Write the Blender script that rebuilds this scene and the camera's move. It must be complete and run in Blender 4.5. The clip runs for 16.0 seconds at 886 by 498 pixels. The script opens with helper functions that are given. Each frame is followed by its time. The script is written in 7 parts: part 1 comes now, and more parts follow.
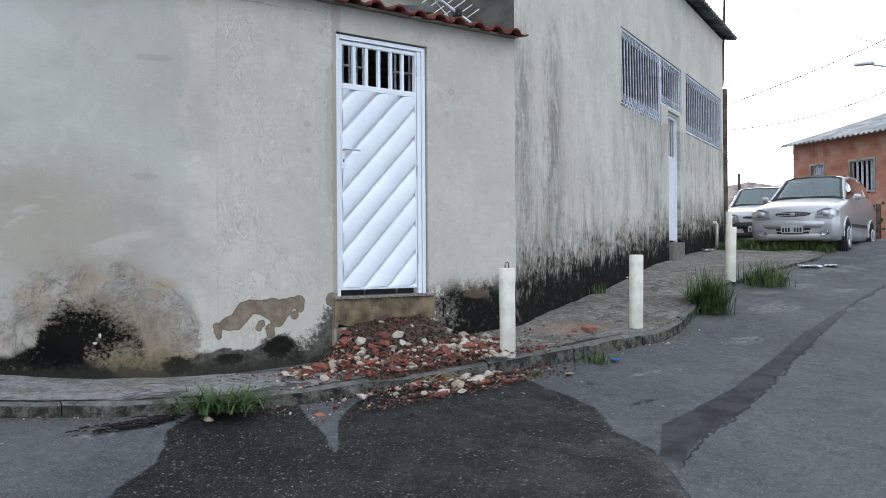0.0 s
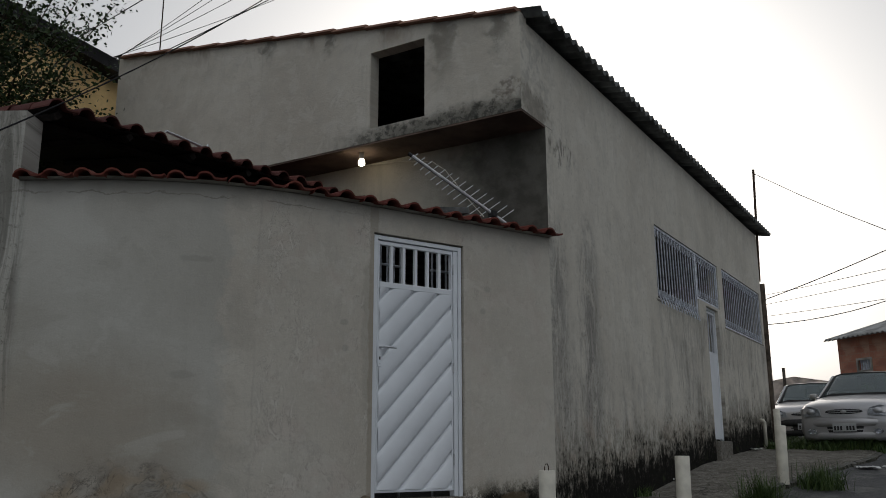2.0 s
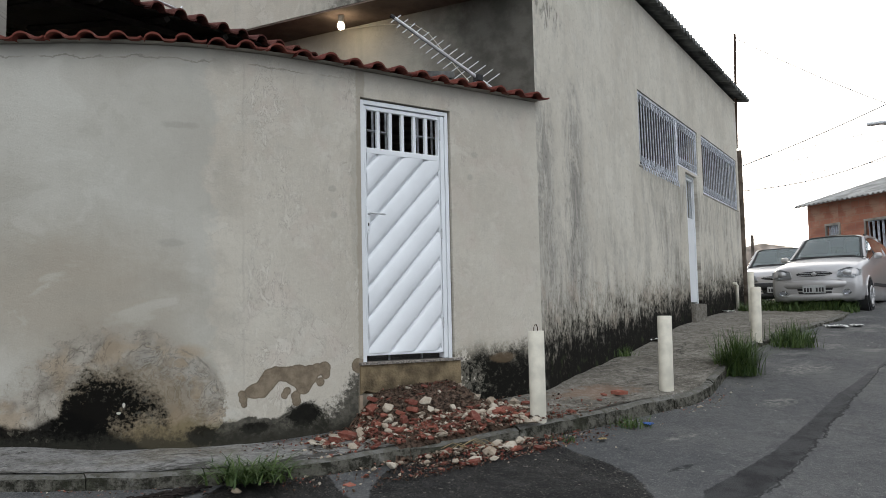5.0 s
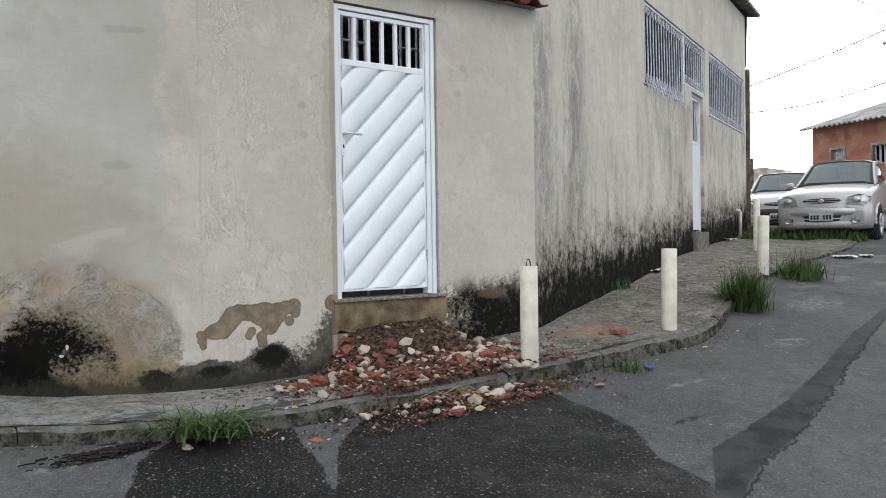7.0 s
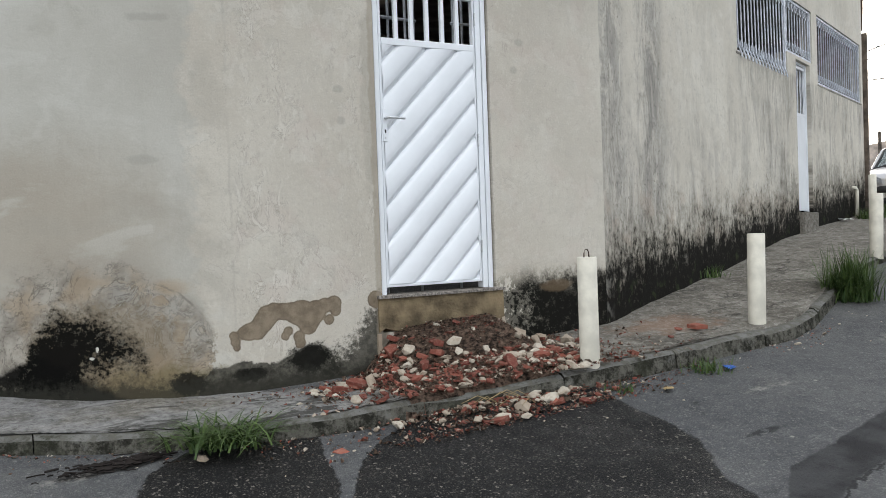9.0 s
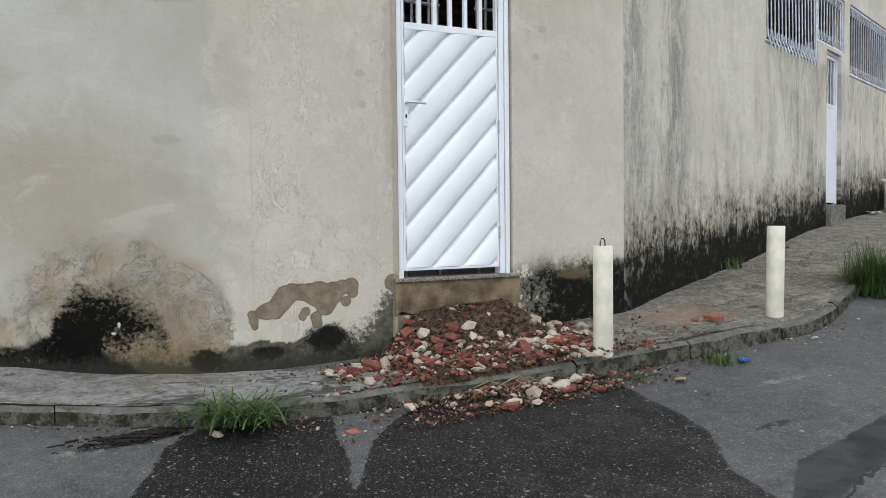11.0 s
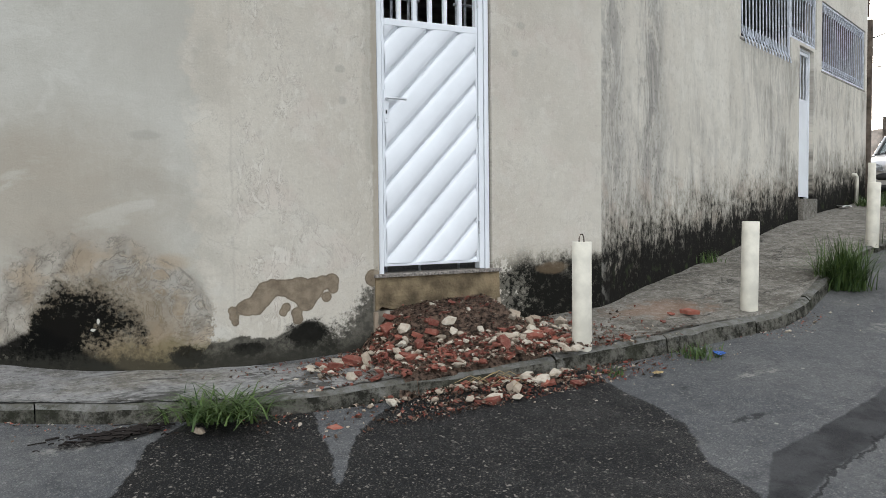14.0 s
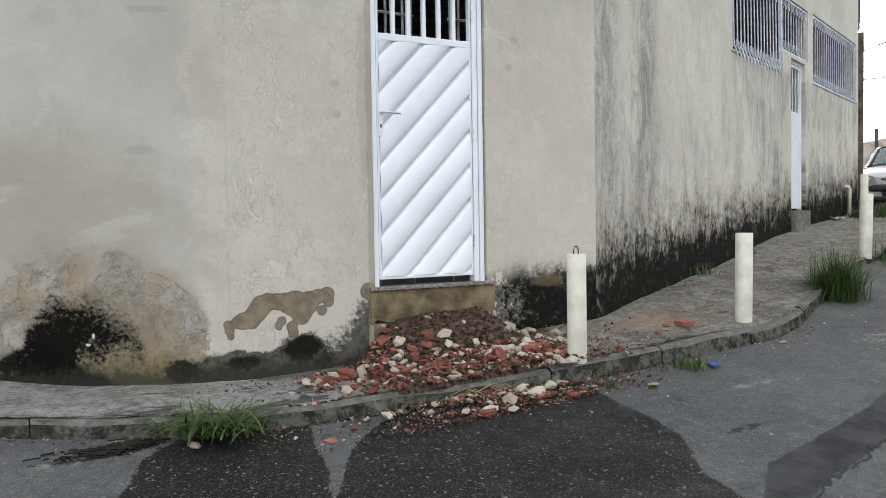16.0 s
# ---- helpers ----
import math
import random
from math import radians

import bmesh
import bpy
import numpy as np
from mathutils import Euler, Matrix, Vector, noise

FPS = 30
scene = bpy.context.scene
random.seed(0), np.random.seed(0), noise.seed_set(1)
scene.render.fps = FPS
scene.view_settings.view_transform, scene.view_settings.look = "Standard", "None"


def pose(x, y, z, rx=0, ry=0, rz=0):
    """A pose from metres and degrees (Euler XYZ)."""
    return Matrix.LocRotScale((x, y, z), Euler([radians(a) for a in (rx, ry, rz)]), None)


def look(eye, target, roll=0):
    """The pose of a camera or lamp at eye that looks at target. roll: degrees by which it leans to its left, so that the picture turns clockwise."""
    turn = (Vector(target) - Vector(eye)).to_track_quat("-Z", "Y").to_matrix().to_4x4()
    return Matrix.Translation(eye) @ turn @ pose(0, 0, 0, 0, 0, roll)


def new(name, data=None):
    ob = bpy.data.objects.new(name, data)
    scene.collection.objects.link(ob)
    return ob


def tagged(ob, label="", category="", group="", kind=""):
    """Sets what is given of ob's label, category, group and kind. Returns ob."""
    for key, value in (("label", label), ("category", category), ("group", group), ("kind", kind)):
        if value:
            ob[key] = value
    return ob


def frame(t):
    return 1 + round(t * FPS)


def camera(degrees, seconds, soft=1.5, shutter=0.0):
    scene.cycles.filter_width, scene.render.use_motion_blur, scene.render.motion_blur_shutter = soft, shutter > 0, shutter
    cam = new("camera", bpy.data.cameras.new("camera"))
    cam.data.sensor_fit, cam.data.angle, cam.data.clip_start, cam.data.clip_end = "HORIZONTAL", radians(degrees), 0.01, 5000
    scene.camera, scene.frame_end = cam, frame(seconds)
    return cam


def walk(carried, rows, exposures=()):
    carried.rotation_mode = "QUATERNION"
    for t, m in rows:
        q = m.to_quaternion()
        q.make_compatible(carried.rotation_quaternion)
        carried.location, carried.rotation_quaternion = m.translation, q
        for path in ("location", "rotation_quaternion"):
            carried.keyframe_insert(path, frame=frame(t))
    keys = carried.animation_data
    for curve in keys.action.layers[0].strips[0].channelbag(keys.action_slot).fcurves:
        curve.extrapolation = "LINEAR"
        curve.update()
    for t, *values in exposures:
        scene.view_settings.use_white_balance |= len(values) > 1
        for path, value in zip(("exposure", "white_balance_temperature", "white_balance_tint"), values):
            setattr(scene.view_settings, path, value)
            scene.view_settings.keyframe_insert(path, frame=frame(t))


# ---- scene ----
# --- the camera and its way ---
cam = camera(54.2, 16.0, soft=0.9)
SKY, CLOUD, SUN, BULB = 0.12, 1.16, 0.9, 52.0
PATH = [
    (0, (-3.531, -5.975, 0.333), (-2.314, -4.387, 0.344), -0.4),
    (0.5, (-3.482, -5.979, 0.358), (-2.286, -4.396, 0.615), -0.5),
    (1, (-3.518, -5.996, 0.378), (-2.352, -4.405, 0.705), -1.0),
    (1.5, (-3.523, -5.97, 0.371), (-2.393, -4.362, 0.739), -0.6),
    (2, (-3.505, -5.956, 0.367), (-2.386, -4.361, 0.82), -0.2),
    (2.5, (-3.536, -6.056, 0.314), (-2.427, -4.45, 0.749), 0.1),
    (3, (-3.555, -6.048, 0.325), (-2.427, -4.439, 0.698), 0.3),
    (3.5, (-3.546, -6.038, 0.328), (-2.411, -4.426, 0.667), -0.1),
    (4, (-3.526, -6.034, 0.331), (-2.394, -4.407, 0.6), -0.5),
    (4.5, (-3.545, -5.947, 0.326), (-2.395, -4.331, 0.579), -1.0),
    (5, (-3.584, -5.835, 0.31), (-2.389, -4.24, 0.475), -1.2),
    (5.2, (-3.540, -5.777, 0.296), (-2.331, -4.189, 0.430), -0.7),
    (7.3, (-2.976, -5.241, 0.402), (-1.789, -3.632, 0.357), -1.1),
    (7.5, (-2.871, -5.164, 0.382), (-1.717, -3.532, 0.322), -1.3),
    (8, (-2.651, -4.995, 0.414), (-1.549, -3.327, 0.371), -1.8),
    (8.5, (-2.551, -5.034, 0.422), (-1.447, -3.366, 0.393), -2.8),
    (9, (-2.478, -5.183, 0.415), (-1.491, -3.444, 0.372), -2.0),
    (9.5, (-2.437, -5.165, 0.439), (-1.49, -3.405, 0.374), -1.3),
    (11.8, (-2.469, -5.284, 0.436), (-1.535, -3.518, 0.346), -0.4),
    (12, (-2.494, -5.247, 0.444), (-1.533, -3.495, 0.349), -0.2),
    (12.5, (-2.495, -5.26, 0.443), (-1.53, -3.511, 0.345), -0.3),
    (13, (-2.495, -5.253, 0.455), (-1.529, -3.504, 0.347), -0.3),
    (13.5, (-2.488, -5.253, 0.454), (-1.51, -3.511, 0.348), -0.5),
    (14, (-2.49, -5.261, 0.463), (-1.508, -3.522, 0.36), -0.6),
    (14.5, (-2.489, -5.262, 0.462), (-1.508, -3.522, 0.368), -0.7),
    (15, (-2.486, -5.261, 0.461), (-1.503, -3.522, 0.376), -0.8),
    (15.5, (-2.462, -5.24, 0.471), (-1.478, -3.501, 0.388), -0.9),
    (16, (-2.497, -5.276, 0.457), (-1.504, -3.541, 0.386), -0.9),
]
# the camera's own brightening and darkening: seconds, stops
EXPOSURES = [(t, stops, kelvin, 10.0) for t, stops, kelvin in (
    (0.0, -0.06, 5850), (0.4, -0.64, 5850), (0.6, -0.82, 5850), (1.0, -1.12, 6050), (1.5, -1.55, 6300), (2.0, -1.92, 6400), (2.5, -1.62, 6400), (3.0, -0.92, 6500), (3.5, -0.67, 6500),
    (4.0, -0.5, 6500), (5.0, -0.40, 6500), (7.5, -0.08, 6500), (8.5, -0.14, 6500), (9.5, 0.0, 6500), (12.0, 0.0, 6500), (16.0, 0.0, 6500))]
walk(cam, [(t, look(eye, target, roll)) for t, eye, target, roll in PATH], EXPOSURES)

# --- light: a white overcast sky near dusk, brighter behind the houses ---
world = bpy.data.worlds.new("sky")
scene.world = world
world.use_nodes = True
wn, wl = world.node_tree.nodes, world.node_tree.links
sky = wn.new("ShaderNodeTexSky")
sky.sky_type, sky.sun_disc = "NISHITA", False
sky.sun_elevation, sky.sun_rotation = radians(16), radians(42)
sky.air_density, sky.dust_density, sky.ozone_density = 1.0, 7.0, 1.0
pale = wn.new("ShaderNodeHueSaturation")
pale.inputs["Saturation"].default_value = 0.45
wl.new(sky.outputs[0], pale.inputs["Color"])
wl.new(pale.outputs[0], wn["Background"].inputs[0])
wn["Background"].inputs[1].default_value = SKY
# the even cloud cover over it
cloud, both = wn.new("ShaderNodeBackground"), wn.new("ShaderNodeAddShader")
cloud.inputs[0].default_value, cloud.inputs[1].default_value = (0.93, 1.0, 1.08, 1), CLOUD
wl.new(wn["Background"].outputs[0], both.inputs[0])
wl.new(cloud.outputs[0], both.inputs[1])
wl.new(both.outputs[0], wn["World Output"].inputs[0])
sun = new("sun", bpy.data.lights.new("sun", "SUN"))
sun.data.energy, sun.data.angle, sun.data.color = SUN, radians(60), (1.0, 0.96, 0.9)
sun.matrix_world = look((0, 0, 0), (0.45, 0.7, -0.9))


# --- materials ---
class Shader:
    """A node material with short helpers."""

    def __init__(self, name, rough=0.8, metal=0.0, colour=(0.5, 0.5, 0.5), shine=0.5):
        self.m = bpy.data.materials.new(name)
        self.m.use_nodes = True
        self.t = self.m.node_tree
        self.b = self.t.nodes["Principled BSDF"]
        self.put("Roughness", rough), self.put("Metallic", metal), self.put("Base Color", colour), self.put("Specular IOR Level", shine)
        self.coord = self.t.nodes.new("ShaderNodeTexCoord")

    def set(self, socket, value):
        if isinstance(value, bpy.types.NodeSocket):
            self.t.links.new(value, socket)
        elif isinstance(value, tuple) and len(value) == 3 and socket.type == "RGBA":
            socket.default_value = (*value, 1)
        else:
            socket.default_value = value

    def put(self, key, value):
        self.set(self.b.inputs[key], value)

    def where(self, kind="Object"):
        return self.coord.outputs[kind]

    def scaled(self, v, s):
        n = self.t.nodes.new("ShaderNodeMapping")
        self.set(n.inputs[0], v)
        n.inputs["Scale"].default_value = s
        return n.outputs[0]

    def noise(self, v, scale, detail=4.0, rough=0.55, distort=0.0):
        n = self.t.nodes.new("ShaderNodeTexNoise")
        self.set(n.inputs["Vector"], v)
        n.inputs["Scale"].default_value, n.inputs["Detail"].default_value = scale, detail
        n.inputs["Roughness"].default_value, n.inputs["Distortion"].default_value = rough, distort
        return n.outputs["Fac"]

    def tint(self, v, scale, detail=3.0):
        n = self.t.nodes.new("ShaderNodeTexNoise")
        self.set(n.inputs["Vector"], v)
        n.inputs["Scale"].default_value, n.inputs["Detail"].default_value = scale, detail
        return n.outputs["Color"]

    def voronoi(self, v, scale, feature="F1", out="Distance"):
        n = self.t.nodes.new("ShaderNodeTexVoronoi")
        n.feature = feature
        self.set(n.inputs["Vector"], v)
        n.inputs["Scale"].default_value = scale
        return n.outputs[out]

    def math(self, op, a, b=0.0, clamp=False):
        n = self.t.nodes.new("ShaderNodeMath")
        n.operation, n.use_clamp = op, clamp
        self.set(n.inputs[0], a), self.set(n.inputs[1], b)
        return n.outputs[0]

    def step(self, v, lo, hi):
        """0 below lo, 1 above hi, smooth between."""
        n = self.t.nodes.new("ShaderNodeMapRange")
        n.interpolation_type = "SMOOTHSTEP"
        self.set(n.inputs[0], v)
        n.inputs[1].default_value, n.inputs[2].default_value = min(lo, hi), max(lo, hi)
        n.inputs[3].default_value, n.inputs[4].default_value = (0, 1) if lo < hi else (1, 0)
        return n.outputs[0]

    def mix(self, f, a, b):
        n = self.t.nodes.new("ShaderNodeMix")
        n.data_type = "RGBA"
        self.set(n.inputs[0], f), self.set(n.inputs[6], a), self.set(n.inputs[7], b)
        return n.outputs[2]

    def xyz(self, v):
        n = self.t.nodes.new("ShaderNodeSeparateXYZ")
        self.set(n.inputs[0], v)
        return n.outputs

    def join(self, x, y, z=0.0):
        n = self.t.nodes.new("ShaderNodeCombineXYZ")
        self.set(n.inputs[0], x), self.set(n.inputs[1], y), self.set(n.inputs[2], z)
        return n.outputs[0]

    def bump(self, h, depth, strength=1.0, after=None):
        n = self.t.nodes.new("ShaderNodeBump")
        self.set(n.inputs["Height"], h)
        n.inputs["Distance"].default_value, n.inputs["Strength"].default_value = depth, strength
        if after is not None:
            self.set(n.inputs["Normal"], after)
        self.put("Normal", n.outputs[0])
        return n.outputs[0]

    def random(self):
        return self.t.nodes.new("ShaderNodeObjectInfo").outputs["Random"]

    def island(self):
        return self.t.nodes.new("ShaderNodeNewGeometry").outputs["Random Per Island"]

    def line(self, v, pts):
        """Straight lines through (v, value) pairs, level beyond both ends."""
        total = pts[0][1]
        for (a, p), (b, q) in zip(pts, pts[1:]):
            n = self.t.nodes.new("ShaderNodeMapRange")
            self.set(n.inputs[0], v)
            n.inputs[1].default_value, n.inputs[2].default_value = a, b
            n.inputs[3].default_value, n.inputs[4].default_value = 0.0, q - p
            total = self.math("ADD", n.outputs[0], total)
        return total

    def melt(self, a, b, soft):
        """The lesser of two, rounded where they meet."""
        n = self.t.nodes.new("ShaderNodeMath")
        n.operation = "SMOOTH_MIN"
        self.set(n.inputs[0], a), self.set(n.inputs[1], b)
        n.inputs[2].default_value = soft
        return n.outputs[0]

    def over(self, c, f, colour, k=1.0):
        """Lay a colour over c where f is 1, at strength k."""
        return self.mix(self.math("MULTIPLY", f, k, True), c, colour)

    def blob(self, x, z, cx, cz, rx, rz):
        """Distance from an ellipse's middle, 1 on its rim."""
        dx = self.math("DIVIDE", self.math("SUBTRACT", x, cx), rx)
        dz = self.math("DIVIDE", self.math("SUBTRACT", z, cz), rz)
        return self.math("SQRT", self.math("ADD", self.math("MULTIPLY", dx, dx), self.math("MULTIPLY", dz, dz)))


def plain(name, colour, rough=0.6, metal=0.0, vary=0.12, scale=9.0, bump=0.0):
    """A surface with a little grain and dirt."""
    s = Shader(name, rough, metal, shine=0.5 if rough < 0.7 else 0.2)
    v = s.where()
    f = s.noise(v, scale, 6)
    g = s.noise(v, scale * 9, 3)
    dark = tuple(c * (1 - 2.2 * vary) for c in colour)
    light = tuple(min(1, c * (1 + 0.8 * vary)) for c in colour)
    c = s.mix(s.step(f, 0.3, 0.7), dark, light)
    s.put("Base Color", s.mix(s.math("MULTIPLY", s.step(g, 0.55, 0.8), 0.35), c, dark))
    s.put("Roughness", s.math("ADD", rough - 0.08, s.math("MULTIPLY", f, 0.16)))
    if bump:
        s.bump(s.math("ADD", f, s.math("MULTIPLY", g, 0.5)), bump)
    return s.m


def plaster_base(s, x, z, v):
    """Unpainted cement plaster: colour and height, before the stains."""
    big = s.noise(v, 0.9, 5, 0.6)
    mid = s.noise(v, 4.5, 6, 0.6)
    fine = s.noise(v, 60, 4, 0.6)
    c = s.mix(s.step(big, 0.3, 0.7), (0.44, 0.395, 0.325), (0.615, 0.575, 0.495))
    c = s.mix(s.math("MULTIPLY", s.step(mid, 0.5, 0.72), 0.55), c, (0.38, 0.36, 0.32))
    c = s.mix(s.math("MULTIPLY", s.step(mid, 0.45, 0.28), 0.55), c, (0.66, 0.635, 0.57))
    brush = s.noise(s.scaled(v, (9, 2.2, 1)), 1.0, 6, 0.7, 0.6)
    c = s.mix(s.math("MULTIPLY", s.step(brush, 0.55, 0.7), 0.3), c, (0.34, 0.32, 0.28))
    c = s.mix(s.math("MULTIPLY", s.step(brush, 0.42, 0.3), 0.25), c, (0.66, 0.64, 0.58))
    c = s.mix(s.math("MULTIPLY", s.step(fine, 0.5, 0.8), 0.25), c, (0.38, 0.36, 0.32))
    blotch = s.noise(v, 2.1, 8, 0.72, 0.9)
    c = s.mix(s.math("MULTIPLY", s.step(blotch, 0.52, 0.66), 0.42), c, (0.36, 0.335, 0.28))
    c = s.mix(s.math("MULTIPLY", s.step(blotch, 0.46, 0.34), 0.35), c, (0.64, 0.60, 0.515))
    crust = s.noise(v, 24, 7, 0.82)
    c = s.mix(s.math("MULTIPLY", s.step(crust, 0.52, 0.64), 0.38), c, (0.33, 0.305, 0.26))
    c = s.mix(s.math("MULTIPLY", s.step(crust, 0.46, 0.36), 0.30), c, (0.68, 0.65, 0.58))
    skim = s.noise(v, 3.4, 9, 0.66, 0.5)
    torn = s.step(s.math("ABSOLUTE", s.math("SUBTRACT", skim, 0.545)), 0.012, 0.003)
    c = s.over(c, s.math("MULTIPLY", torn, s.step(s.noise(v, 1.9, 3), 0.48, 0.6)), (0.27, 0.245, 0.205), 0.5)
    c = s.over(c, s.step(skim, 0.545, 0.56), (0.67, 0.645, 0.585), 0.30)
    grit_ = s.noise(v, 95, 3, 0.7)
    c = s.over(c, s.step(grit_, 0.56, 0.66), (0.26, 0.24, 0.21), 0.40)
    c = s.over(c, s.step(grit_, 0.43, 0.34), (0.72, 0.70, 0.65), 0.35)
    pits = s.step(s.voronoi(v, 8.0), 0.055, 0.03)
    pits = s.math("MULTIPLY", pits, s.step(s.noise(v, 2.3, 2), 0.56, 0.62))
    c = s.mix(s.math("MULTIPLY", pits, 0.6), c, (0.25, 0.24, 0.22))
    h = s.math("ADD", s.math("ADD", s.math("MULTIPLY", mid, 0.7), s.math("MULTIPLY", fine, 0.16)), s.math("MULTIPLY", crust, 0.30))
    return c, h, big, mid, fine


def front_plaster():
    s = Shader("front_plaster", 0.95, shine=0.04)
    uv = s.where("UV")
    p = s.xyz(uv)
    x, z = p[0], p[1]
    v = s.join(x, z, 0.0)
    c, h, big, mid, fine = plaster_base(s, x, z, v)
    c = s.mix(0.42, c, (0.55, 0.515, 0.45))
    # a darker, smoother left half and an old repair line beside the door
    c = s.mix(s.math("MULTIPLY", s.step(s.math("ADD", x, s.math("MULTIPLY", mid, 0.5)), -0.93, -1.02), 0.8), c, s.mix(s.step(big, 0.3, 0.7), (0.405, 0.39, 0.345), (0.49, 0.48, 0.435)))
    # right of an old seam the skim coat is scratched and rosy
    rough_ = s.step(x, -1.02, -0.94)
    scratch = s.noise(s.scaled(v, (24, 11, 1)), 1.0, 6, 0.72, 1.0)
    c = s.mix(s.math("MULTIPLY", s.math("MULTIPLY", s.step(scratch, 0.56, 0.66), s.step(s.noise(v, 2.6, 4), 0.40, 0.6)), s.math("MULTIPLY", rough_, 0.55)), c, (0.36, 0.31, 0.27))
    c = s.mix(s.math("MULTIPLY", s.math("MULTIPLY", s.step(scratch, 0.42, 0.33), rough_), 0.35), c, (0.68, 0.655, 0.59))
    c = s.mix(s.math("MULTIPLY", s.math("MULTIPLY", s.step(s.noise(v, 3.3, 3), 0.5, 0.66), rough_), 0.22), c, (0.50, 0.40, 0.345))
    stroke = s.noise(s.scaled(v, (13, 6, 1)), 1.0, 8, 0.7, 1.6)
    lines_ = s.step(s.math("ABSOLUTE", s.math("SUBTRACT", stroke, 0.54)), 0.020, 0.006)
    near_ = s.math("ADD", s.step(s.math("ABSOLUTE", s.math("ADD", x, 0.80)), 0.34, 0.08), s.step(s.math("ABSOLUTE", s.math("ADD", x, 0.12)), 0.16, 0.04))
    near_ = s.math("MULTIPLY", near_, s.step(s.noise(v, 3.1, 4), 0.44, 0.56))
    c = s.over(c, s.math("MULTIPLY", lines_, near_), (0.25, 0.225, 0.19), 0.55)
    c = s.over(c, s.math("MULTIPLY", s.step(stroke, 0.56, 0.60), near_), (0.70, 0.67, 0.61), 0.35)
    seam = s.math("ABSOLUTE", s.math("ADD", s.math("ADD", x, 0.985), s.math("MULTIPLY", s.math("SUBTRACT", mid, 0.5), 0.05)))
    c = s.mix(s.math("MULTIPLY", s.step(seam, 0.012, 0.003), s.math("MULTIPLY", s.step(s.noise(v, 2.2, 3), 0.42, 0.55), 0.22)), c, (0.33, 0.30, 0.26))
    c = s.mix(s.math("MULTIPLY", s.step(x, 0.7, 1.5), 0.2), c, (0.56, 0.53, 0.465))
    top = s.math("ADD", z, s.math("MULTIPLY", mid, 0.35))
    c = s.mix(s.math("MULTIPLY", s.step(top, 2.28, 2.5), 0.5), c, (0.36, 0.345, 0.31))
    n1 = s.math("SUBTRACT", s.noise(v, 6.5, 6, 0.68), 0.5)
    n2 = s.math("SUBTRACT", s.noise(v, 28, 5, 0.75), 0.5)
    wob, fray = s.math("MULTIPLY", n1, 1.9), s.math("MULTIPLY", n2, 2.4)
    warm = s.math("ADD", s.blob(x, z, -2.25, 0.55, 1.25, 0.62), s.math("MULTIPLY", wob, 0.35))
    c = s.over(c, s.step(warm, 1.15, 0.25), (0.33, 0.28, 0.215), 0.62)
    # soft clouds of older plaster on the left half
    cloud_ = s.noise(s.scaled(v, (1.0, 1.7, 1)), 1.6, 5, 0.55, 0.6)
    left_ = s.step(x, -0.9, -1.1)
    c = s.over(c, s.math("MULTIPLY", s.step(cloud_, 0.52, 0.62), left_), (0.35, 0.325, 0.275), 0.30)
    c = s.over(c, s.math("MULTIPLY", s.step(cloud_, 0.45, 0.36), left_), (0.56, 0.55, 0.50), 0.35)
    # the flaked area, its skin of paint gone
    xo = s.math("ADD", x, s.math("ADD", s.math("MULTIPLY", n1, 0.32), s.math("MULTIPLY", n2, 0.10)))
    depth = s.math("SUBTRACT", s.line(xo, ((-2.75, -0.25), (-2.25, 0.20), (-2.06, 0.325), (-1.84, 0.30), (-1.63, 0.31), (-1.43, 0.21), (-1.29, 0.12), (-1.2, 0.03), (-1.13, -0.13), (-1.10, -0.45))), z)
    depth = s.math("ADD", depth, s.math("ADD", s.math("MULTIPLY", n1, 0.34), s.math("MULTIPLY", n2, 0.10)))
    inside = s.step(depth, -0.02, 0.14)
    soft_ = s.step(depth, -0.16, 0.05)
    c = s.over(c, soft_, (0.30, 0.265, 0.215), 0.40)
    crackle = s.step(s.voronoi(s.join(s.math("ADD", x, s.math("MULTIPLY", n1, 0.14)), s.math("ADD", z, s.math("MULTIPLY", n2, 0.06))), 13, "DISTANCE_TO_EDGE"), 0.05, 0.0)
    crackle = s.math("MULTIPLY", crackle, s.math("MULTIPLY", inside, s.step(s.noise(v, 4, 3), 0.50, 0.60)))
    bare = s.mix(s.step(s.noise(v, 7, 6, 0.65), 0.38, 0.62), (0.215, 0.192, 0.16), (0.40, 0.365, 0.31))
    bare = s.over(bare, s.step(s.noise(v, 3.3, 4), 0.46, 0.60), (0.35, 0.265, 0.175), 0.65)
    c = s.over(c, inside, bare, 0.85)
    tier = s.math("ADD", s.noise(v, 6.5, 7, 0.62, 1.2), s.math("MULTIPLY", n2, 0.05))
    scaly = s.math("MULTIPLY", inside, s.step(s.math("ADD", s.blob(x, z, -1.42, 0.02, 0.33, 0.32), n1), 1.15, 0.75))
    lift = s.math("MULTIPLY", s.step(tier, 0.50, 0.515), inside)
    edge2 = s.math("MULTIPLY", s.step(s.math("ABSOLUTE", s.math("SUBTRACT", tier, 0.50)), 0.022, 0.006), inside)
    edge3 = s.math("MULTIPLY", s.step(s.math("ABSOLUTE", s.math("SUBTRACT", tier, 0.56)), 0.020, 0.005), scaly)
    c = s.over(c, s.math("MULTIPLY", lift, scaly), (0.36, 0.345, 0.31), 0.6)
    c = s.over(c, s.math("MULTIPLY", edge2, s.step(s.noise(v, 2.9, 3), 0.42, 0.54)), (0.12, 0.11, 0.09), 0.62)
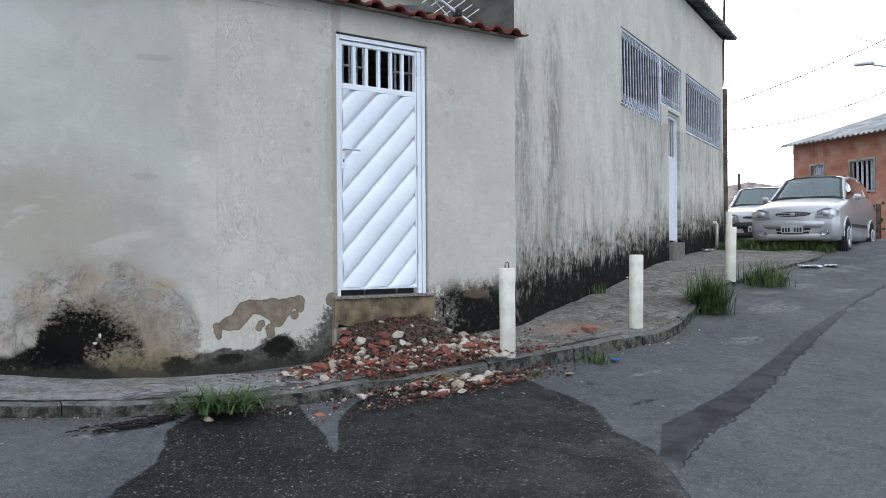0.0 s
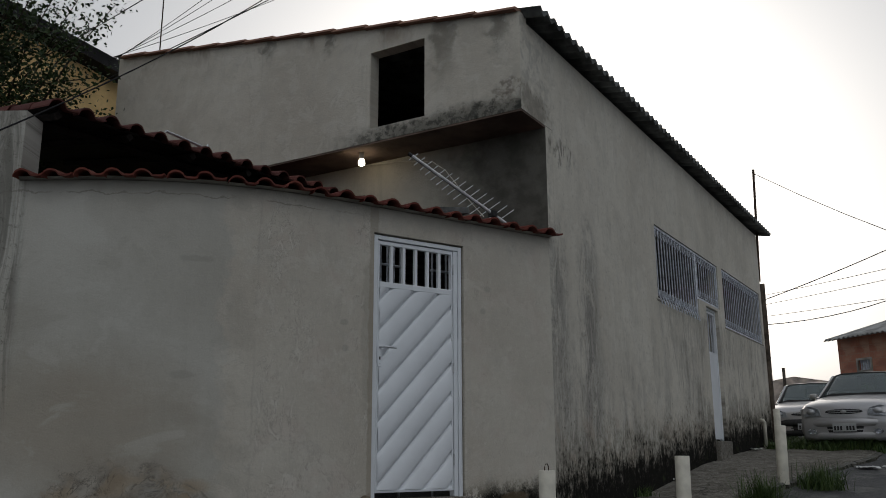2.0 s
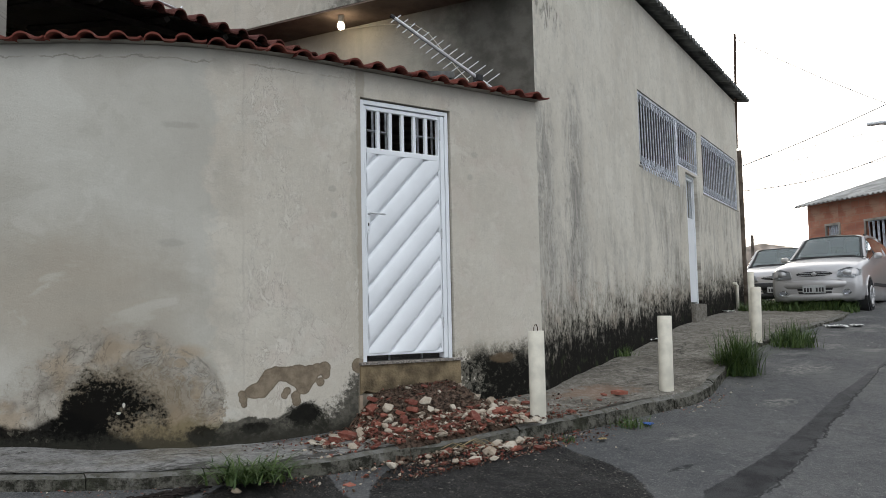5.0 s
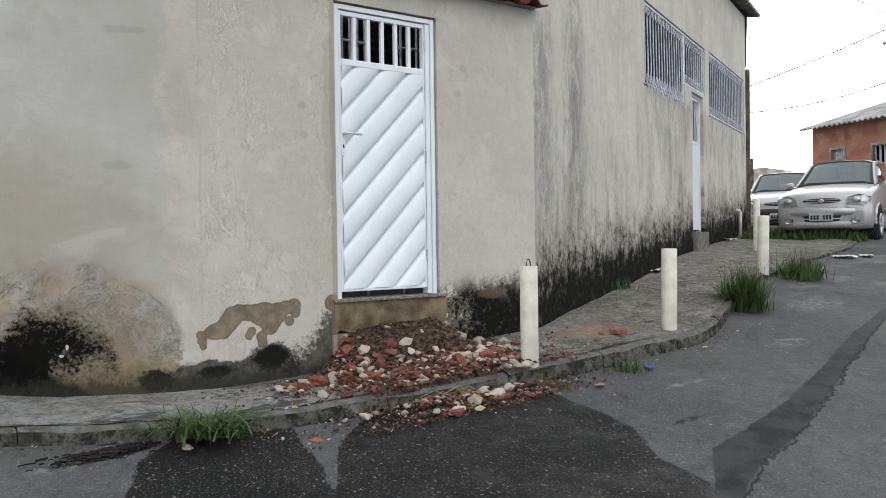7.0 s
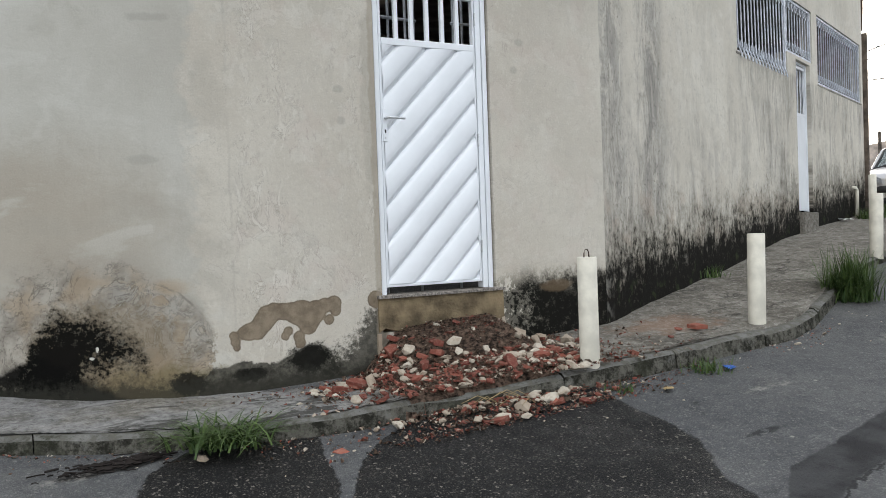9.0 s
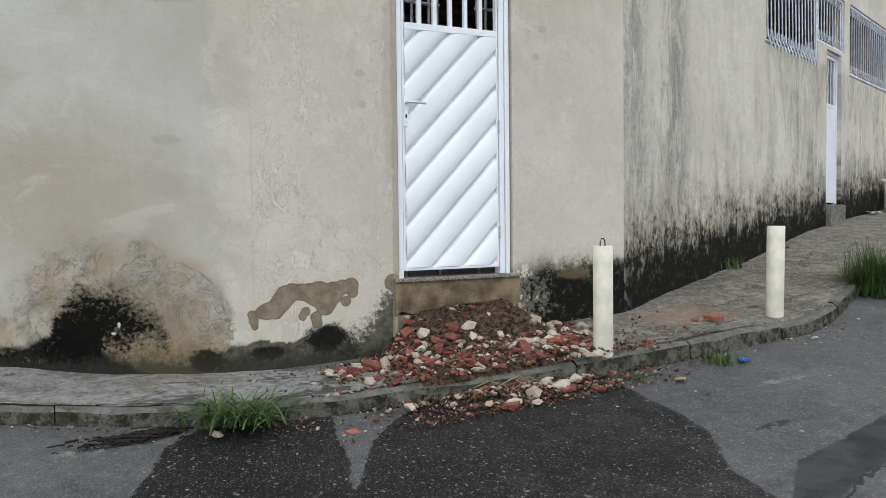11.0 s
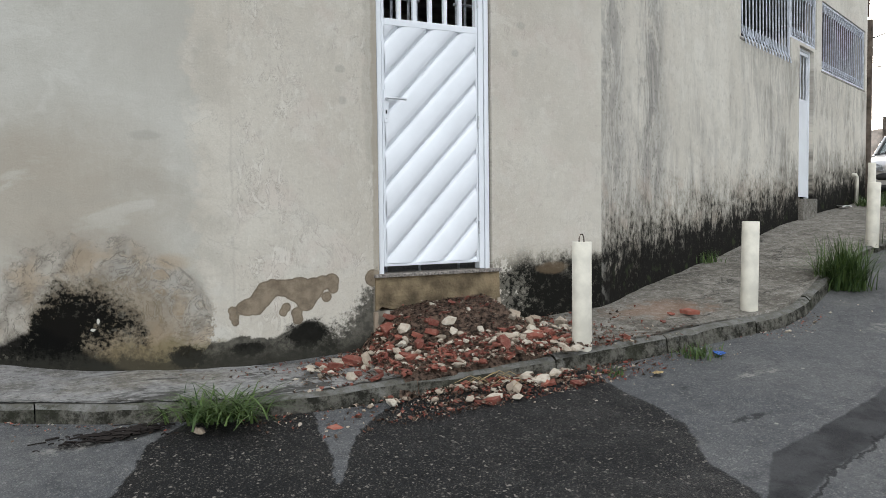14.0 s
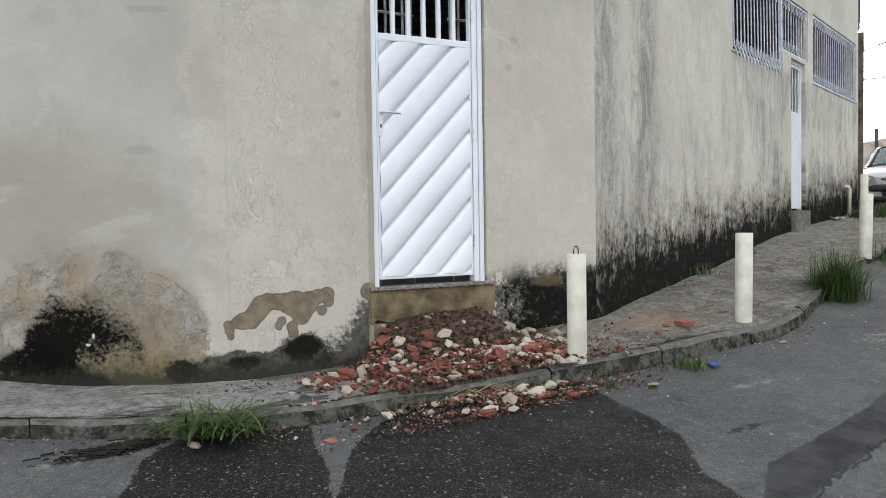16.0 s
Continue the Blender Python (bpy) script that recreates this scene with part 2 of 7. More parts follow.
    c = s.over(c, edge3, (0.12, 0.11, 0.095), 0.6)
    ochre = s.math("ADD", s.blob(x, z, -1.35, 0.13, 0.13, 0.06), s.math("MULTIPLY", wob, 0.8))
    c = s.over(c, s.step(ochre, 1.2, 0.4), (0.38, 0.28, 0.17), 0.4)
    rim = s.step(s.math("ABSOLUTE", s.math("SUBTRACT", depth, 0.05)), 0.014, 0.004)
    c = s.over(c, s.math("MULTIPLY", rim, s.step(s.noise(v, 3.7, 3), 0.48, 0.58)), (0.17, 0.155, 0.13), 0.55)
    c = s.over(c, crackle, (0.15, 0.14, 0.12), 0.42)
    # green-yellow algae near the ground
    alg = s.math("ADD", s.blob(x, z, -1.52, -0.47, 0.50, 0.13), wob)
    c = s.over(c, s.step(alg, 1.35, 0.6), (0.175, 0.15, 0.08), 0.85)
    # the black mould: a bush that thins out upwards, and a solid tongue along the ground
    halo = s.math("ADD", s.blob(x, z, -1.72, -0.26, 0.52, 0.34), s.math("MULTIPLY", s.math("ADD", wob, fray), 0.35))
    c = s.over(c, s.step(halo, 1.15, 0.55), (0.20, 0.15, 0.09), 0.55)
    top_ = s.line(xo, ((-2.29, -0.34), (-2.22, -0.12), (-2.14, 0.0), (-2.0, 0.08), (-1.85, 0.06), (-1.69, -0.02), (-1.54, -0.13), (-1.48, -0.27), (-1.44, -0.45)))
    low_ = s.line(x, ((-2.02, -0.75), (-1.88, -0.47), (-1.7, -0.42), (-1.45, -0.42)))
    bush_ = s.math("MINIMUM", s.math("SUBTRACT", top_, z), s.math("SUBTRACT", z, low_))
    bush_ = s.math("ADD", bush_, s.math("ADD", s.math("MULTIPLY", n1, 0.34), s.math("MULTIPLY", n2, 0.22)))
    speckle = s.noise(v, 34, 5, 0.7)
    dense = s.math("SUBTRACT", s.math("ADD", 0.30, s.math("MULTIPLY", bush_, 2.1)), speckle)
    tongue = s.math("SUBTRACT", s.line(x, ((-3.4, -0.33), (-2.42, -0.355), (-2.28, -0.31), (-2.17, -0.26), (-2.0, -0.33), (-1.85, -0.43), (-1.68, -0.50), (-1.5, -0.60))), z)
    tongue = s.math("ADD", tongue, s.math("MULTIPLY", n1, 0.14))
    c = s.over(c, s.step(dense, -0.22, 0.02), (0.075, 0.062, 0.042), 0.65)
    c = s.over(c, s.step(dense, -0.02, 0.16), (0.0055, 0.0055, 0.005), 0.98)
    c = s.over(c, s.step(tongue, -0.03, 0.03), (0.0055, 0.0055, 0.005), 0.97)
    # grey-black band up to the door
    band = s.math("SUBTRACT", s.line(x, ((-1.24, -0.62), (-1.19, -0.43), (-1.13, -0.378), (-0.96, -0.348), (-0.785, -0.366), (-0.65, -0.335), (-0.53, -0.27), (-0.45, -0.28), (-0.39, -0.33), (-0.30, -0.30), (-0.2, -0.22), (-0.12, -0.08), (-0.02, 0.03))), z)
    band = s.math("ADD", band, s.math("ADD", s.math("MULTIPLY", n1, 0.09), s.math("MULTIPLY", n2, 0.05)))
    crisp = s.math("MULTIPLY", s.step(band, -0.004, 0.012), s.step(x, -0.30, -0.45))
    loose = s.math("MULTIPLY", s.step(s.math("SUBTRACT", s.math("MULTIPLY", band, 1.6), s.math("SUBTRACT", speckle, 0.5)), -0.10, 0.20), s.step(x, -0.48, -0.33))
    loose = s.math("MULTIPLY", loose, s.step(x, 0.05, 0.0))
    c = s.over(c, s.math("ADD", crisp, loose), s.mix(s.step(s.noise(v, 12, 6, 0.7), 0.38, 0.62), (0.028, 0.027, 0.022), (0.095, 0.09, 0.072)), 0.92)
    for cx, cz, rx, rz in ((-0.53, -0.365, 0.17, 0.10), (-1.27, -0.465, 0.11, 0.085), (-0.9, -0.43, 0.12, 0.05)):
        m = s.math("ADD", s.blob(x, z, cx, cz, rx, rz), s.math("ADD", s.math("MULTIPLY", n1, 1.1), s.math("MULTIPLY", n2, 1.4)))
        c = s.over(c, s.step(m, 1.1, 0.65), (0.008, 0.008, 0.007), 0.93)
    # white flecks where it has fallen off
    fl = s.math("ADD", s.math("MINIMUM", s.blob(x, z, -1.797, -0.225, 0.009, 0.018), s.blob(x, z, -1.83, -0.279, 0.016, 0.009)), s.math("MULTIPLY", s.math("ADD", wob, fray), 0.8))
    lost = s.math("MULTIPLY", s.step(s.noise(v, 19, 5, 0.7), 0.56, 0.64), s.step(bush_, 0.34, 0.08))
    c = s.over(c, s.math("MULTIPLY", lost, s.step(bush_, -0.02, 0.05)), (0.16, 0.145, 0.115), 0.6)
    c = s.over(c, s.step(fl, 1.0, 0.7), (0.55, 0.53, 0.47))
    # the damp mark: an arched, wet-looking patch
    damp = None
    for cx, cz, r in ((-0.999, -0.188, 0.026), (-0.992, -0.226, 0.026), (-0.984, -0.262, 0.019), (-0.94, -0.175, 0.036), (-0.902, -0.17, 0.051), (-0.858, -0.161, 0.058), (-0.82, -0.119, 0.060),
                      (-0.79, -0.08, 0.064), (-0.745, -0.051, 0.052), (-0.689, -0.058, 0.052), (-0.632, -0.066, 0.060), (-0.574, -0.076, 0.082), (-0.528, -0.101, 0.082), (-0.533, -0.15, 0.062),
                      (-0.479, -0.069, 0.066), (-0.418, -0.038, 0.046), (-0.357, -0.03, 0.050), (-0.345, -0.077, 0.033), (-0.392, -0.13, 0.030), (-0.685, -0.212, 0.025), (-0.664, -0.182, 0.027),
                      (-0.596, -0.222, 0.034), (-0.589, -0.262, 0.032), (-0.058, -0.023, 0.055)):
        d = s.math("SUBTRACT", s.blob(x, z, cx, cz, 1.0, 1.0), r + 0.004)
        damp = d if damp is None else s.melt(damp, d, 0.022)
    damp = s.math("ADD", damp, s.math("ADD", s.math("MULTIPLY", n1, 0.020), s.math("MULTIPLY", n2, 0.012)))
    wet = s.step(damp, 0.003, -0.003)
    c = s.over(c, wet, s.mix(s.step(s.noise(v, 11, 6, 0.7), 0.35, 0.65), (0.145, 0.11, 0.074), (0.245, 0.195, 0.138)), 0.93)
    c = s.over(c, s.math("MULTIPLY", wet, s.step(s.math("ABSOLUTE", s.math("ADD", damp, 0.006)), 0.006, 0.001)), (0.10, 0.082, 0.06), 0.4)
    # beside the door, dark to the ground, with rust-brown above
    side = s.math("ADD", z, s.math("MULTIPLY", s.math("ADD", wob, fray), 0.11))
    right = s.step(s.math("ADD", x, s.math("MULTIPLY", s.math("ADD", wob, s.math("MULTIPLY", fray, 0.6)), 0.55)), 0.90, 0.97)
    c = s.mix(s.math("MULTIPLY", right, s.math("MULTIPLY", s.step(side, 0.20, -0.05), 0.6)), c, (0.33, 0.29, 0.22))
    c = s.mix(s.math("MULTIPLY", right, s.math("MULTIPLY", s.step(side, 0.13, -0.06), 0.9)), c, (0.11, 0.104, 0.086))
    deep = s.math("ADD", side, s.math("MULTIPLY", s.step(s.noise(v, 3.1, 4), 0.35, 0.65), -0.12))
    c = s.mix(s.math("MULTIPLY", s.math("MULTIPLY", s.step(s.math("ADD", x, s.math("MULTIPLY", s.math("ADD", wob, fray), 0.5)), 1.02, 1.16), s.step(deep, 0.07, -0.12)), 0.97), c, (0.008, 0.008, 0.007))
    chips = s.math("MULTIPLY", s.step(s.noise(v, 17, 7, 0.8), 0.52, 0.66), s.math("MULTIPLY", right, s.step(side, 0.1, -0.1)))
    c = s.mix(s.math("MULTIPLY", chips, 0.40), c, (0.17, 0.155, 0.125))
    rust = s.math("ADD", s.blob(x, z, 1.42, -0.02, 0.16, 0.05), s.math("MULTIPLY", wob, 0.6))
    c = s.mix(s.math("MULTIPLY", s.step(rust, 1.1, 0.7), 0.7), c, (0.13, 0.095, 0.06))
    # rain-streaked end of the yard wall
    end_ = s.math("MULTIPLY", s.step(x, -2.66, -2.76), s.step(s.noise(s.scaled(v, (7, 0.8, 1)), 1.0, 7, 0.7, 0.8), 0.44, 0.6))
    c = s.over(c, end_, (0.15, 0.145, 0.125), 0.75)
    c = s.over(c, s.math("MULTIPLY", s.step(x, -2.66, -2.76), s.step(s.noise(v, 20, 6, 0.75), 0.53, 0.63)), (0.10, 0.095, 0.08), 0.5)
    # a ragged dark line at the foot everywhere
    c = s.mix(s.math("MULTIPLY", s.step(side, -0.38, -0.50), 0.8), c, (0.032, 0.031, 0.025))
    # patches round the door jambs
    jamb = s.math("ADD", s.blob(x, z, -0.06, 1.25, 0.07, 0.75), s.math("MULTIPLY", wob, 1.0))
    c = s.mix(s.math("MULTIPLY", s.step(jamb, 1.0, 0.6), 0.45), c, (0.36, 0.33, 0.28))
    edge_ = s.math("ADD", s.math("ABSOLUTE", s.math("ADD", x, 0.012)), s.math("MULTIPLY", wob, 0.03))
    c = s.mix(s.math("MULTIPLY", s.step(edge_, 0.05, 0.03), 0.55), c, (0.31, 0.27, 0.21))
    for cx, cz, rx in ((-1.45, 1.75, 0.16), (-1.5, 0.9, 0.12), (-0.28, 1.35, 0.05), (-0.26, 1.15, 0.035), (1.15, 1.75, 0.05), (1.1, 1.55, 0.04)):
        sm = s.math("ADD", s.blob(x, z, cx, cz, rx, 0.035), s.math("MULTIPLY", wob, 0.9))
        c = s.mix(s.math("MULTIPLY", s.step(sm, 1.0, 0.5), 0.4), c, (0.30, 0.285, 0.25))
    # a thin crack under the coping
    ck = s.math("ABSOLUTE", s.math("ADD", s.math("SUBTRACT", z, 2.235), s.math("MULTIPLY", s.math("SUBTRACT", s.noise(v, 5, 6, 0.7), 0.5), 0.14)))
    c = s.mix(s.math("MULTIPLY", s.step(ck, 0.008, 0.002), s.math("MULTIPLY", s.step(x, 0.1, -0.6), s.math("MULTIPLY", s.step(s.noise(v, 3, 3), 0.42, 0.55), 0.6))), c, (0.20, 0.185, 0.16))
    s.put("Base Color", c)
    s.put("Roughness", s.math("SUBTRACT", 0.94, s.math("MULTIPLY", wet, 0.3)))
    h = s.math("SUBTRACT", h, s.math("MULTIPLY", inside, 0.35))
    h = s.math("SUBTRACT", s.math("ADD", h, s.math("MULTIPLY", lift, 0.4)), s.math("MULTIPLY", crackle, 0.2))
    s.bump(h, 0.02, 0.5)
    return s.m


def side_plaster():
    s = Shader("side_plaster", 0.95, shine=0.04)
    uv = s.where("UV")
    p = s.xyz(uv)
    x, z = p[0], p[1]
    v = s.join(x, z, 0.0)
    c, h, big, mid, fine = plaster_base(s, x, z, v)
    wob = s.math("SUBTRACT", s.noise(v, 5.0, 5, 0.65), 0.5)
    # rain streaks: two dark columns near the corner, soft runs elsewhere
    streak = s.noise(s.scaled(v, (2.4, 0.55, 1)), 1.0, 9, 0.70, 1.2)
    thin = s.noise(s.scaled(v, (7.0, 1.7, 1)), 1.0, 8, 0.76, 1.4)
    speck = s.noise(s.scaled(v, (30, 17, 1)), 1.0, 5, 0.7)
    breakup = s.noise(v, 1.7, 6, 0.65)
    c = s.mix(0.42, c, (0.70, 0.665, 0.585))
    low = s.step(z, 2.4, 0.3)
    late = s.math("MULTIPLY", s.step(x, 3.1, 4.4), s.step(z, 2.5, 1.6))
    amount = s.math("ADD", 0.16, s.math("ADD", s.math("MULTIPLY", low, 0.26), s.math("MULTIPLY", late, 0.38)))
    f = s.math("MULTIPLY", s.math("MULTIPLY", s.step(streak, 0.44, 0.60), s.step(breakup, 0.34, 0.54)), amount)
    c = s.over(c, f, (0.20, 0.19, 0.17), 0.8)
    f2 = s.math("MULTIPLY", s.math("MULTIPLY", s.step(thin, 0.52, 0.64), s.step(breakup, 0.40, 0.58)), amount)
    c = s.over(c, f2, (0.15, 0.14, 0.12), 0.8)
    shift = s.math("ADD", x, s.math("ADD", s.math("MULTIPLY", wob, 0.22), s.math("MULTIPLY", s.math("SUBTRACT", thin, 0.5), 0.5)))
    for at_, half_, hi_, lo_, k in ((0.20, 0.36, 2.75, -0.3, 0.70), (1.0, 0.38, 2.85, 0.1, 0.80), (0.62, 0.75, 1.5, -0.2, 0.42), (2.25, 0.22, 1.3, 0.0, 0.40), (4.6, 0.6, 2.3, 0.4, 0.45)):
        col = s.step(s.math("ABSOLUTE", s.math("SUBTRACT", shift, at_)), half_, half_ * 0.15)
        col = s.math("MULTIPLY", col, s.math("MULTIPLY", s.step(s.math("ADD", z, s.math("MULTIPLY", wob, 1.6)), hi_, hi_ - 0.7), s.step(z, lo_, lo_ + 0.7)))
        c = s.over(c, s.math("MULTIPLY", col, s.step(thin, 0.30, 0.62)), (0.215, 0.205, 0.19), k)
        c = s.over(c, s.math("MULTIPLY", col, s.step(speck, 0.54, 0.66)), (0.09, 0.085, 0.075), k * 0.7)
    # a faint rosy bloom above the mould
    c = s.over(c, s.math("MULTIPLY", s.step(s.noise(v, 2.6, 4), 0.5, 0.62), s.step(z, 1.0, 0.4)), (0.42, 0.32, 0.25), 0.35)
    # under the sills of the grilles
    sill = s.math("MULTIPLY", s.step(z, 1.35, 2.25), s.math("MULTIPLY", s.step(z, 2.27, 2.2), s.step(x, 3.1, 3.4)))
    c = s.mix(s.math("MULTIPLY", sill, s.math("MULTIPLY", s.step(thin, 0.4, 0.6), 0.5)), c, (0.24, 0.23, 0.2))
    # mould at the foot: follows the pavement, with runs reaching up
    foot = s.math("SUBTRACT", z, s.math("MULTIPLY", x, 0.083))
    edge = s.math("ADD", foot, s.math("ADD", s.math("MULTIPLY", wob, 0.95), s.math("ADD", s.math("MULTIPLY", s.math("SUBTRACT", thin, 0.5), -0.75), s.math("MULTIPLY", s.math("SUBTRACT", speck, 0.5), -0.9))))
    c = s.mix(s.math("MULTIPLY", s.step(edge, 0.58, 0.08), 0.7), c, (0.14, 0.125, 0.098))
    c = s.mix(s.math("MULTIPLY", s.step(edge, 0.27, -0.06), 0.97), c, (0.0075, 0.0072, 0.0065))
    chips = s.math("MULTIPLY", s.step(s.noise(v, 17, 7, 0.8), 0.54, 0.68), s.step(edge, -0.9, 0.1))
    c = s.mix(s.math("MULTIPLY", chips, 0.42), c, (0.17, 0.155, 0.125))
    moss = s.math("MULTIPLY", s.step(s.noise(v, 6, 4), 0.55, 0.7), s.step(foot, 0.0, -0.25))
    c = s.mix(s.math("MULTIPLY", moss, 0.6), c, (0.05, 0.065, 0.03))
    # the corner's worn stripe
    worn = s.math("MULTIPLY", s.step(x, 0.16, 0.0), s.step(s.noise(v, 9, 4), 0.45, 0.6))
    c = s.mix(s.math("MULTIPLY", worn, 0.4), c, (0.3, 0.29, 0.26))
    # blotches under the upper storey's corner
    bl = s.math("ADD", s.blob(x, z, -0.25, 3.58, 0.42, 0.22), s.math("MULTIPLY", wob, 2.2))
    c = s.over(c, s.step(bl, 1.1, 0.5), (0.17, 0.15, 0.12), 0.55)
    c = s.over(c, s.math("MULTIPLY", s.step(bl, 1.3, 0.6), s.step(speck, 0.55, 0.66)), (0.05, 0.043, 0.036), 0.5)
    run = s.math("ADD", s.blob(x, z, 0.32, 3.30, 0.45, 0.16), s.math("MULTIPLY", wob, 3.0))
    c = s.over(c, s.math("MULTIPLY", s.step(run, 1.0, 0.5), s.step(thin, 0.45, 0.58)), (0.13, 0.12, 0.10), 0.7)
    s.put("Base Color", c)
    s.bump(h, 0.02, 0.5)
    return s.m


def upper_plaster():
    s = Shader("upper_plaster", 0.95, shine=0.04)
    p = s.xyz(s.where("UV"))
    x, z = p[0], p[1]
    v = s.join(x, z, 0.0)
    c, h, big, mid, fine = plaster_base(s, x, z, v)
    wob = s.math("SUBTRACT", s.noise(v, 6, 5, 0.65), 0.5)
    c = s.mix(0.35, c, (0.62, 0.585, 0.51))
    drip = s.noise(s.scaled(v, (4.5, 0.5, 1)), 1.0, 5, 0.6)
    c = s.mix(s.math("MULTIPLY", s.step(drip, 0.55, 0.72), 0.35), c, (0.3, 0.285, 0.25))
    edge = s.math("ADD", z, s.math("MULTIPLY", wob, 0.28))
    dirty = s.math("MULTIPLY", s.math("MULTIPLY", s.step(edge, 3.70, 3.52), s.step(z, 3.45, 3.46)), s.step(x, 2.6, 1.2))
    # recess below the overhang: staining and shade both painted in, darkest by the corner
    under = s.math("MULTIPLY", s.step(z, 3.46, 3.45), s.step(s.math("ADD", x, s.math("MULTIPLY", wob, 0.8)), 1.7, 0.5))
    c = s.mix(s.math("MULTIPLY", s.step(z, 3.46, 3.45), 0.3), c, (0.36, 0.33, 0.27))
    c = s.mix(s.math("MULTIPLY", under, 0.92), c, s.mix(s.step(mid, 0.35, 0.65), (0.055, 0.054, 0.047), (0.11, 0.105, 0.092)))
    brown = s.math("MULTIPLY", s.step(s.noise(s.scaled(v, (2.2, 1.0, 1)), 1.0, 4), 0.55, 0.66), s.step(s.math("SUBTRACT", z, s.math("MULTIPLY", x, 0.168)), 4.15, 4.4))
    c = s.mix(s.math("MULTIPLY", brown, 0.7), c, (0.24, 0.185, 0.14))
    c = s.mix(s.math("MULTIPLY", dirty, 0.8), c, (0.13, 0.125, 0.105))
    bl = s.math("MULTIPLY", dirty, s.step(s.noise(v, 7, 4), 0.55, 0.68))
    c = s.mix(s.math("MULTIPLY", bl, 0.8), c, (0.05, 0.05, 0.045))
    # runs from the roof's corner, blotches along the lower edge
    fine_ = s.noise(v, 11, 7, 0.72)
    for at_, half_, len_ in ((0.85, 0.20, 0.85), (0.22, 0.16, 0.45), (2.3, 0.12, 0.3), (3.2, 0.14, 0.3)):
        col = s.step(s.math("ABSOLUTE", s.math("ADD", s.math("SUBTRACT", x, at_), s.math("MULTIPLY", wob, 0.5))), half_, half_ * 0.2)
        down = s.math("SUBTRACT", s.math("ADD", 4.44, s.math("MULTIPLY", x, 0.168)), z)
        c = s.over(c, s.math("MULTIPLY", col, s.step(s.math("ADD", down, s.math("MULTIPLY", wob, 0.9)), len_, 0.05)), (0.16, 0.15, 0.125), 0.7)
    strip = s.math("MULTIPLY", s.step(z, 3.45, 3.46), s.step(s.math("ADD", z, s.math("MULTIPLY", wob, 0.35)), 3.66, 3.54))
    c = s.over(c, s.math("MULTIPLY", s.math("MULTIPLY", strip, s.step(fine_, 0.45, 0.58)), s.step(x, 2.3, 1.6)), (0.045, 0.045, 0.04), 0.7)
    rusty = s.math("ADD", s.blob(x, z, 0.1, 3.68, 0.22, 0.16), s.math("MULTIPLY", wob, 2.4))
    c = s.over(c, s.math("MULTIPLY", s.step(rusty, 1.1, 0.6), s.step(fine_, 0.42, 0.6)), (0.09, 0.065, 0.05), 0.6)
    s.put("Base Color", c)
    s.bump(h, 0.02, 0.45)
    return s.m


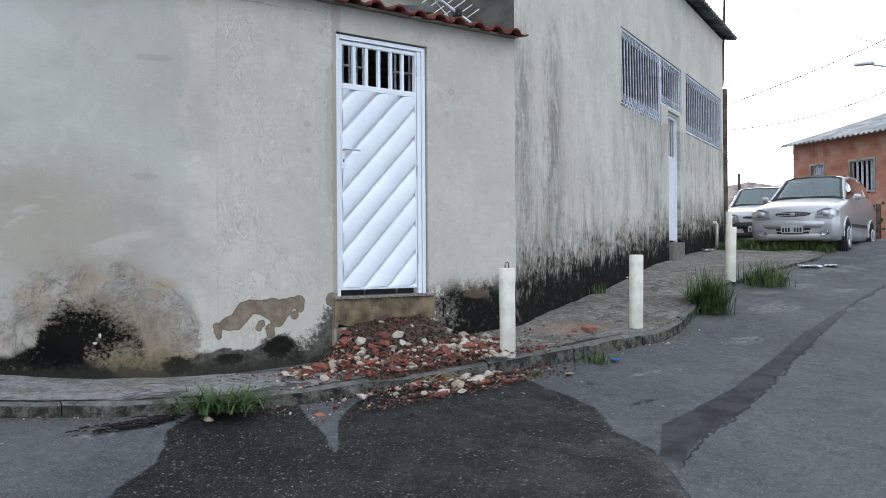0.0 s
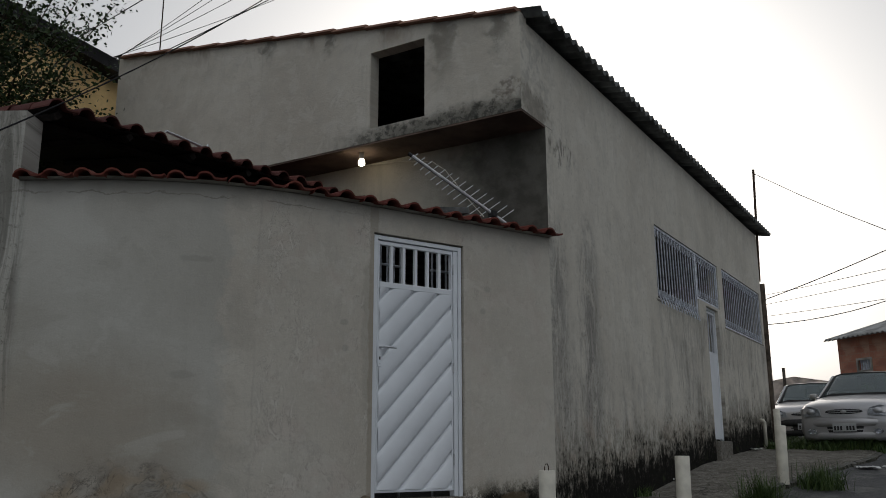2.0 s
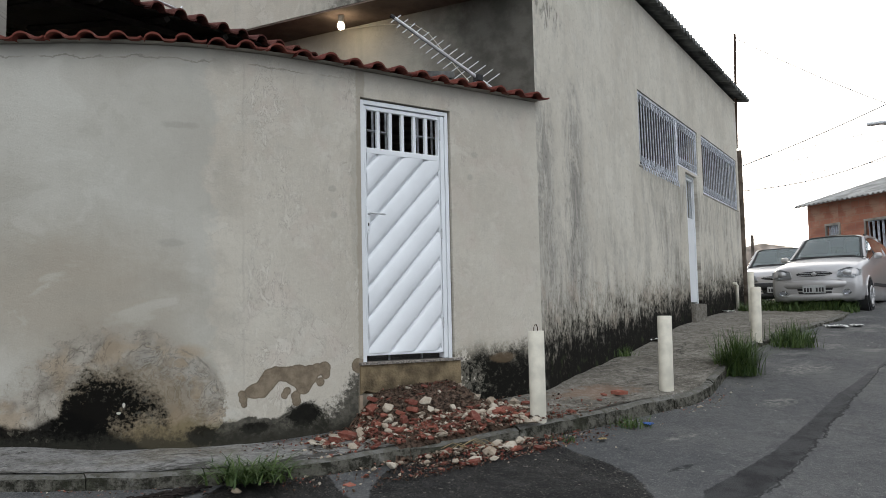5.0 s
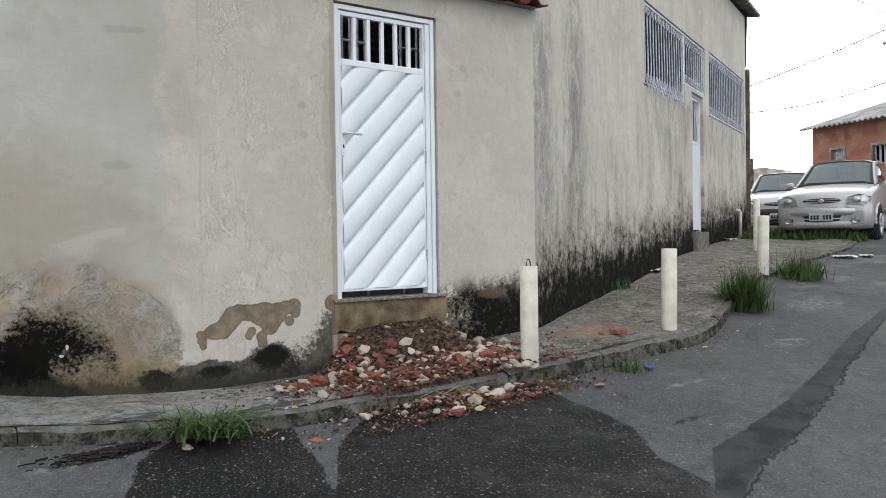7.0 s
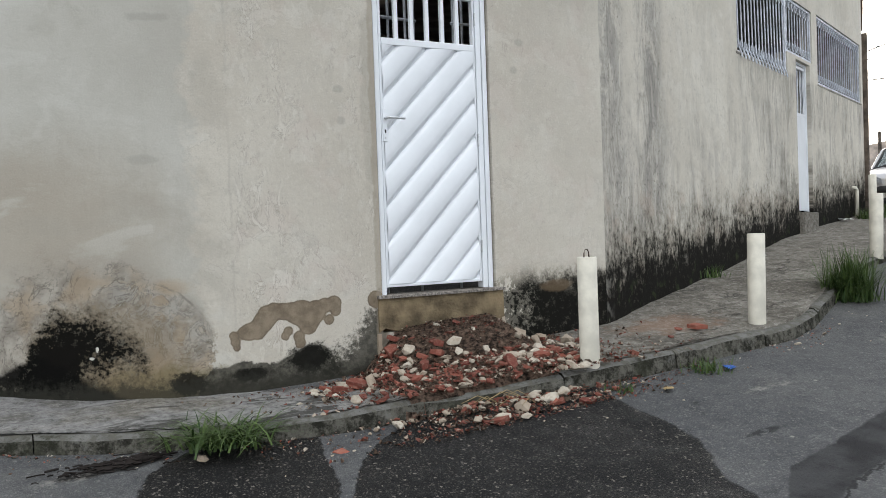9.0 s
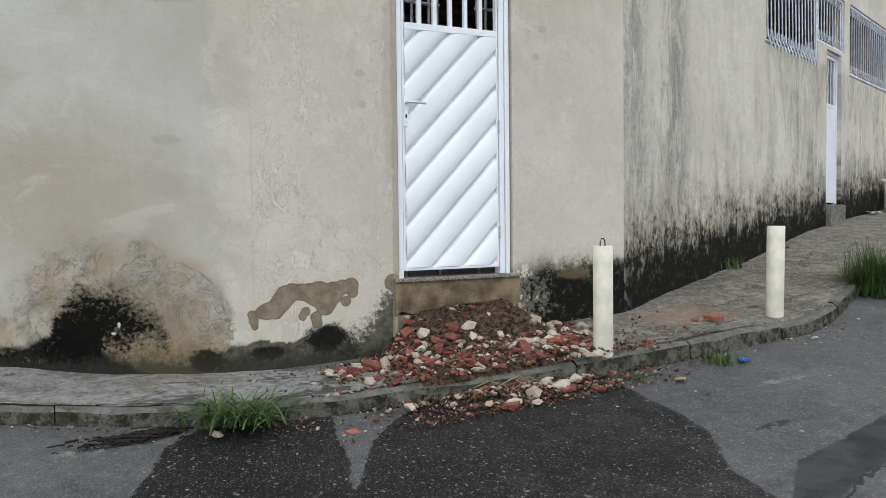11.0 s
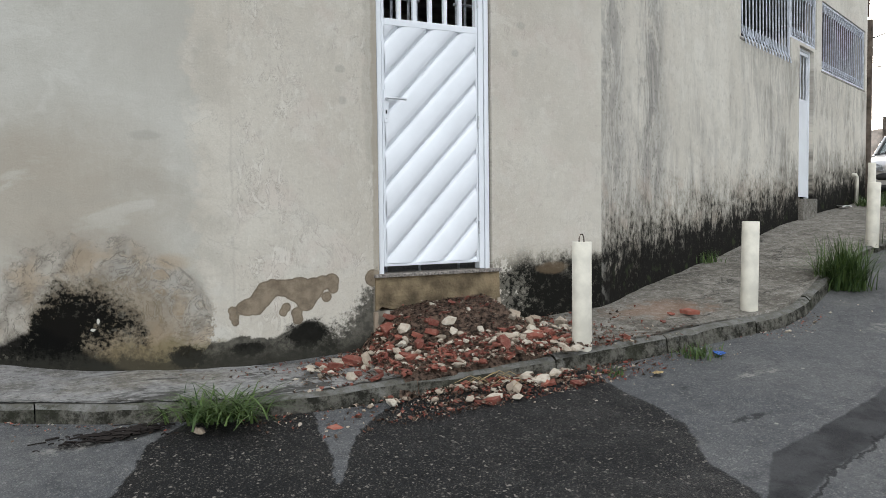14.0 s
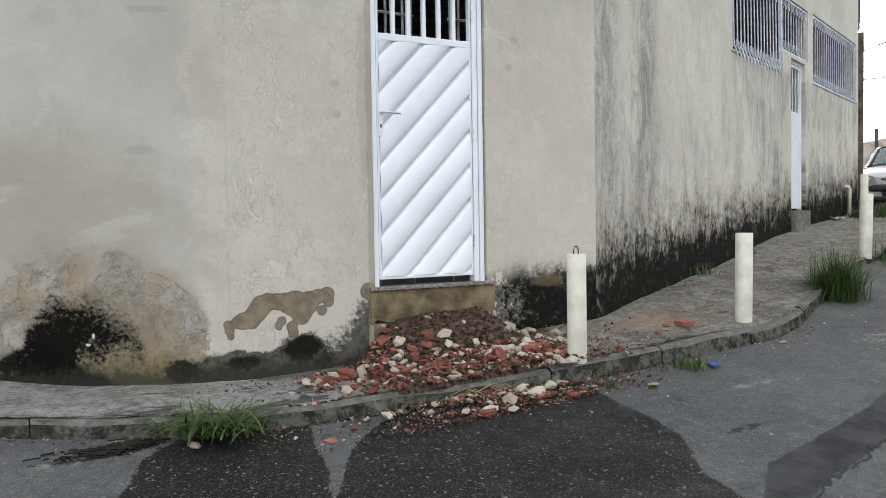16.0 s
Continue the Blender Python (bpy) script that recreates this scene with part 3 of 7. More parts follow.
def asphalt():
    """Old asphalt, a wet spill before the door and a tarred trench."""
    s = Shader("asphalt", 0.85, shine=0.16)
    v = s.where()
    p = s.xyz(v)
    x, y = p[0], p[1]
    big = s.noise(v, 0.8, 5, 0.6)
    mid = s.noise(v, 5, 5, 0.6)
    grain = s.voronoi(v, 150)
    stone = s.voronoi(v, 150, "F1", "Color")
    st = s.xyz(stone)[0]
    c = s.mix(s.step(big, 0.3, 0.7), (0.086, 0.089, 0.092), (0.14, 0.14, 0.137))
    c = s.mix(s.math("MULTIPLY", s.step(mid, 0.5, 0.75), 0.5), c, (0.045, 0.046, 0.048))
    patchy = s.noise(v, 11, 7, 0.78)
    c = s.over(c, s.step(patchy, 0.52, 0.62), (0.055, 0.056, 0.058), 0.5)
    c = s.over(c, s.step(patchy, 0.46, 0.37), (0.20, 0.20, 0.198), 0.4)
    c = s.mix(s.math("MULTIPLY", s.step(st, 0.70, 0.9), 0.5), c, (0.21, 0.205, 0.20))
    coarse = s.xyz(s.voronoi(v, 80, "F1", "Color"))[1]
    c = s.mix(s.math("MULTIPLY", s.step(coarse, 0.93, 0.98), 0.5), c, (0.26, 0.25, 0.235))
    c = s.mix(s.math("MULTIPLY", s.step(grain, 0.35, 0.75), 0.45), c, (0.045, 0.045, 0.046))
    dust = s.step(s.noise(v, 1.7, 6, 0.7), 0.60, 0.78)
    c = s.mix(s.math("MULTIPLY", dust, 0.5), c, (0.19, 0.18, 0.16))
    worn = s.math("MULTIPLY", s.step(s.noise(s.scaled(v, (0.8, 1.8, 1)), 1.5, 7, 0.72), 0.52, 0.66), s.step(x, 4.0, 6.0))
    c = s.mix(s.math("MULTIPLY", worn, 0.55), c, (0.25, 0.24, 0.225))
    wob = s.math("MULTIPLY", s.math("SUBTRACT", s.noise(v, 4.5, 7, 0.72), 0.5), 0.5)
    # dusty specks along the gutter
    speck = s.step(s.voronoi(v, 5.5), 0.09, 0.05)
    c = s.mix(s.math("MULTIPLY", speck, s.step(s.noise(v, 3.1, 2), 0.52, 0.6)), c, (0.28, 0.27, 0.24))
    # tarred trench that runs up the street, wider and darker at its lower end
    xw = s.math("ADD", x, s.math("MULTIPLY", wob, 0.5))
    yw = s.math("ADD", y, s.math("MULTIPLY", wob, 0.28))
    up_ = s.line(xw, ((0.50, -2.75), (0.966, -2.39), (1.4, -2.30), (2.07, -2.153), (3.07, -1.85), (4.35, -1.42), (6.2, -0.905), (8.5, -0.30)))
    lo_ = s.line(xw, ((0.42, -2.95), (0.79, -2.76), (1.13, -2.635), (1.6, -2.54), (2.13, -2.36), (3.1, -2.03), (4.0, -1.71), (4.7, -1.47), (6.04, -0.99), (8.5, -0.36)))
    gap_ = s.math("MINIMUM", s.math("SUBTRACT", up_, yw), s.math("SUBTRACT", yw, lo_))
    tar = s.math("MULTIPLY", s.step(gap_, -0.004, 0.02), s.step(x, 0.45, 0.62))
    fade_ = s.math("ADD", 0.45, s.math("MULTIPLY", s.step(x, 6.5, 2.0), 0.45))
    c = s.mix(s.math("MULTIPLY", tar, fade_), c, s.mix(s.step(mid, 0.35, 0.65), (0.018, 0.018, 0.019), (0.052, 0.052, 0.053)))
    crack_ = s.step(s.math("ABSOLUTE", s.math("SUBTRACT", s.math("ADD", yw, s.math("MULTIPLY", wob, 0.3)), lo_)), 0.016, 0.004)
    c = s.mix(s.math("MULTIPLY", crack_, s.math("MULTIPLY", s.step(x, 0.4, 0.6), 0.8)), c, (0.012, 0.012, 0.012))
    # dark muck where the gutter drains, pale dust beside it
    muck = s.math("ADD", s.blob(x, y, -1.82, -0.70, 0.28, 0.06), s.math("MULTIPLY", wob, 4.0))
    c = s.mix(s.math("MULTIPLY", s.step(muck, 1.1, 0.7), 0.9), c, (0.016, 0.015, 0.013))
    for cx, cy, rx, ry in ((-2.05, -0.72, 0.16, 0.06), (1.85, -1.55, 0.22, 0.05), (3.6, -1.3, 0.3, 0.12), (5.2, -0.6, 0.5, 0.2)):
        pale = s.math("ADD", s.blob(x, y, cx, cy, rx, ry), s.math("MULTIPLY", wob, 3.0))
        c = s.mix(s.math("MULTIPLY", s.math("MULTIPLY", s.step(pale, 1.2, 0.4), s.step(s.noise(v, 16, 6, 0.75), 0.45, 0.58)), 0.6), c, (0.33, 0.31, 0.28))
    for cx, cy, rx, ry in ((1.25, -2.02, 0.16, 0.035), (1.28, -1.52, 0.05, 0.03), (1.55, -1.50, 0.04, 0.025), (1.05, -1.10, 0.22, 0.03)):
        oil = s.math("ADD", s.blob(x, y, cx, cy, rx, ry), s.math("MULTIPLY", wob, 2.0))
        c = s.mix(s.math("MULTIPLY", s.math("MULTIPLY", s.step(oil, 1.2, 0.5), s.step(s.noise(v, 20, 6, 0.75), 0.42, 0.55)), 0.8), c, (0.022, 0.022, 0.023))
    # the wet spill: dark, smooth, with a dry tongue in it
    xe = s.math("ADD", x, s.math("ADD", s.math("MULTIPLY", wob, 0.20), s.math("MULTIPLY", s.math("SUBTRACT", s.noise(v, 22, 4, 0.7), 0.5), 0.05)))
    right_ = s.line(y, ((-4.6, -1.6), (-4.0, -0.8), (-3.6, -0.2), (-3.2, 0.217), (-3.0, 0.35), (-2.65, 0.60), (-2.3, 0.64), (-2.1, 0.77), (-1.9, 0.88), (-1.65, 0.92), (-1.34, 0.90), (-1.04, 0.94), (-0.9, 1.0)))
    left2 = s.line(y, ((-4.6, -1.6), (-4.0, -2.2), (-3.0, -2.7), (-2.0, -2.6), (-1.5, -2.17), (-1.3, -1.92), (-1.1, -1.80), (-0.87, -1.71), (-0.75, -1.55), (-0.6, -1.35)))
    wet = s.math("MINIMUM", s.math("SUBTRACT", right_, xe), s.math("SUBTRACT", xe, left2))
    tl = s.line(y, ((-1.68, -1.03), (-1.54, -0.99), (-1.37, -0.925), (-1.09, -0.885), (-0.8, -0.80)))
    tr = s.line(y, ((-1.68, -1.00), (-1.41, -0.85), (-1.19, -0.69), (-1.087, -0.578), (-0.99, -0.43), (-0.85, -0.25)))
    dry = s.math("MINIMUM", s.math("SUBTRACT", tr, xe), s.math("SUBTRACT", xe, tl))
    dry = s.math("MULTIPLY", s.step(dry, -0.008, 0.008), s.step(y, -1.69, -1.66))
    wet = s.math("MULTIPLY", s.step(wet, -0.012, 0.012), s.math("SUBTRACT", 1.0, dry))
    wet = s.math("MULTIPLY", wet, s.step(y, -4.55, -4.5))
    c = s.mix(s.math("MULTIPLY", wet, 0.94), c, s.mix(s.step(st, 0.84, 0.99), (0.005, 0.005, 0.005), (0.10, 0.09, 0.078)))
    c = s.mix(s.math("MULTIPLY", wet, s.math("MULTIPLY", s.step(coarse, 0.975, 0.99), 0.5)), c, (0.32, 0.29, 0.25))
    film = s.math("MULTIPLY", wet, s.step(s.noise(v, 2.2, 3), 0.35, 0.65))
    s.put("Base Color", c)
    s.put("Roughness", s.math("SUBTRACT", s.math("ADD", 0.78, s.math("MULTIPLY", mid, 0.14)), s.math("ADD", s.math("MULTIPLY", film, 0.30), s.math("MULTIPLY", wet, 0.16))))
    h = s.math("ADD", s.math("MULTIPLY", s.math("SUBTRACT", 1.0, grain), 0.5), s.math("MULTIPLY", mid, 1.2))
    h = s.math("MULTIPLY", h, s.math("SUBTRACT", 1.0, s.math("MULTIPLY", film, 0.55)))
    s.bump(h, 0.018, 0.85)
    return s.m


def concrete_walk():
    s = Shader("pavement_concrete", 0.9, shine=0.2)
    v = s.where()
    p = s.xyz(v)
    x, y = p[0], p[1]
    big, mid, fine = s.noise(v, 1.3, 6, 0.65), s.noise(v, 7, 6, 0.65), s.noise(v, 70, 3)
    c = s.mix(s.step(mid, 0.35, 0.65), (0.125, 0.113, 0.094), (0.225, 0.208, 0.178))
    pale = s.math("MULTIPLY", s.step(x, 0.2, -0.5), s.step(big, 0.36, 0.6))
    c = s.mix(s.math("MULTIPLY", pale, 0.75), c, (0.33, 0.335, 0.345))
    c = s.mix(s.math("MULTIPLY", s.step(big, 0.48, 0.62), 0.7), c, (0.085, 0.074, 0.058))
    peb = s.xyz(s.voronoi(v, 55, "F1", "Color"))[0]
    c = s.mix(s.math("MULTIPLY", s.step(peb, 0.75, 0.92), 0.25), c, (0.36, 0.35, 0.32))
    c = s.mix(s.math("MULTIPLY", s.step(peb, 0.25, 0.08), 0.3), c, (0.06, 0.057, 0.05))
    crust = s.noise(v, 16, 8, 0.85)
    c = s.mix(s.math("MULTIPLY", s.step(crust, 0.52, 0.62), 0.65), c, (0.048, 0.045, 0.037))
    c = s.mix(s.math("MULTIPLY", s.step(crust, 0.47, 0.38), 0.55), c, (0.40, 0.385, 0.35))
    runs = s.math("MULTIPLY", s.step(s.noise(s.scaled(v, (1.6, 5.5, 1)), 1.0, 6, 0.68, 0.8), 0.53, 0.58), s.math("MULTIPLY", s.step(x, -2.2, -1.4), s.step(x, 0.2, -0.2)))
    c = s.mix(s.math("MULTIPLY", runs, 0.8), c, (0.035, 0.033, 0.028))
    rust = s.math("ADD", s.blob(x, y, 2.2, -0.35, 0.5, 0.35), s.math("MULTIPLY", s.math("SUBTRACT", mid, 0.5), 2.5))
    c = s.mix(s.math("MULTIPLY", s.step(rust, 1.0, 0.3), 0.45), c, (0.27, 0.16, 0.105))
    c = s.mix(s.math("MULTIPLY", s.step(fine, 0.55, 0.8), 0.4), c, (0.1, 0.095, 0.085))
    crack = s.math("ABSOLUTE", s.math("SUBTRACT", s.noise(s.scaled(v, (1.0, 2.2, 1)), 0.9, 7, 0.6), 0.5))
    crack = s.math("MULTIPLY", s.step(crack, 0.012, 0.003), s.step(s.noise(v, 1.1, 2), 0.5, 0.58))
    c = s.mix(s.math("MULTIPLY", crack, 0.8), c, (0.05, 0.048, 0.04))
    s.put("Base Color", c)
    h = s.math("ADD", s.math("MULTIPLY", mid, 0.7), s.math("MULTIPLY", s.math("SUBTRACT", 1.0, crust), 0.5))
    s.bump(s.math("SUBTRACT", h, s.math("MULTIPLY", crack, 0.8)), 0.028, 0.8)
    return s.m


def kerb_concrete():
    """Kerb stones: worn pale edges over a face dark with moss and road dirt."""
    s = Shader("mossy_kerb_concrete", 0.95, shine=0.1)
    v = s.where()
    big, mid, fine = s.noise(v, 2.4, 6, 0.7), s.noise(v, 13, 7, 0.75), s.noise(v, 55, 4, 0.7)
    c = s.mix(s.step(mid, 0.40, 0.60), (0.028, 0.027, 0.021), (0.15, 0.143, 0.12))
    c = s.over(c, s.step(big, 0.50, 0.62), (0.04, 0.042, 0.028), 0.7)
    c = s.over(c, s.step(big, 0.44, 0.36), (0.25, 0.245, 0.225), 0.5)
    n = s.t.nodes.new("ShaderNodeNewGeometry")
    worn = s.math("MULTIPLY", s.step(s.xyz(n.outputs["Normal"])[2], 0.55, 0.9), s.step(mid, 0.58, 0.42))
    c = s.over(c, worn, (0.30, 0.295, 0.275), 0.6)
    c = s.over(c, s.step(fine, 0.55, 0.72), (0.03, 0.03, 0.025), 0.5)
    s.put("Base Color", c)
    s.bump(s.math("ADD", mid, s.math("MULTIPLY", fine, 0.4)), 0.035, 1.0)
    return s.m


def clay(name, a, b, dust):
    s = Shader(name, 0.85, shine=0.2)
    v = s.where()
    f = s.noise(v, 5, 7, 0.7)
    c = s.mix(s.random(), a, b)
    c = s.mix(s.math("MULTIPLY", s.step(f, 0.45, 0.7), 0.5), c, dust)
    s.put("Base Color", c)
    s.bump(s.noise(v, 70, 4), 0.006, 0.6)
    return s.m


def brickwork():
    """Far red block wall: courses and joints, too far off to pick apart."""
    s = Shader("red_block", 0.9)
    uv = s.where("UV")
    n = s.t.nodes.new("ShaderNodeTexBrick")
    s.set(n.inputs["Vector"], uv)
    n.inputs["Scale"].default_value = 1.0
    n.inputs["Brick Width"].default_value, n.inputs["Row Height"].default_value = 0.3, 0.2
    n.inputs["Mortar Size"].default_value = 0.012
    n.inputs["Color1"].default_value, n.inputs["Color2"].default_value = (0.37, 0.145, 0.09, 1), (0.43, 0.185, 0.12, 1)
    n.inputs["Mortar"].default_value = (0.36, 0.19, 0.13, 1)
    f = s.noise(uv, 0.9, 5, 0.65)
    c = s.mix(s.math("MULTIPLY", s.step(f, 0.48, 0.62), 0.6), n.outputs[0], (0.46, 0.32, 0.225))
    band = s.noise(s.scaled(uv, (0.5, 3.0, 1)), 1.0, 5, 0.6, 0.5)
    c = s.mix(s.math("MULTIPLY", s.step(band, 0.55, 0.66), 0.5), c, (0.22, 0.085, 0.06))
    s.put("Base Color", c)
    s.bump(n.outputs["Fac"], 0.01, -0.5)
    return s.m


def leaf_mat(name, a, b):
    s = Shader(name, 0.6, shine=0.25)
    c = s.mix(s.island(), a, b)
    s.put("Base Color", c)
    s.put("Subsurface Weight", 0.0)
    return s.m


def car_paint():
    s = Shader("silver_paint", 0.32, 0.55)
    v = s.where()
    f = s.noise(v, 3, 4)
    s.put("Base Color", s.mix(f, (0.42, 0.41, 0.415), (0.50, 0.49, 0.492)))
    low = s.step(s.math("ADD", s.xyz(v)[2], s.math("MULTIPLY", f, 0.25)), 0.62, 0.38)
    s.put("Roughness", s.math("ADD", 0.3, s.math("MULTIPLY", low, 0.35)))
    s.put("Coat Weight", 0.4)
    return s.m


def glass(name, colour=(0.9, 0.95, 0.95), clear=1.0):
    s = Shader(name, 0.04, 0.0, colour)
    s.put("Transmission Weight", clear)
    s.put("IOR", 1.55)
    return s.m


M = {
    "front": front_plaster(), "side": side_plaster(), "upper": upper_plaster(), "asphalt": asphalt(), "walk": concrete_walk(),
    "inner": plain("inner_plaster", (0.34, 0.32, 0.28), 0.95, 0, 0.2, 3, 0.01),
    "slab": plain("slab_underside", (0.17, 0.125, 0.10), 0.9, 0, 0.2, 2.5, 0.006),
    "white": plain("white_lacquered_aluminium", (0.80, 0.83, 0.86), 0.32, 0, 0.03, 3),
    "grille": plain("grey_white_enamel", (0.60, 0.63, 0.69), 0.5, 0, 0.15, 12),
    "sill": plain("wet_brown_concrete", (0.215, 0.165, 0.10), 0.8, 0, 0.3, 6, 0.02),
    "ledge": plain("grey_granite", (0.28, 0.25, 0.22), 0.6, 0, 0.35, 60, 0.004),
    "pvc": plain("cream_pvc", (0.64, 0.605, 0.51), 0.5, 0, 0.09, 7),
    "steel": plain("aluminium_tube", (0.62, 0.63, 0.64), 0.4, 0.85, 0.1, 20),
    "iron": plain("rusty_iron", (0.09, 0.06, 0.045), 0.8, 0.3, 0.3, 30, 0.004),
    # near-black: shade painted on the yard roof's underside; the wet twigs share it
    "shade_and_twig_wood": plain("dark_boards", (0.022, 0.018, 0.016), 0.95, 0, 0.2, 8, 0.004),
    "pale_sheet": plain("pale_roof_sheet", (0.36, 0.355, 0.34), 0.9, 0, 0.2, 2, 0.01),
    "kerb": kerb_concrete(),
    "tile": clay("clay_tile", (0.135, 0.035, 0.027), (0.20, 0.058, 0.042), (0.085, 0.05, 0.042)),
    "tile_old": clay("old_clay_tile", (0.085, 0.03, 0.027), (0.13, 0.045, 0.035), (0.05, 0.035, 0.03)),
    "cap": clay("dull_clay_tile", (0.24, 0.13, 0.095), (0.30, 0.17, 0.12), (0.16, 0.11, 0.09)),
    "brick": clay("broken_red_brick", (0.135, 0.040, 0.030), (0.31, 0.105, 0.072), (0.33, 0.205, 0.155)),
    "chunk": clay("broken_plaster", (0.33, 0.27, 0.205), (0.54, 0.49, 0.405), (0.25, 0.175, 0.125)),
    "soil": plain("rubble_soil", (0.20, 0.135, 0.098), 0.95, 0, 0.42, 34, 0.05),
    "sheet": plain("fibre_cement_sheet", (0.16, 0.165, 0.16), 0.9, 0, 0.3, 3, 0.01),
    "wood": plain("weathered_wood", (0.14, 0.115, 0.095), 0.9, 0, 0.3, 6, 0.01),
    "yellow": plain("yellow_paint", (0.80, 0.57, 0.27), 0.85, 0, 0.2, 1.2, 0.006),
    "dark_roof": plain("dark_roof_sheet", (0.035, 0.034, 0.036), 0.9, 0, 0.3, 2, 0.01),
    "grass": leaf_mat("grass_blade", (0.019, 0.043, 0.011), (0.10, 0.148, 0.044)),
    "leaf": leaf_mat("tree_leaf", (0.012, 0.026, 0.008), (0.045, 0.072, 0.022)),
    "bark": plain("bark", (0.07, 0.055, 0.04), 0.95, 0, 0.3, 20, 0.01),
    "block": brickwork(), "paint": car_paint(), "glass": glass("car_glass", (0.42, 0.56, 0.55), 0.86), "tint": glass("tinted_car_glass", (0.16, 0.19, 0.19)), "lens": glass("headlamp_glass", (0.9, 0.93, 1.0)),
    "rubber": plain("tyre_rubber", (0.022, 0.022, 0.023), 0.85, 0, 0.2, 20, 0.004),
    "black": plain("black_plastic", (0.02, 0.02, 0.021), 0.6, 0, 0.15, 20),
    "rim": plain("wheel_silver", (0.5, 0.5, 0.51), 0.4, 0.7, 0.1, 10),
    "plate": plain("plate_grey", (0.42, 0.43, 0.43), 0.5, 0, 0.06, 10),
    "seat": plain("seat_cloth", (0.06, 0.06, 0.065), 0.95, 0, 0.1, 20),
    "wire": plain("cable_black", (0.015, 0.015, 0.016), 0.7, 0, 0.1, 10),
    "blue": plain("blue_plastic", (0.03, 0.12, 0.42), 0.5, 0, 0.15, 20),
    "paper": plain("scrap_paper", (0.62, 0.62, 0.60), 0.8, 0, 0.12, 20),
    "far_tile": plain("pale_roof_tile", (0.62, 0.53, 0.46), 0.9, 0, 0.25, 2),
    "straw": plain("dry_stalk", (0.36, 0.27, 0.14), 0.9, 0, 0.2, 30),
}
glow = Shader("bulb_light", 0.4)
glow.put("Base Color", (1.0, 0.93, 0.8)), glow.put("Emission Color", (1.0, 0.85, 0.6)), glow.put("Emission Strength", BULB)
M["bulb"] = glow.m


# --- building helpers ---
def mesh(bm, name, material, smooth=False):
    me = bpy.data.meshes.new(name)
    bm.normal_update()
    bm.to_mesh(me)
    bm.free()
    for m in material if isinstance(material, (list, tuple)) else (material,):
        me.materials.append(m)
    if smooth:
        me.shade_smooth()
    return me


def part(name, bm, material, parent=None, label="", smooth=False, at=None):
    ob = new(name, mesh(bm, name, material, smooth))
    ob.parent = parent
    if at is not None:
        ob.matrix_basis = at
    return tagged(ob, label)


def thing(name, label, category, group="", at=None, kind=""):
    ob = new(name)
    ob.empty_display_size = 0.1
    if at is not None:
        ob.matrix_basis = at
    return tagged(ob, label, category, group, kind)


def box(bm, lo, hi, bevel=0.0, m=None):
    c = [(a + b) / 2 for a, b in zip(lo, hi)]
    d = [abs(b - a) for a, b in zip(lo, hi)]
    g = bmesh.ops.create_cube(bm, size=1, matrix=Matrix.Translation(c) @ Matrix.Diagonal((*d, 1)))
    vs = g["verts"]
    if bevel:
        es = list({e for w in vs for e in w.link_edges})
        r = bmesh.ops.bevel(bm, geom=es, offset=bevel, segments=2, affect="EDGES", profile=0.6)
        vs = list({w for f in r["faces"] for w in f.verts} | {w for w in vs if w.is_valid})
    if m is not None:
        bmesh.ops.transform(bm, matrix=m, verts=[w for w in vs if w.is_valid])
    return bm


def boxes(*items, bevel=0.0):
    bm = bmesh.new()
    for lo, hi in items:
        box(bm, lo, hi, bevel)
    return bm


def tube(points, r, sides=8, bm=None, caps=True, taper=None):
    """A round bar along points."""
    bm = bm or bmesh.new()
    pts = [Vector(p) for p in points]
    rings = []
    for i, p in enumerate(pts):
        d = (pts[min(i + 1, len(pts) - 1)] - pts[max(i - 1, 0)]).normalized()
        a = d.cross(Vector((0, 0, 1))) if abs(d.z) < 0.95 else d.cross(Vector((1, 0, 0)))
        a.normalize()
        b = d.cross(a)
        k = r if taper is None else r + (taper - r) * i / (len(pts) - 1)
        rings.append([bm.verts.new(p + k * (math.cos(2 * math.pi * j / sides) * a + math.sin(2 * math.pi * j / sides) * b)) for j in range(sides)])
    for q, w in zip(rings, rings[1:]):
        for j in range(sides):
            bm.faces.new((q[j], q[(j + 1) % sides], w[(j + 1) % sides], w[j]))
    if caps:
        bm.faces.new(rings[0][::-1])
        bm.faces.new(rings[-1])
    return bm


def smoothed(a, b, x):
    t = min(1, max(0, (x - a) / (b - a)))
    return t * t * (3 - 2 * t)


def lerp(table, x):
    """Straight lines through (x, value) pairs."""
    if x <= table[0][0]:
        return table[0][1]
    for (a, p), (b, q) in zip(table, table[1:]):
        if x <= b:
            return p + (q - p) * (x - a) / (b - a)
    return table[-1][1]


# --- plan: the gate's wall lies on y = 0, the house's long side runs along U ---
C0 = Vector((1.9, 0.0))
U = Vector((0.9163, 0.4005))
V = Vector((-0.4005, 0.9163))


def house(u, v, z=None):
    p = C0 + u * U + v * V
    return (p.x, p.y) if z is None else (p.x, p.y, z)


HOUSE = Matrix(((U.x, V.x, 0, C0.x), (U.y, V.y, 0, C0.y), (0, 0, 1, 0), (0, 0, 0, 1)))


def road_z(x, y):
    z = -0.4945 + 0.0544 * x + 0.1438 * y
    k = 0.12
    hi, lo = 0.62, -1.9
    z = hi - k * math.log1p(math.exp(max(-50, min(50, (hi - z) / k))))
    return lo + k * math.log1p(math.exp(max(-50, min(50, (z - lo) / k))))


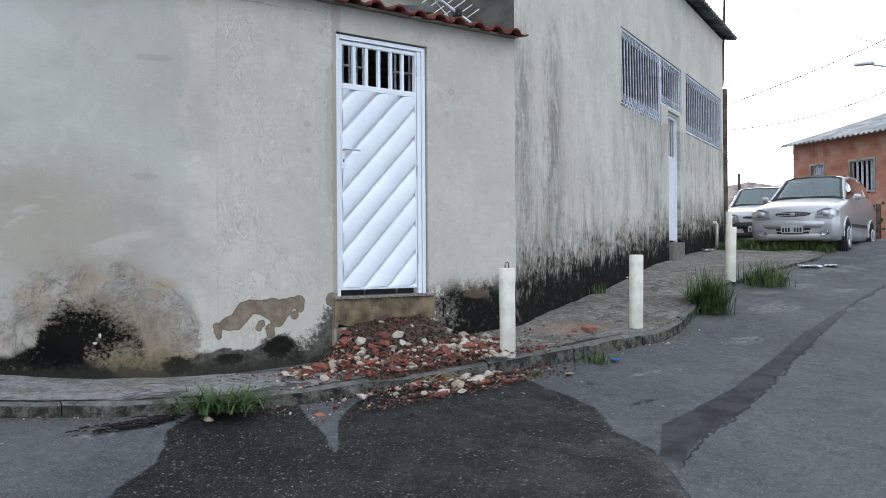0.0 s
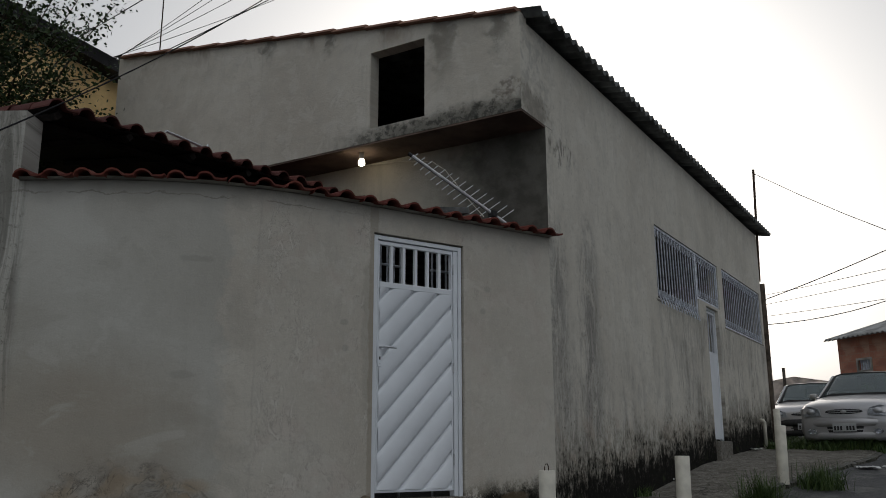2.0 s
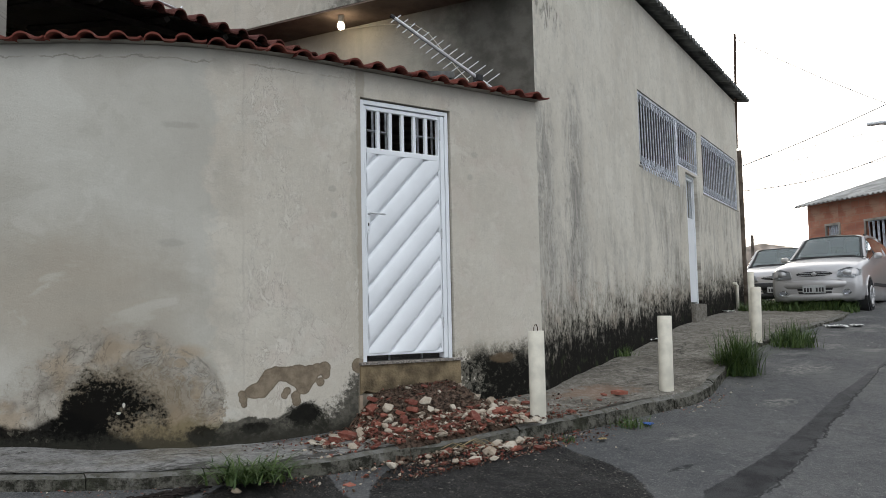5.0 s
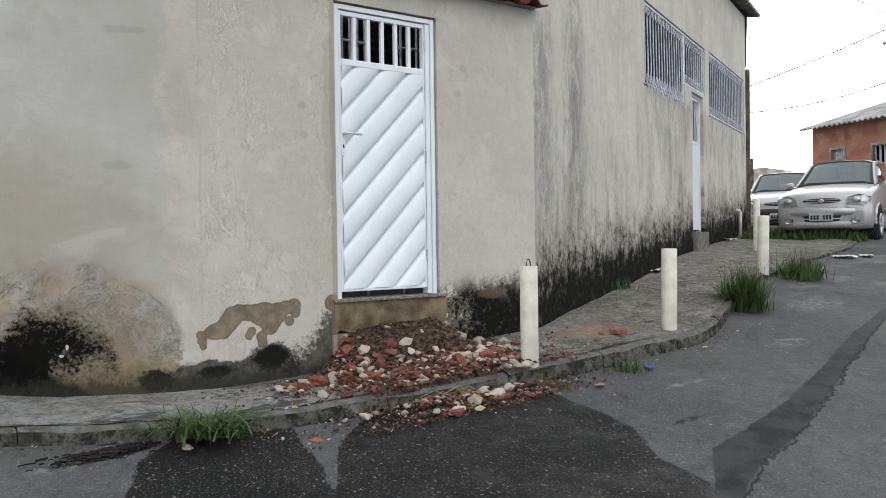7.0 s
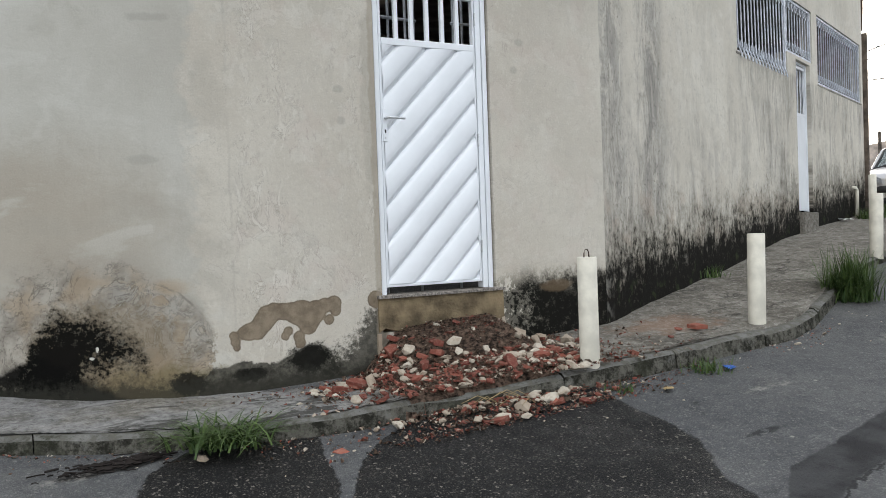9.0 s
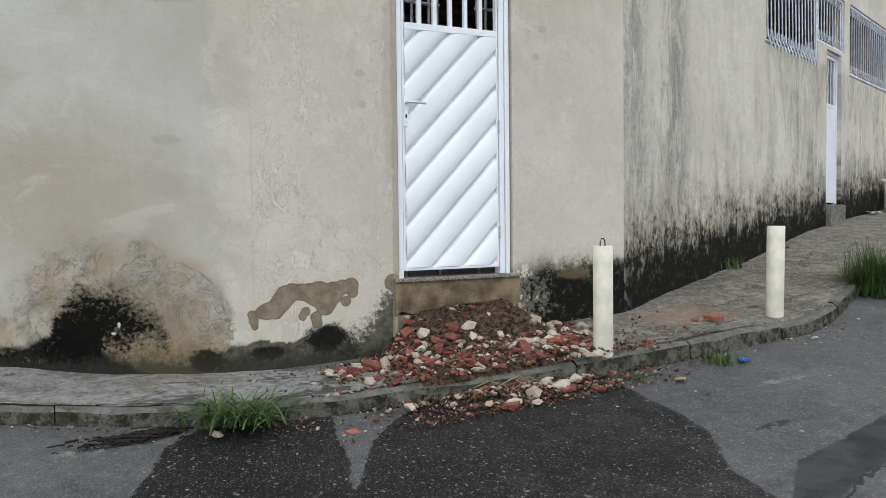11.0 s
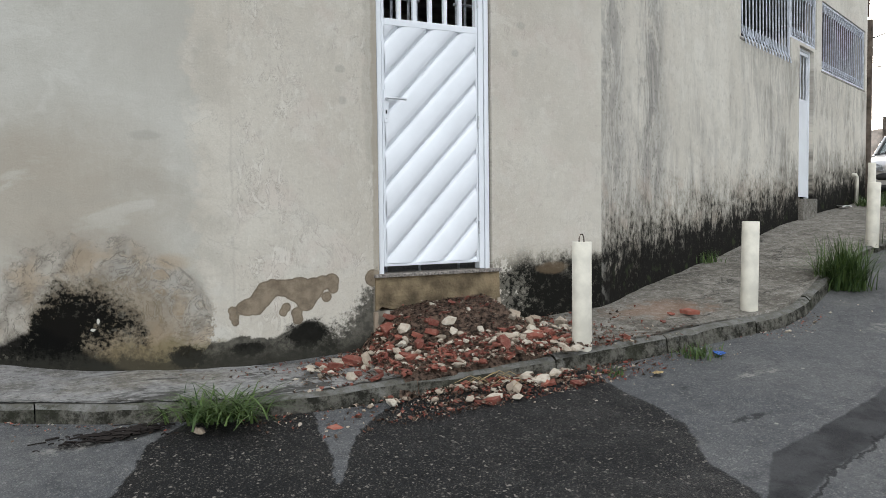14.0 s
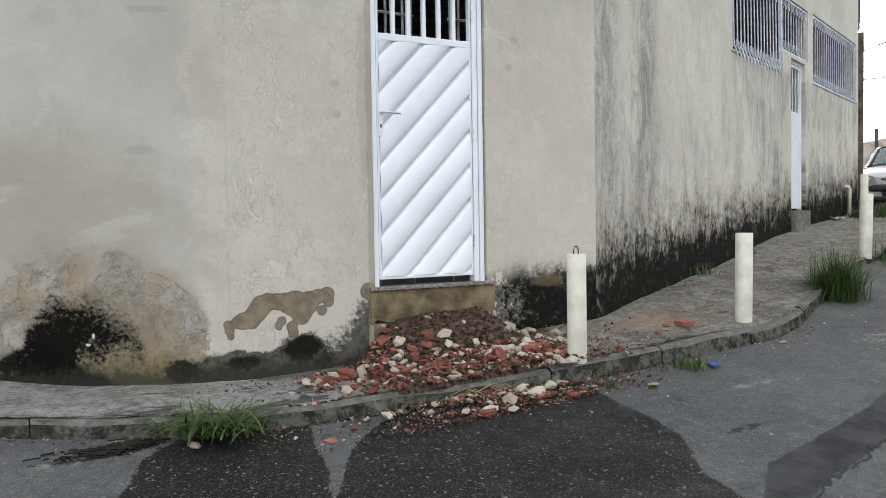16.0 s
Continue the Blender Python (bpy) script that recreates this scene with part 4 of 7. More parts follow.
FOOT = ((-9, -0.6), (0.09, -0.34), (1.33, -0.21), (2.81, -0.08), (4.82, 0.15), (8.72, 0.35), (14, 0.5), (40, 0.7))


def ground_z(x, y):
    """The street, dipping under the pavement by the long wall."""
    z = road_z(x, y)
    d = Vector((x, y)) - C0
    u, v = d.dot(U), d.dot(V)
    if u > 2:
        cap = lerp(FOOT, u) - 0.07
        k = smoothed(-1.9, -1.2, v)
        z = min(z, z + (cap - z) * k)
    return z


# the front wall's line by arc length: straight at the gate, then bending back to the left
def front(s):
    if s >= -0.4:
        return Vector((s, 0.0)), 0.0
    p, a, n = Vector((-0.4, 0.0)), 0.0, 40
    for i in range(n):
        d = (-0.4 - s) / n
        a = radians(36) * min(1, (-0.4 - (-0.4 - d * (i + 0.5))) / 1.85)
        p += d * Vector((-math.cos(a), math.sin(a)))
    return p, a


def wall_grid(name, place, s_cuts, z_cuts, thick, holes, material, label, top=None, inner=None, end=None):
    """A wall with thickness. place(s) gives a point and the way into the wall; holes are (s0, s1, z0, z1)."""
    bm = bmesh.new()
    uvl = bm.loops.layers.uv.new("UVMap")
    s_all = sorted({round(s, 4) for s in [*s_cuts, *(h[i] for h in holes for i in (0, 1))]})
    z_all = sorted({round(z, 4) for z in [*z_cuts, *(h[i] for h in holes for i in (2, 3))]})
    keep = {}
    verts = {}

    def vert(i, j, k):
        if (i, j, k) not in verts:
            s, z = s_all[i], z_all[j]
            p, n = place(s)
            if top and j == len(z_all) - 1:
                z = top(s)
            q = p + n * (thick * k)
            verts[i, j, k] = (bm.verts.new((q.x, q.y, z)), (s, z))
        return verts[i, j, k]

    def face(keys, slot, along=None):
        got = [vert(*k) for k in keys]
        if along is not None:
            got = [(g[0], (along + thick * k[2], g[1][1])) for g, k in zip(got, keys)]
        f = bm.faces.new([g[0] for g in got])
        f.material_index = slot
        for loop, g in zip(f.loops, got):
            loop[uvl].uv = g[1]

    for i in range(len(s_all) - 1):
        for j in range(len(z_all) - 1):
            sm, zm = (s_all[i] + s_all[i + 1]) / 2, (z_all[j] + z_all[j + 1]) / 2
            keep[i, j] = not any(h[0] < sm < h[1] and h[2] < zm < h[3] for h in holes)
    for (i, j), on in keep.items():
        if not on:
            continue
        face([(i, j, 0), (i + 1, j, 0), (i + 1, j + 1, 0), (i, j + 1, 0)], 0)
        face([(i, j, 1), (i, j + 1, 1), (i + 1, j + 1, 1), (i + 1, j, 1)], 1)
        for di, dj, a, b in ((-1, 0, (0, 1), (0, 0)), (1, 0, (1, 0), (1, 1)), (0, -1, (0, 0), (1, 0)), (0, 1, (1, 1), (0, 1))):
            if not keep.get((i + di, j + dj), False):
                first = end is not None and di == -1 and i == 0
                face([(i + a[0], j + a[1], 0), (i + a[0], j + a[1], 1), (i + b[0], j + b[1], 1), (i + b[0], j + b[1], 0)], 2 if first else 0, end[1] if first else None)
    bmesh.ops.recalc_face_normals(bm, faces=bm.faces)
    ob = new(name, mesh(bm, name, [material, inner or M["inner"]] + ([end[0]] if end else [])))
    return tagged(ob, label, "wall", kind="structure")


def steps(a, b, d):
    n = max(1, round((b - a) / d))
    return [a + (b - a) * i / n for i in range(n + 1)]


def front_place(s):
    p, a = front(s)
    return p, Vector((math.sin(a), math.cos(a)))


def side_place(s):
    return C0 + s * U, V


# --- ground ---
def ground():
    bm = bmesh.new()
    xs = [-400, -150, -60, -25, -12, *steps(-8, 14, 0.25), 18, 25, 40, 80, 200, 500]
    ys = [-400, -150, -60, -25, -12, *steps(-8, 5, 0.25), 8, 12, 20, 40, 80, 200, 500]
    grid = [[bm.verts.new((x, y, ground_z(x, y) + (0.012 * noise.noise(Vector((x * 1.3, y * 1.3, 3))) if abs(x) < 15 else 0))) for x in xs] for y in ys]
    for a, b in zip(grid, grid[1:]):
        for i in range(len(xs) - 1):
            bm.faces.new((a[i], a[i + 1], b[i + 1], b[i]))
    ob = new("road", mesh(bm, "road", M["asphalt"], True))
    tagged(ob, "worn grey asphalt street, wet dark spill by the kerb", "road", kind="structure")


ground()

# pavement stations: foot of the wall x, y, z, then the kerb's edge x, y and its height over the road
WALK = ((-6.2, 3.6, -0.45, -5.6, 2.0, 0.09), (-3.4, 1.5, -0.47, -3.4, 0.45, 0.09), (-2.33, 0.74, -0.49, -2.36, -0.19, 0.09), (-1.76, 0.36, -0.525, -1.84, -0.48, 0.09),
        (-1.2, 0.13, -0.535, -1.3, -0.70, 0.09), (-0.72, 0.05, -0.54, -0.72, -0.85, 0.10), (-0.2, 0.03, -0.515, -0.04, -0.91, 0.10), (0.9, 0.03, -0.41, 0.72, -0.98, 0.11),
        (1.9, 0.03, -0.35, 1.67, -0.97, 0.11), (3.1, 0.56, -0.21, 2.81, -0.94, 0.11), (3.6, 0.78, -0.16, 3.24, -0.80, 0.11), (4.47, 1.16, -0.08, 4.10, -0.37, 0.10),
        (6.3, 1.95, 0.165, 5.7, 0.40, 0.08), (8.4, 2.87, 0.32, 7.6, 0.9, 0.06), (9.9, 3.52, 0.40, 9.4, 1.25, 0.05), (11.4, 4.2, 0.5, 11.3, 2.0, 0.03))


def walk_at(a, b):
    """A point of the pavement: a runs through the stations, b from the wall to the kerb."""
    i = min(int(a), len(WALK) - 2)
    f = a - i
    p, q = WALK[i], WALK[i + 1]
    w = [p[k] + (q[k] - p[k]) * f for k in range(6)]
    kz = road_z(w[3], w[4]) + w[5]
    x, y = w[0] + (w[3] - w[0]) * b, w[1] + (w[4] - w[1]) * b
    z = w[2] + (kz - w[2]) * b
    z += 0.012 * noise.noise(Vector((x * 2.1, y * 2.1, 0))) + 0.006 * noise.noise(Vector((x * 7, y * 7, 5)))
    return Vector((x, y, z))


def walk_z(x, y):
    best, z = 9, 0
    for i in range(0, (len(WALK) - 1) * 6):
        for j in range(9):
            p = walk_at(i / 6, j / 8)
            d = (p.x - x) ** 2 + (p.y - y) ** 2
            if d < best:
                best, z = d, p.z
    return z


def pavement():
    bm = bmesh.new()
    n, m = (len(WALK) - 1) * 8, 14
    rows = []
    for i in range(n + 1):
        a = i / 8
        row = [walk_at(a, -0.06 + 1.06 * j / m) for j in range(m + 1)]
        e = row[-1]
        row[-1] = e - (row[-1] - row[-3]).normalized() * 0.10
        row.append(row[-1] + (e - row[-3]).normalized() * 0.012 - Vector((0, 0, 0.22)))
        rows.append([bm.verts.new(p) for p in row])
    for a, b in zip(rows, rows[1:]):
        for j in range(len(a) - 1):
            bm.faces.new((a[j], a[j + 1], b[j + 1], b[j]))
    bmesh.ops.recalc_face_normals(bm, faces=bm.faces)
    ob = new("pavement", mesh(bm, "pavement", M["walk"], True))
    tagged(ob, "cracked stained concrete pavement with a low kerb", "pavement", kind="structure")
    # kerb stones, each a piece of its own
    r, a, last = random.Random(3), 0.0, (len(WALK) - 1) - 0.02
    while a < last:
        step_ = 0.0
        p = walk_at(a, 1.0)
        want = r.uniform(0.7, 1.05)
        b = a
        while b < last and (walk_at(b, 1.0) - p).length < want:
            b += 0.02
        bm = bmesh.new()
        sink, rings = r.uniform(-0.008, 0.006), []
        n_ = 7
        for i in range(n_ + 1):
            q = a + (b - 0.012 - a) * i / n_
            e, inn = walk_at(q, 1.0), walk_at(q, 0.9)
            o = Vector((e.x - inn.x, e.y - inn.y, 0)).normalized()
            w = 0.012 * noise.noise(Vector((q * 9, 1, 0)))
            chip = 0.012 + 0.03 * max(0, noise.noise(Vector((q * 6.3, 4, 0))))
            top = Vector((0, 0, sink + 0.4 * w))
            rings.append([bm.verts.new(v_) for v_ in (e - o * 0.095 - Vector((0, 0, 0.2)), e - o * 0.095 + top, e - o * (0.02 + chip) + top, e + o * (0.008 + w) + top - Vector((0, 0, chip + 0.006)),
                                                      e + o * (0.02 + w) - Vector((0, 0, 0.09)), e + o * (0.03 + w) - Vector((0, 0, 0.25)))])
        for g, k in zip(rings, rings[1:]):
            for j in range(6):
                bm.faces.new((g[j], g[(j + 1) % 6], k[(j + 1) % 6], k[j]))
        bm.faces.new(rings[0]), bm.faces.new(rings[-1][::-1])
        bmesh.ops.recalc_face_normals(bm, faces=bm.faces)
        part("kerb_stone", bm, M["kerb"], ob)
        a = b


pavement()

# --- walls of the yard and the house ---
GATE_W, GATE_H = 0.88, 2.10
wall_grid("wall_front", front_place, [*steps(-2.77, -0.4, 0.12), *steps(-0.4, 1.9, 0.3)], [-0.9, 0.5, 1.5, 2.325], 0.15,
          [(-0.012, GATE_W + 0.012, -0.25, GATE_H + 0.012)], M["front"], "bare plaster yard wall with black mould and flaking")
wall_grid("wall_left", front_place, steps(-8.0, -2.77, 0.3), [-0.9, 1.0, 2.88], 0.26, [], M["front"], "bare plaster yard wall with a weathered end")
wall_grid("wall_side", side_place, [0.152, *steps(0.4, 9.7, 0.5)], [-0.9, 1.0, 3.46, 4.385], 0.16,
          [(3.29, 5.22, 2.23, 3.20), (5.22, 6.44, 2.50, 3.20), (5.60, 6.30, 0.49, 2.46), (6.72, 9.55, 2.26, 3.22)], M["side"],
          "streaked bare plaster house wall, black mould at its foot")
wall_grid("wall_side_upper", side_place, [-0.369, 0.1515], [3.46, 4.385], 0.16, [], M["side"], "plaster end of the overhanging upper storey")


def facade_place(s):
    p = C0 - 0.52 * U + s * V
    return p, U


def recess_place(s):
    return C0 + s * V, U


def facade_top(s):
    return 4.44 + 0.168 * s


wall_grid("wall_upper", facade_place, [0.0, *steps(0.4, 5.85, 0.5)], [3.46, 4.2, 5.0], 0.15, [(1.07, 1.745, 3.61, 4.455)], M["upper"],
          "bare plaster upper storey wall with one open window", top=facade_top, end=(M["side"], -0.52))
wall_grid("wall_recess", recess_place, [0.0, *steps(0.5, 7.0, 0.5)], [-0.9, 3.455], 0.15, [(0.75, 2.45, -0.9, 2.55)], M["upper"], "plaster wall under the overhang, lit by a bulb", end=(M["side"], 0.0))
wall_grid("wall_house_left", lambda s: (C0 + s * U + 5.86 * V, -V), steps(-0.36, 9.7, 1.0), [-0.9, 5.40], 0.15, [], M["upper"], "plain plaster house wall")
wall_grid("wall_house_back", lambda s: (C0 + 9.7 * U + s * V, -U), steps(0.17, 5.70, 1.0), [-0.9, 4.0], 0.15, [], M["upper"], "plain plaster house wall", top=lambda s: 4.44 + 0.168 * s)
# added wall that closes the yard's far side so it stays dark
wall_grid("wall_yard_back", lambda s: (Vector((-4.6, 2.6)) + s * Vector((0.62, 0.785)), Vector((-0.785, 0.62))), steps(0, 5.0, 1.0), [-0.9, 2.9], 0.15, [], M["inner"], "plain wall added to keep light out of the yard")
slab = new("ceiling_overhang", mesh(boxes(((-0.366, 0.163, 3.464), (-0.002, 5.84, 3.57)), ((-0.516, 0.004, 3.440), (-0.003, 5.84, 3.457))), "ceiling_overhang", M["slab"]))
slab.matrix_basis = HOUSE
tagged(slab, "reddish brown underside of the overhanging floor", "ceiling", kind="structure")
floor2 = new("floor_upper", mesh(boxes(((0.01, 0.17, 3.47), (9.5, 5.68, 3.57))), "floor_upper", M["inner"]))
floor2.matrix_basis = HOUSE
tagged(floor2, "bare concrete upper floor", "floor", kind="structure")


# --- roofs ---
def house_roof():
    """Corrugated fibre-cement sheets, sloping down to the long side; one part a sheet."""
    roof = thing("house_roof", "dark grey corrugated fibre cement roof on the house", "roof", kind="structure")
    pitch, amp, wide = 0.177, 0.026, 1.06
    u = -0.46
    while u < 10.0:
        bm = bmesh.new()
        w = min(wide, 10.15 - u)
        n = round(w / pitch * 8)
        rows = []
        for v in (-0.20, 1.8, 3.8, 6.0):
            z0 = 4.455 + 0.003 * u + 0.168 * v
            rows.append([[bm.verts.new((u + w * i / n, v, z0 + amp * math.sin(2 * math.pi * (u + w * i / n) / pitch) + k)) for i in range(n + 1)] for k in (0.0, 0.045)])
        for a, b in zip(rows, rows[1:]):
            for i in range(n):
                bm.faces.new((a[1][i], a[1][i + 1], b[1][i + 1], b[1][i]))
                bm.faces.new((a[0][i], b[0][i], b[0][i + 1], a[0][i + 1]))
        for i in range(n):
            bm.faces.new((rows[0][0][i], rows[0][0][i + 1], rows[0][1][i + 1], rows[0][1][i]))
        part("roof_sheet", bm, M["sheet"], roof, smooth=False)
        u += w + 0.001
    roof.matrix_basis = HOUSE


house_roof()


def barrel_tile(length, wide, height, thick=0.014):
    """A roman roof tile: a raised barrel on one side, a flat pan on the other; runs along -y from the origin."""
    bm = bmesh.new()
    prof = []
    for i in range(17):
        a = i / 16
        x = (a - 0.5) * wide
        if a < 0.58:
            z = height * math.sin(math.pi * a / 0.58) ** 0.5
        else:
            z = 0.006 + 0.012 * smoothed(0.9, 1.0, a)
        prof.append((x, z))
    rings = []
    for y, k in ((0.0, 0.88), (-length * 0.5, 0.95), (-length, 1.0)):
        rings.append(([bm.verts.new((x * k, y, z * k + thick)) for x, z in prof], [bm.verts.new((x * k, y, z * k)) for x, z in prof]))
    for a, b in zip(rings, rings[1:]):
        for i in range(16):
            bm.faces.new((a[0][i], b[0][i], b[0][i + 1], a[0][i + 1]))
            bm.faces.new((a[1][i], a[1][i + 1], b[1][i + 1], b[1][i]))
    for i in range(16):
        bm.faces.new((rings[-1][0][i], rings[-1][1][i], rings[-1][1][i + 1], rings[-1][0][i + 1]))
        bm.faces.new((rings[0][0][i], rings[0][0][i + 1], rings[0][1][i + 1], rings[0][1][i]))
    for a, b in zip(rings, rings[1:]):
        bm.faces.new((a[0][0], a[1][0], b[1][0], b[0][0]))
        bm.faces.new((a[0][16], b[0][16], b[1][16], a[1][16]))
    bmesh.ops.recalc_face_normals(bm, faces=bm.faces)
    return bm


TILE = mesh(barrel_tile(0.40, 0.222, 0.050), "roof_tile", M["tile"])
coping = thing("wall_coping", "row of red clay tiles capping the yard wall", "coping", kind="structure")
rnd = random.Random(4)
s = -2.64
while s < 1.88:
    p, a = front(s)
    n = Vector((math.sin(a), math.cos(a)))
    q = p + n * 0.27
    t = new("roof_tile", TILE)
    t.parent = coping
    t.matrix_basis = Matrix.Translation((q.x, q.y, 2.368 + rnd.uniform(-0.006, 0.006))) @ Matrix.Rotation(-a + rnd.uniform(-0.03, 0.03), 4, "Z") @ Matrix.Rotation(radians(7.5 + rnd.uniform(-1.2, 1.2)), 4, "X")
    s += 0.2135
# mortar bed under the tiles
bm = bmesh.new()
prev = None
for s in steps(-2.77, 1.9, 0.1):
    p, a = front(s)
    n = Vector((math.sin(a), math.cos(a)))
    ring = []
    for d, z in ((-0.035 + 0.012 * noise.noise(Vector((s * 5, 0, 0))), 2.328), (0.17, 2.328), (0.20, 2.363), (-0.06 + 0.02 * noise.noise(Vector((s * 4, 2, 0))), 2.338)):
        q = p + n * d
        ring.append(bm.verts.new((q.x, q.y, z)))
    if prev:
        for i in range(4):
            bm.faces.new((prev[i], prev[(i + 1) % 4], ring[(i + 1) % 4], ring[i]))
    prev = ring
bmesh.ops.recalc_face_normals(bm, faces=bm.faces)
part("mortar_bed", bm, M["inner"], coping)


def yard_roof():
    """The tiled lean-to over the yard: its wavy eave is seen from below."""
    roof = thing("yard_roof", "dark red clay tile lean-to roof over the yard", "roof", kind="structure")
    a, b = Vector((-2.42, 0.90, 2.94)), Vector((1.02, 1.90, 2.94))
    along = (b - a).normalized()
    back = Vector((-along.y, along.x, 0))
    old = mesh(barrel_tile(0.42, 0.235, 0.066), "old_roof_tile", M["tile_old"])
    n = round((b - a).length / 0.226)
    for row in range(8):
        for i in range(n):
            p = a + along * 0.226 * (i + 0.5) + back * (0.36 * row + 0.34) + Vector((0, 0, 0.068 * row + 0.075))
            if (Vector((p.x, p.y)) - C0).dot(U) > -0.05:
                continue
            t = new("roof_tile", old)
            t.parent = roof
            t.matrix_basis = Matrix.Translation(p) @ Matrix.Rotation(math.atan2(along.y, along.x) + rnd.uniform(-0.02, 0.02), 4, "Z") @ Matrix.Rotation(radians(11 + rnd.uniform(-1, 1)), 4, "X")
    # sheet added to block light, near-black for the shade under the tiles
    bm = bmesh.new()
    w = [a + along * 0.02 + back * 0.02, b - along * 0.02 + back * 0.02, b - along * 1.5 + back * 3.6, a + along * 0.02 - back * -3.6]
    lo = [bm.verts.new((q.x, q.y, 2.945 + 0.185 * (q - a).dot(back))) for q in w]
    hi = [bm.verts.new(q.co + Vector((0, 0, 0.02))) for q in lo]
    bm.faces.new(lo), bm.faces.new(hi[::-1])
    for i in range(4):
        bm.faces.new((lo[i], hi[i], hi[(i + 1) % 4], lo[(i + 1) % 4]))
    bmesh.ops.recalc_face_normals(bm, faces=bm.faces)
    part("roof_lining", bm, M["shade_and_twig_wood"], roof, "near-black sheet added under the tiles, its colour standing for shade")
    # rafters and purlin near-black too, the shade put into their colour
    for k in range(6):
        o = a + along * (0.1 + 0.62 * k) + Vector((0, 0, -0.03))
        e = o + back * 2.3 + Vector((0, 0, 0.44))
        if (Vector((e.x, e.y)) - C0).dot(U) > 0:
            e = o + back * 0.5 + Vector((0, 0, 0.1))
        part("rafter", tube([o, e], 0.035, 4), M["shade_and_twig_wood"], roof)
    part("purlin", tube([a + back * 0.3 + Vector((0, 0, -0.01)), b - along * 0.1 + back * 0.3 + Vector((0, 0, -0.01))], 0.035, 4), M["shade_and_twig_wood"], roof)


yard_roof()

# clay capping along the upper wall's sloping top
caps = thing("upper_coping", "dull clay tiles capping the upper wall", "coping", kind="structure")
v = 0.02
while v < 5.7:
    bm = bmesh.new()
    z0, z1 = facade_top(v), facade_top(v + 0.46)
    prof = [(-0.59, -0.005), (-0.565, 0.03), (-0.45, 0.05), (-0.34, 0.03), (-0.33, -0.005)]
    lo = [bm.verts.new((du, v, z0 + dz + 0.012)) for du, dz in prof]
    hi = [bm.verts.new((du * 0.99, v + 0.47, z1 + dz - 0.004)) for du, dz in prof]
    for i in range(4):
        bm.faces.new((lo[i], lo[i + 1], hi[i + 1], hi[i]))
    bm.faces.new(lo[::-1]), bm.faces.new(hi)
    bm.faces.new((lo[0], hi[0], hi[4], lo[4]))
    part("cap_tile", bm, M["cap"], caps)
    v += 0.44
caps.matrix_basis = HOUSE


# --- the gate ---
def clip(poly, axis, limit, keep_less):
    out = []
    for p, q in zip(poly, poly[1:] + poly[:1]):
        a, b = (p[axis] <= limit) == keep_less or p[axis] == limit, (q[axis] <= limit) == keep_less or q[axis] == limit
        if a:
            out.append(p)
        if a != b:
            t = (limit - p[axis]) / (q[axis] - p[axis])
            out.append(tuple(p[k] + (q[k] - p[k]) * t for k in range(len(p))))
    return out


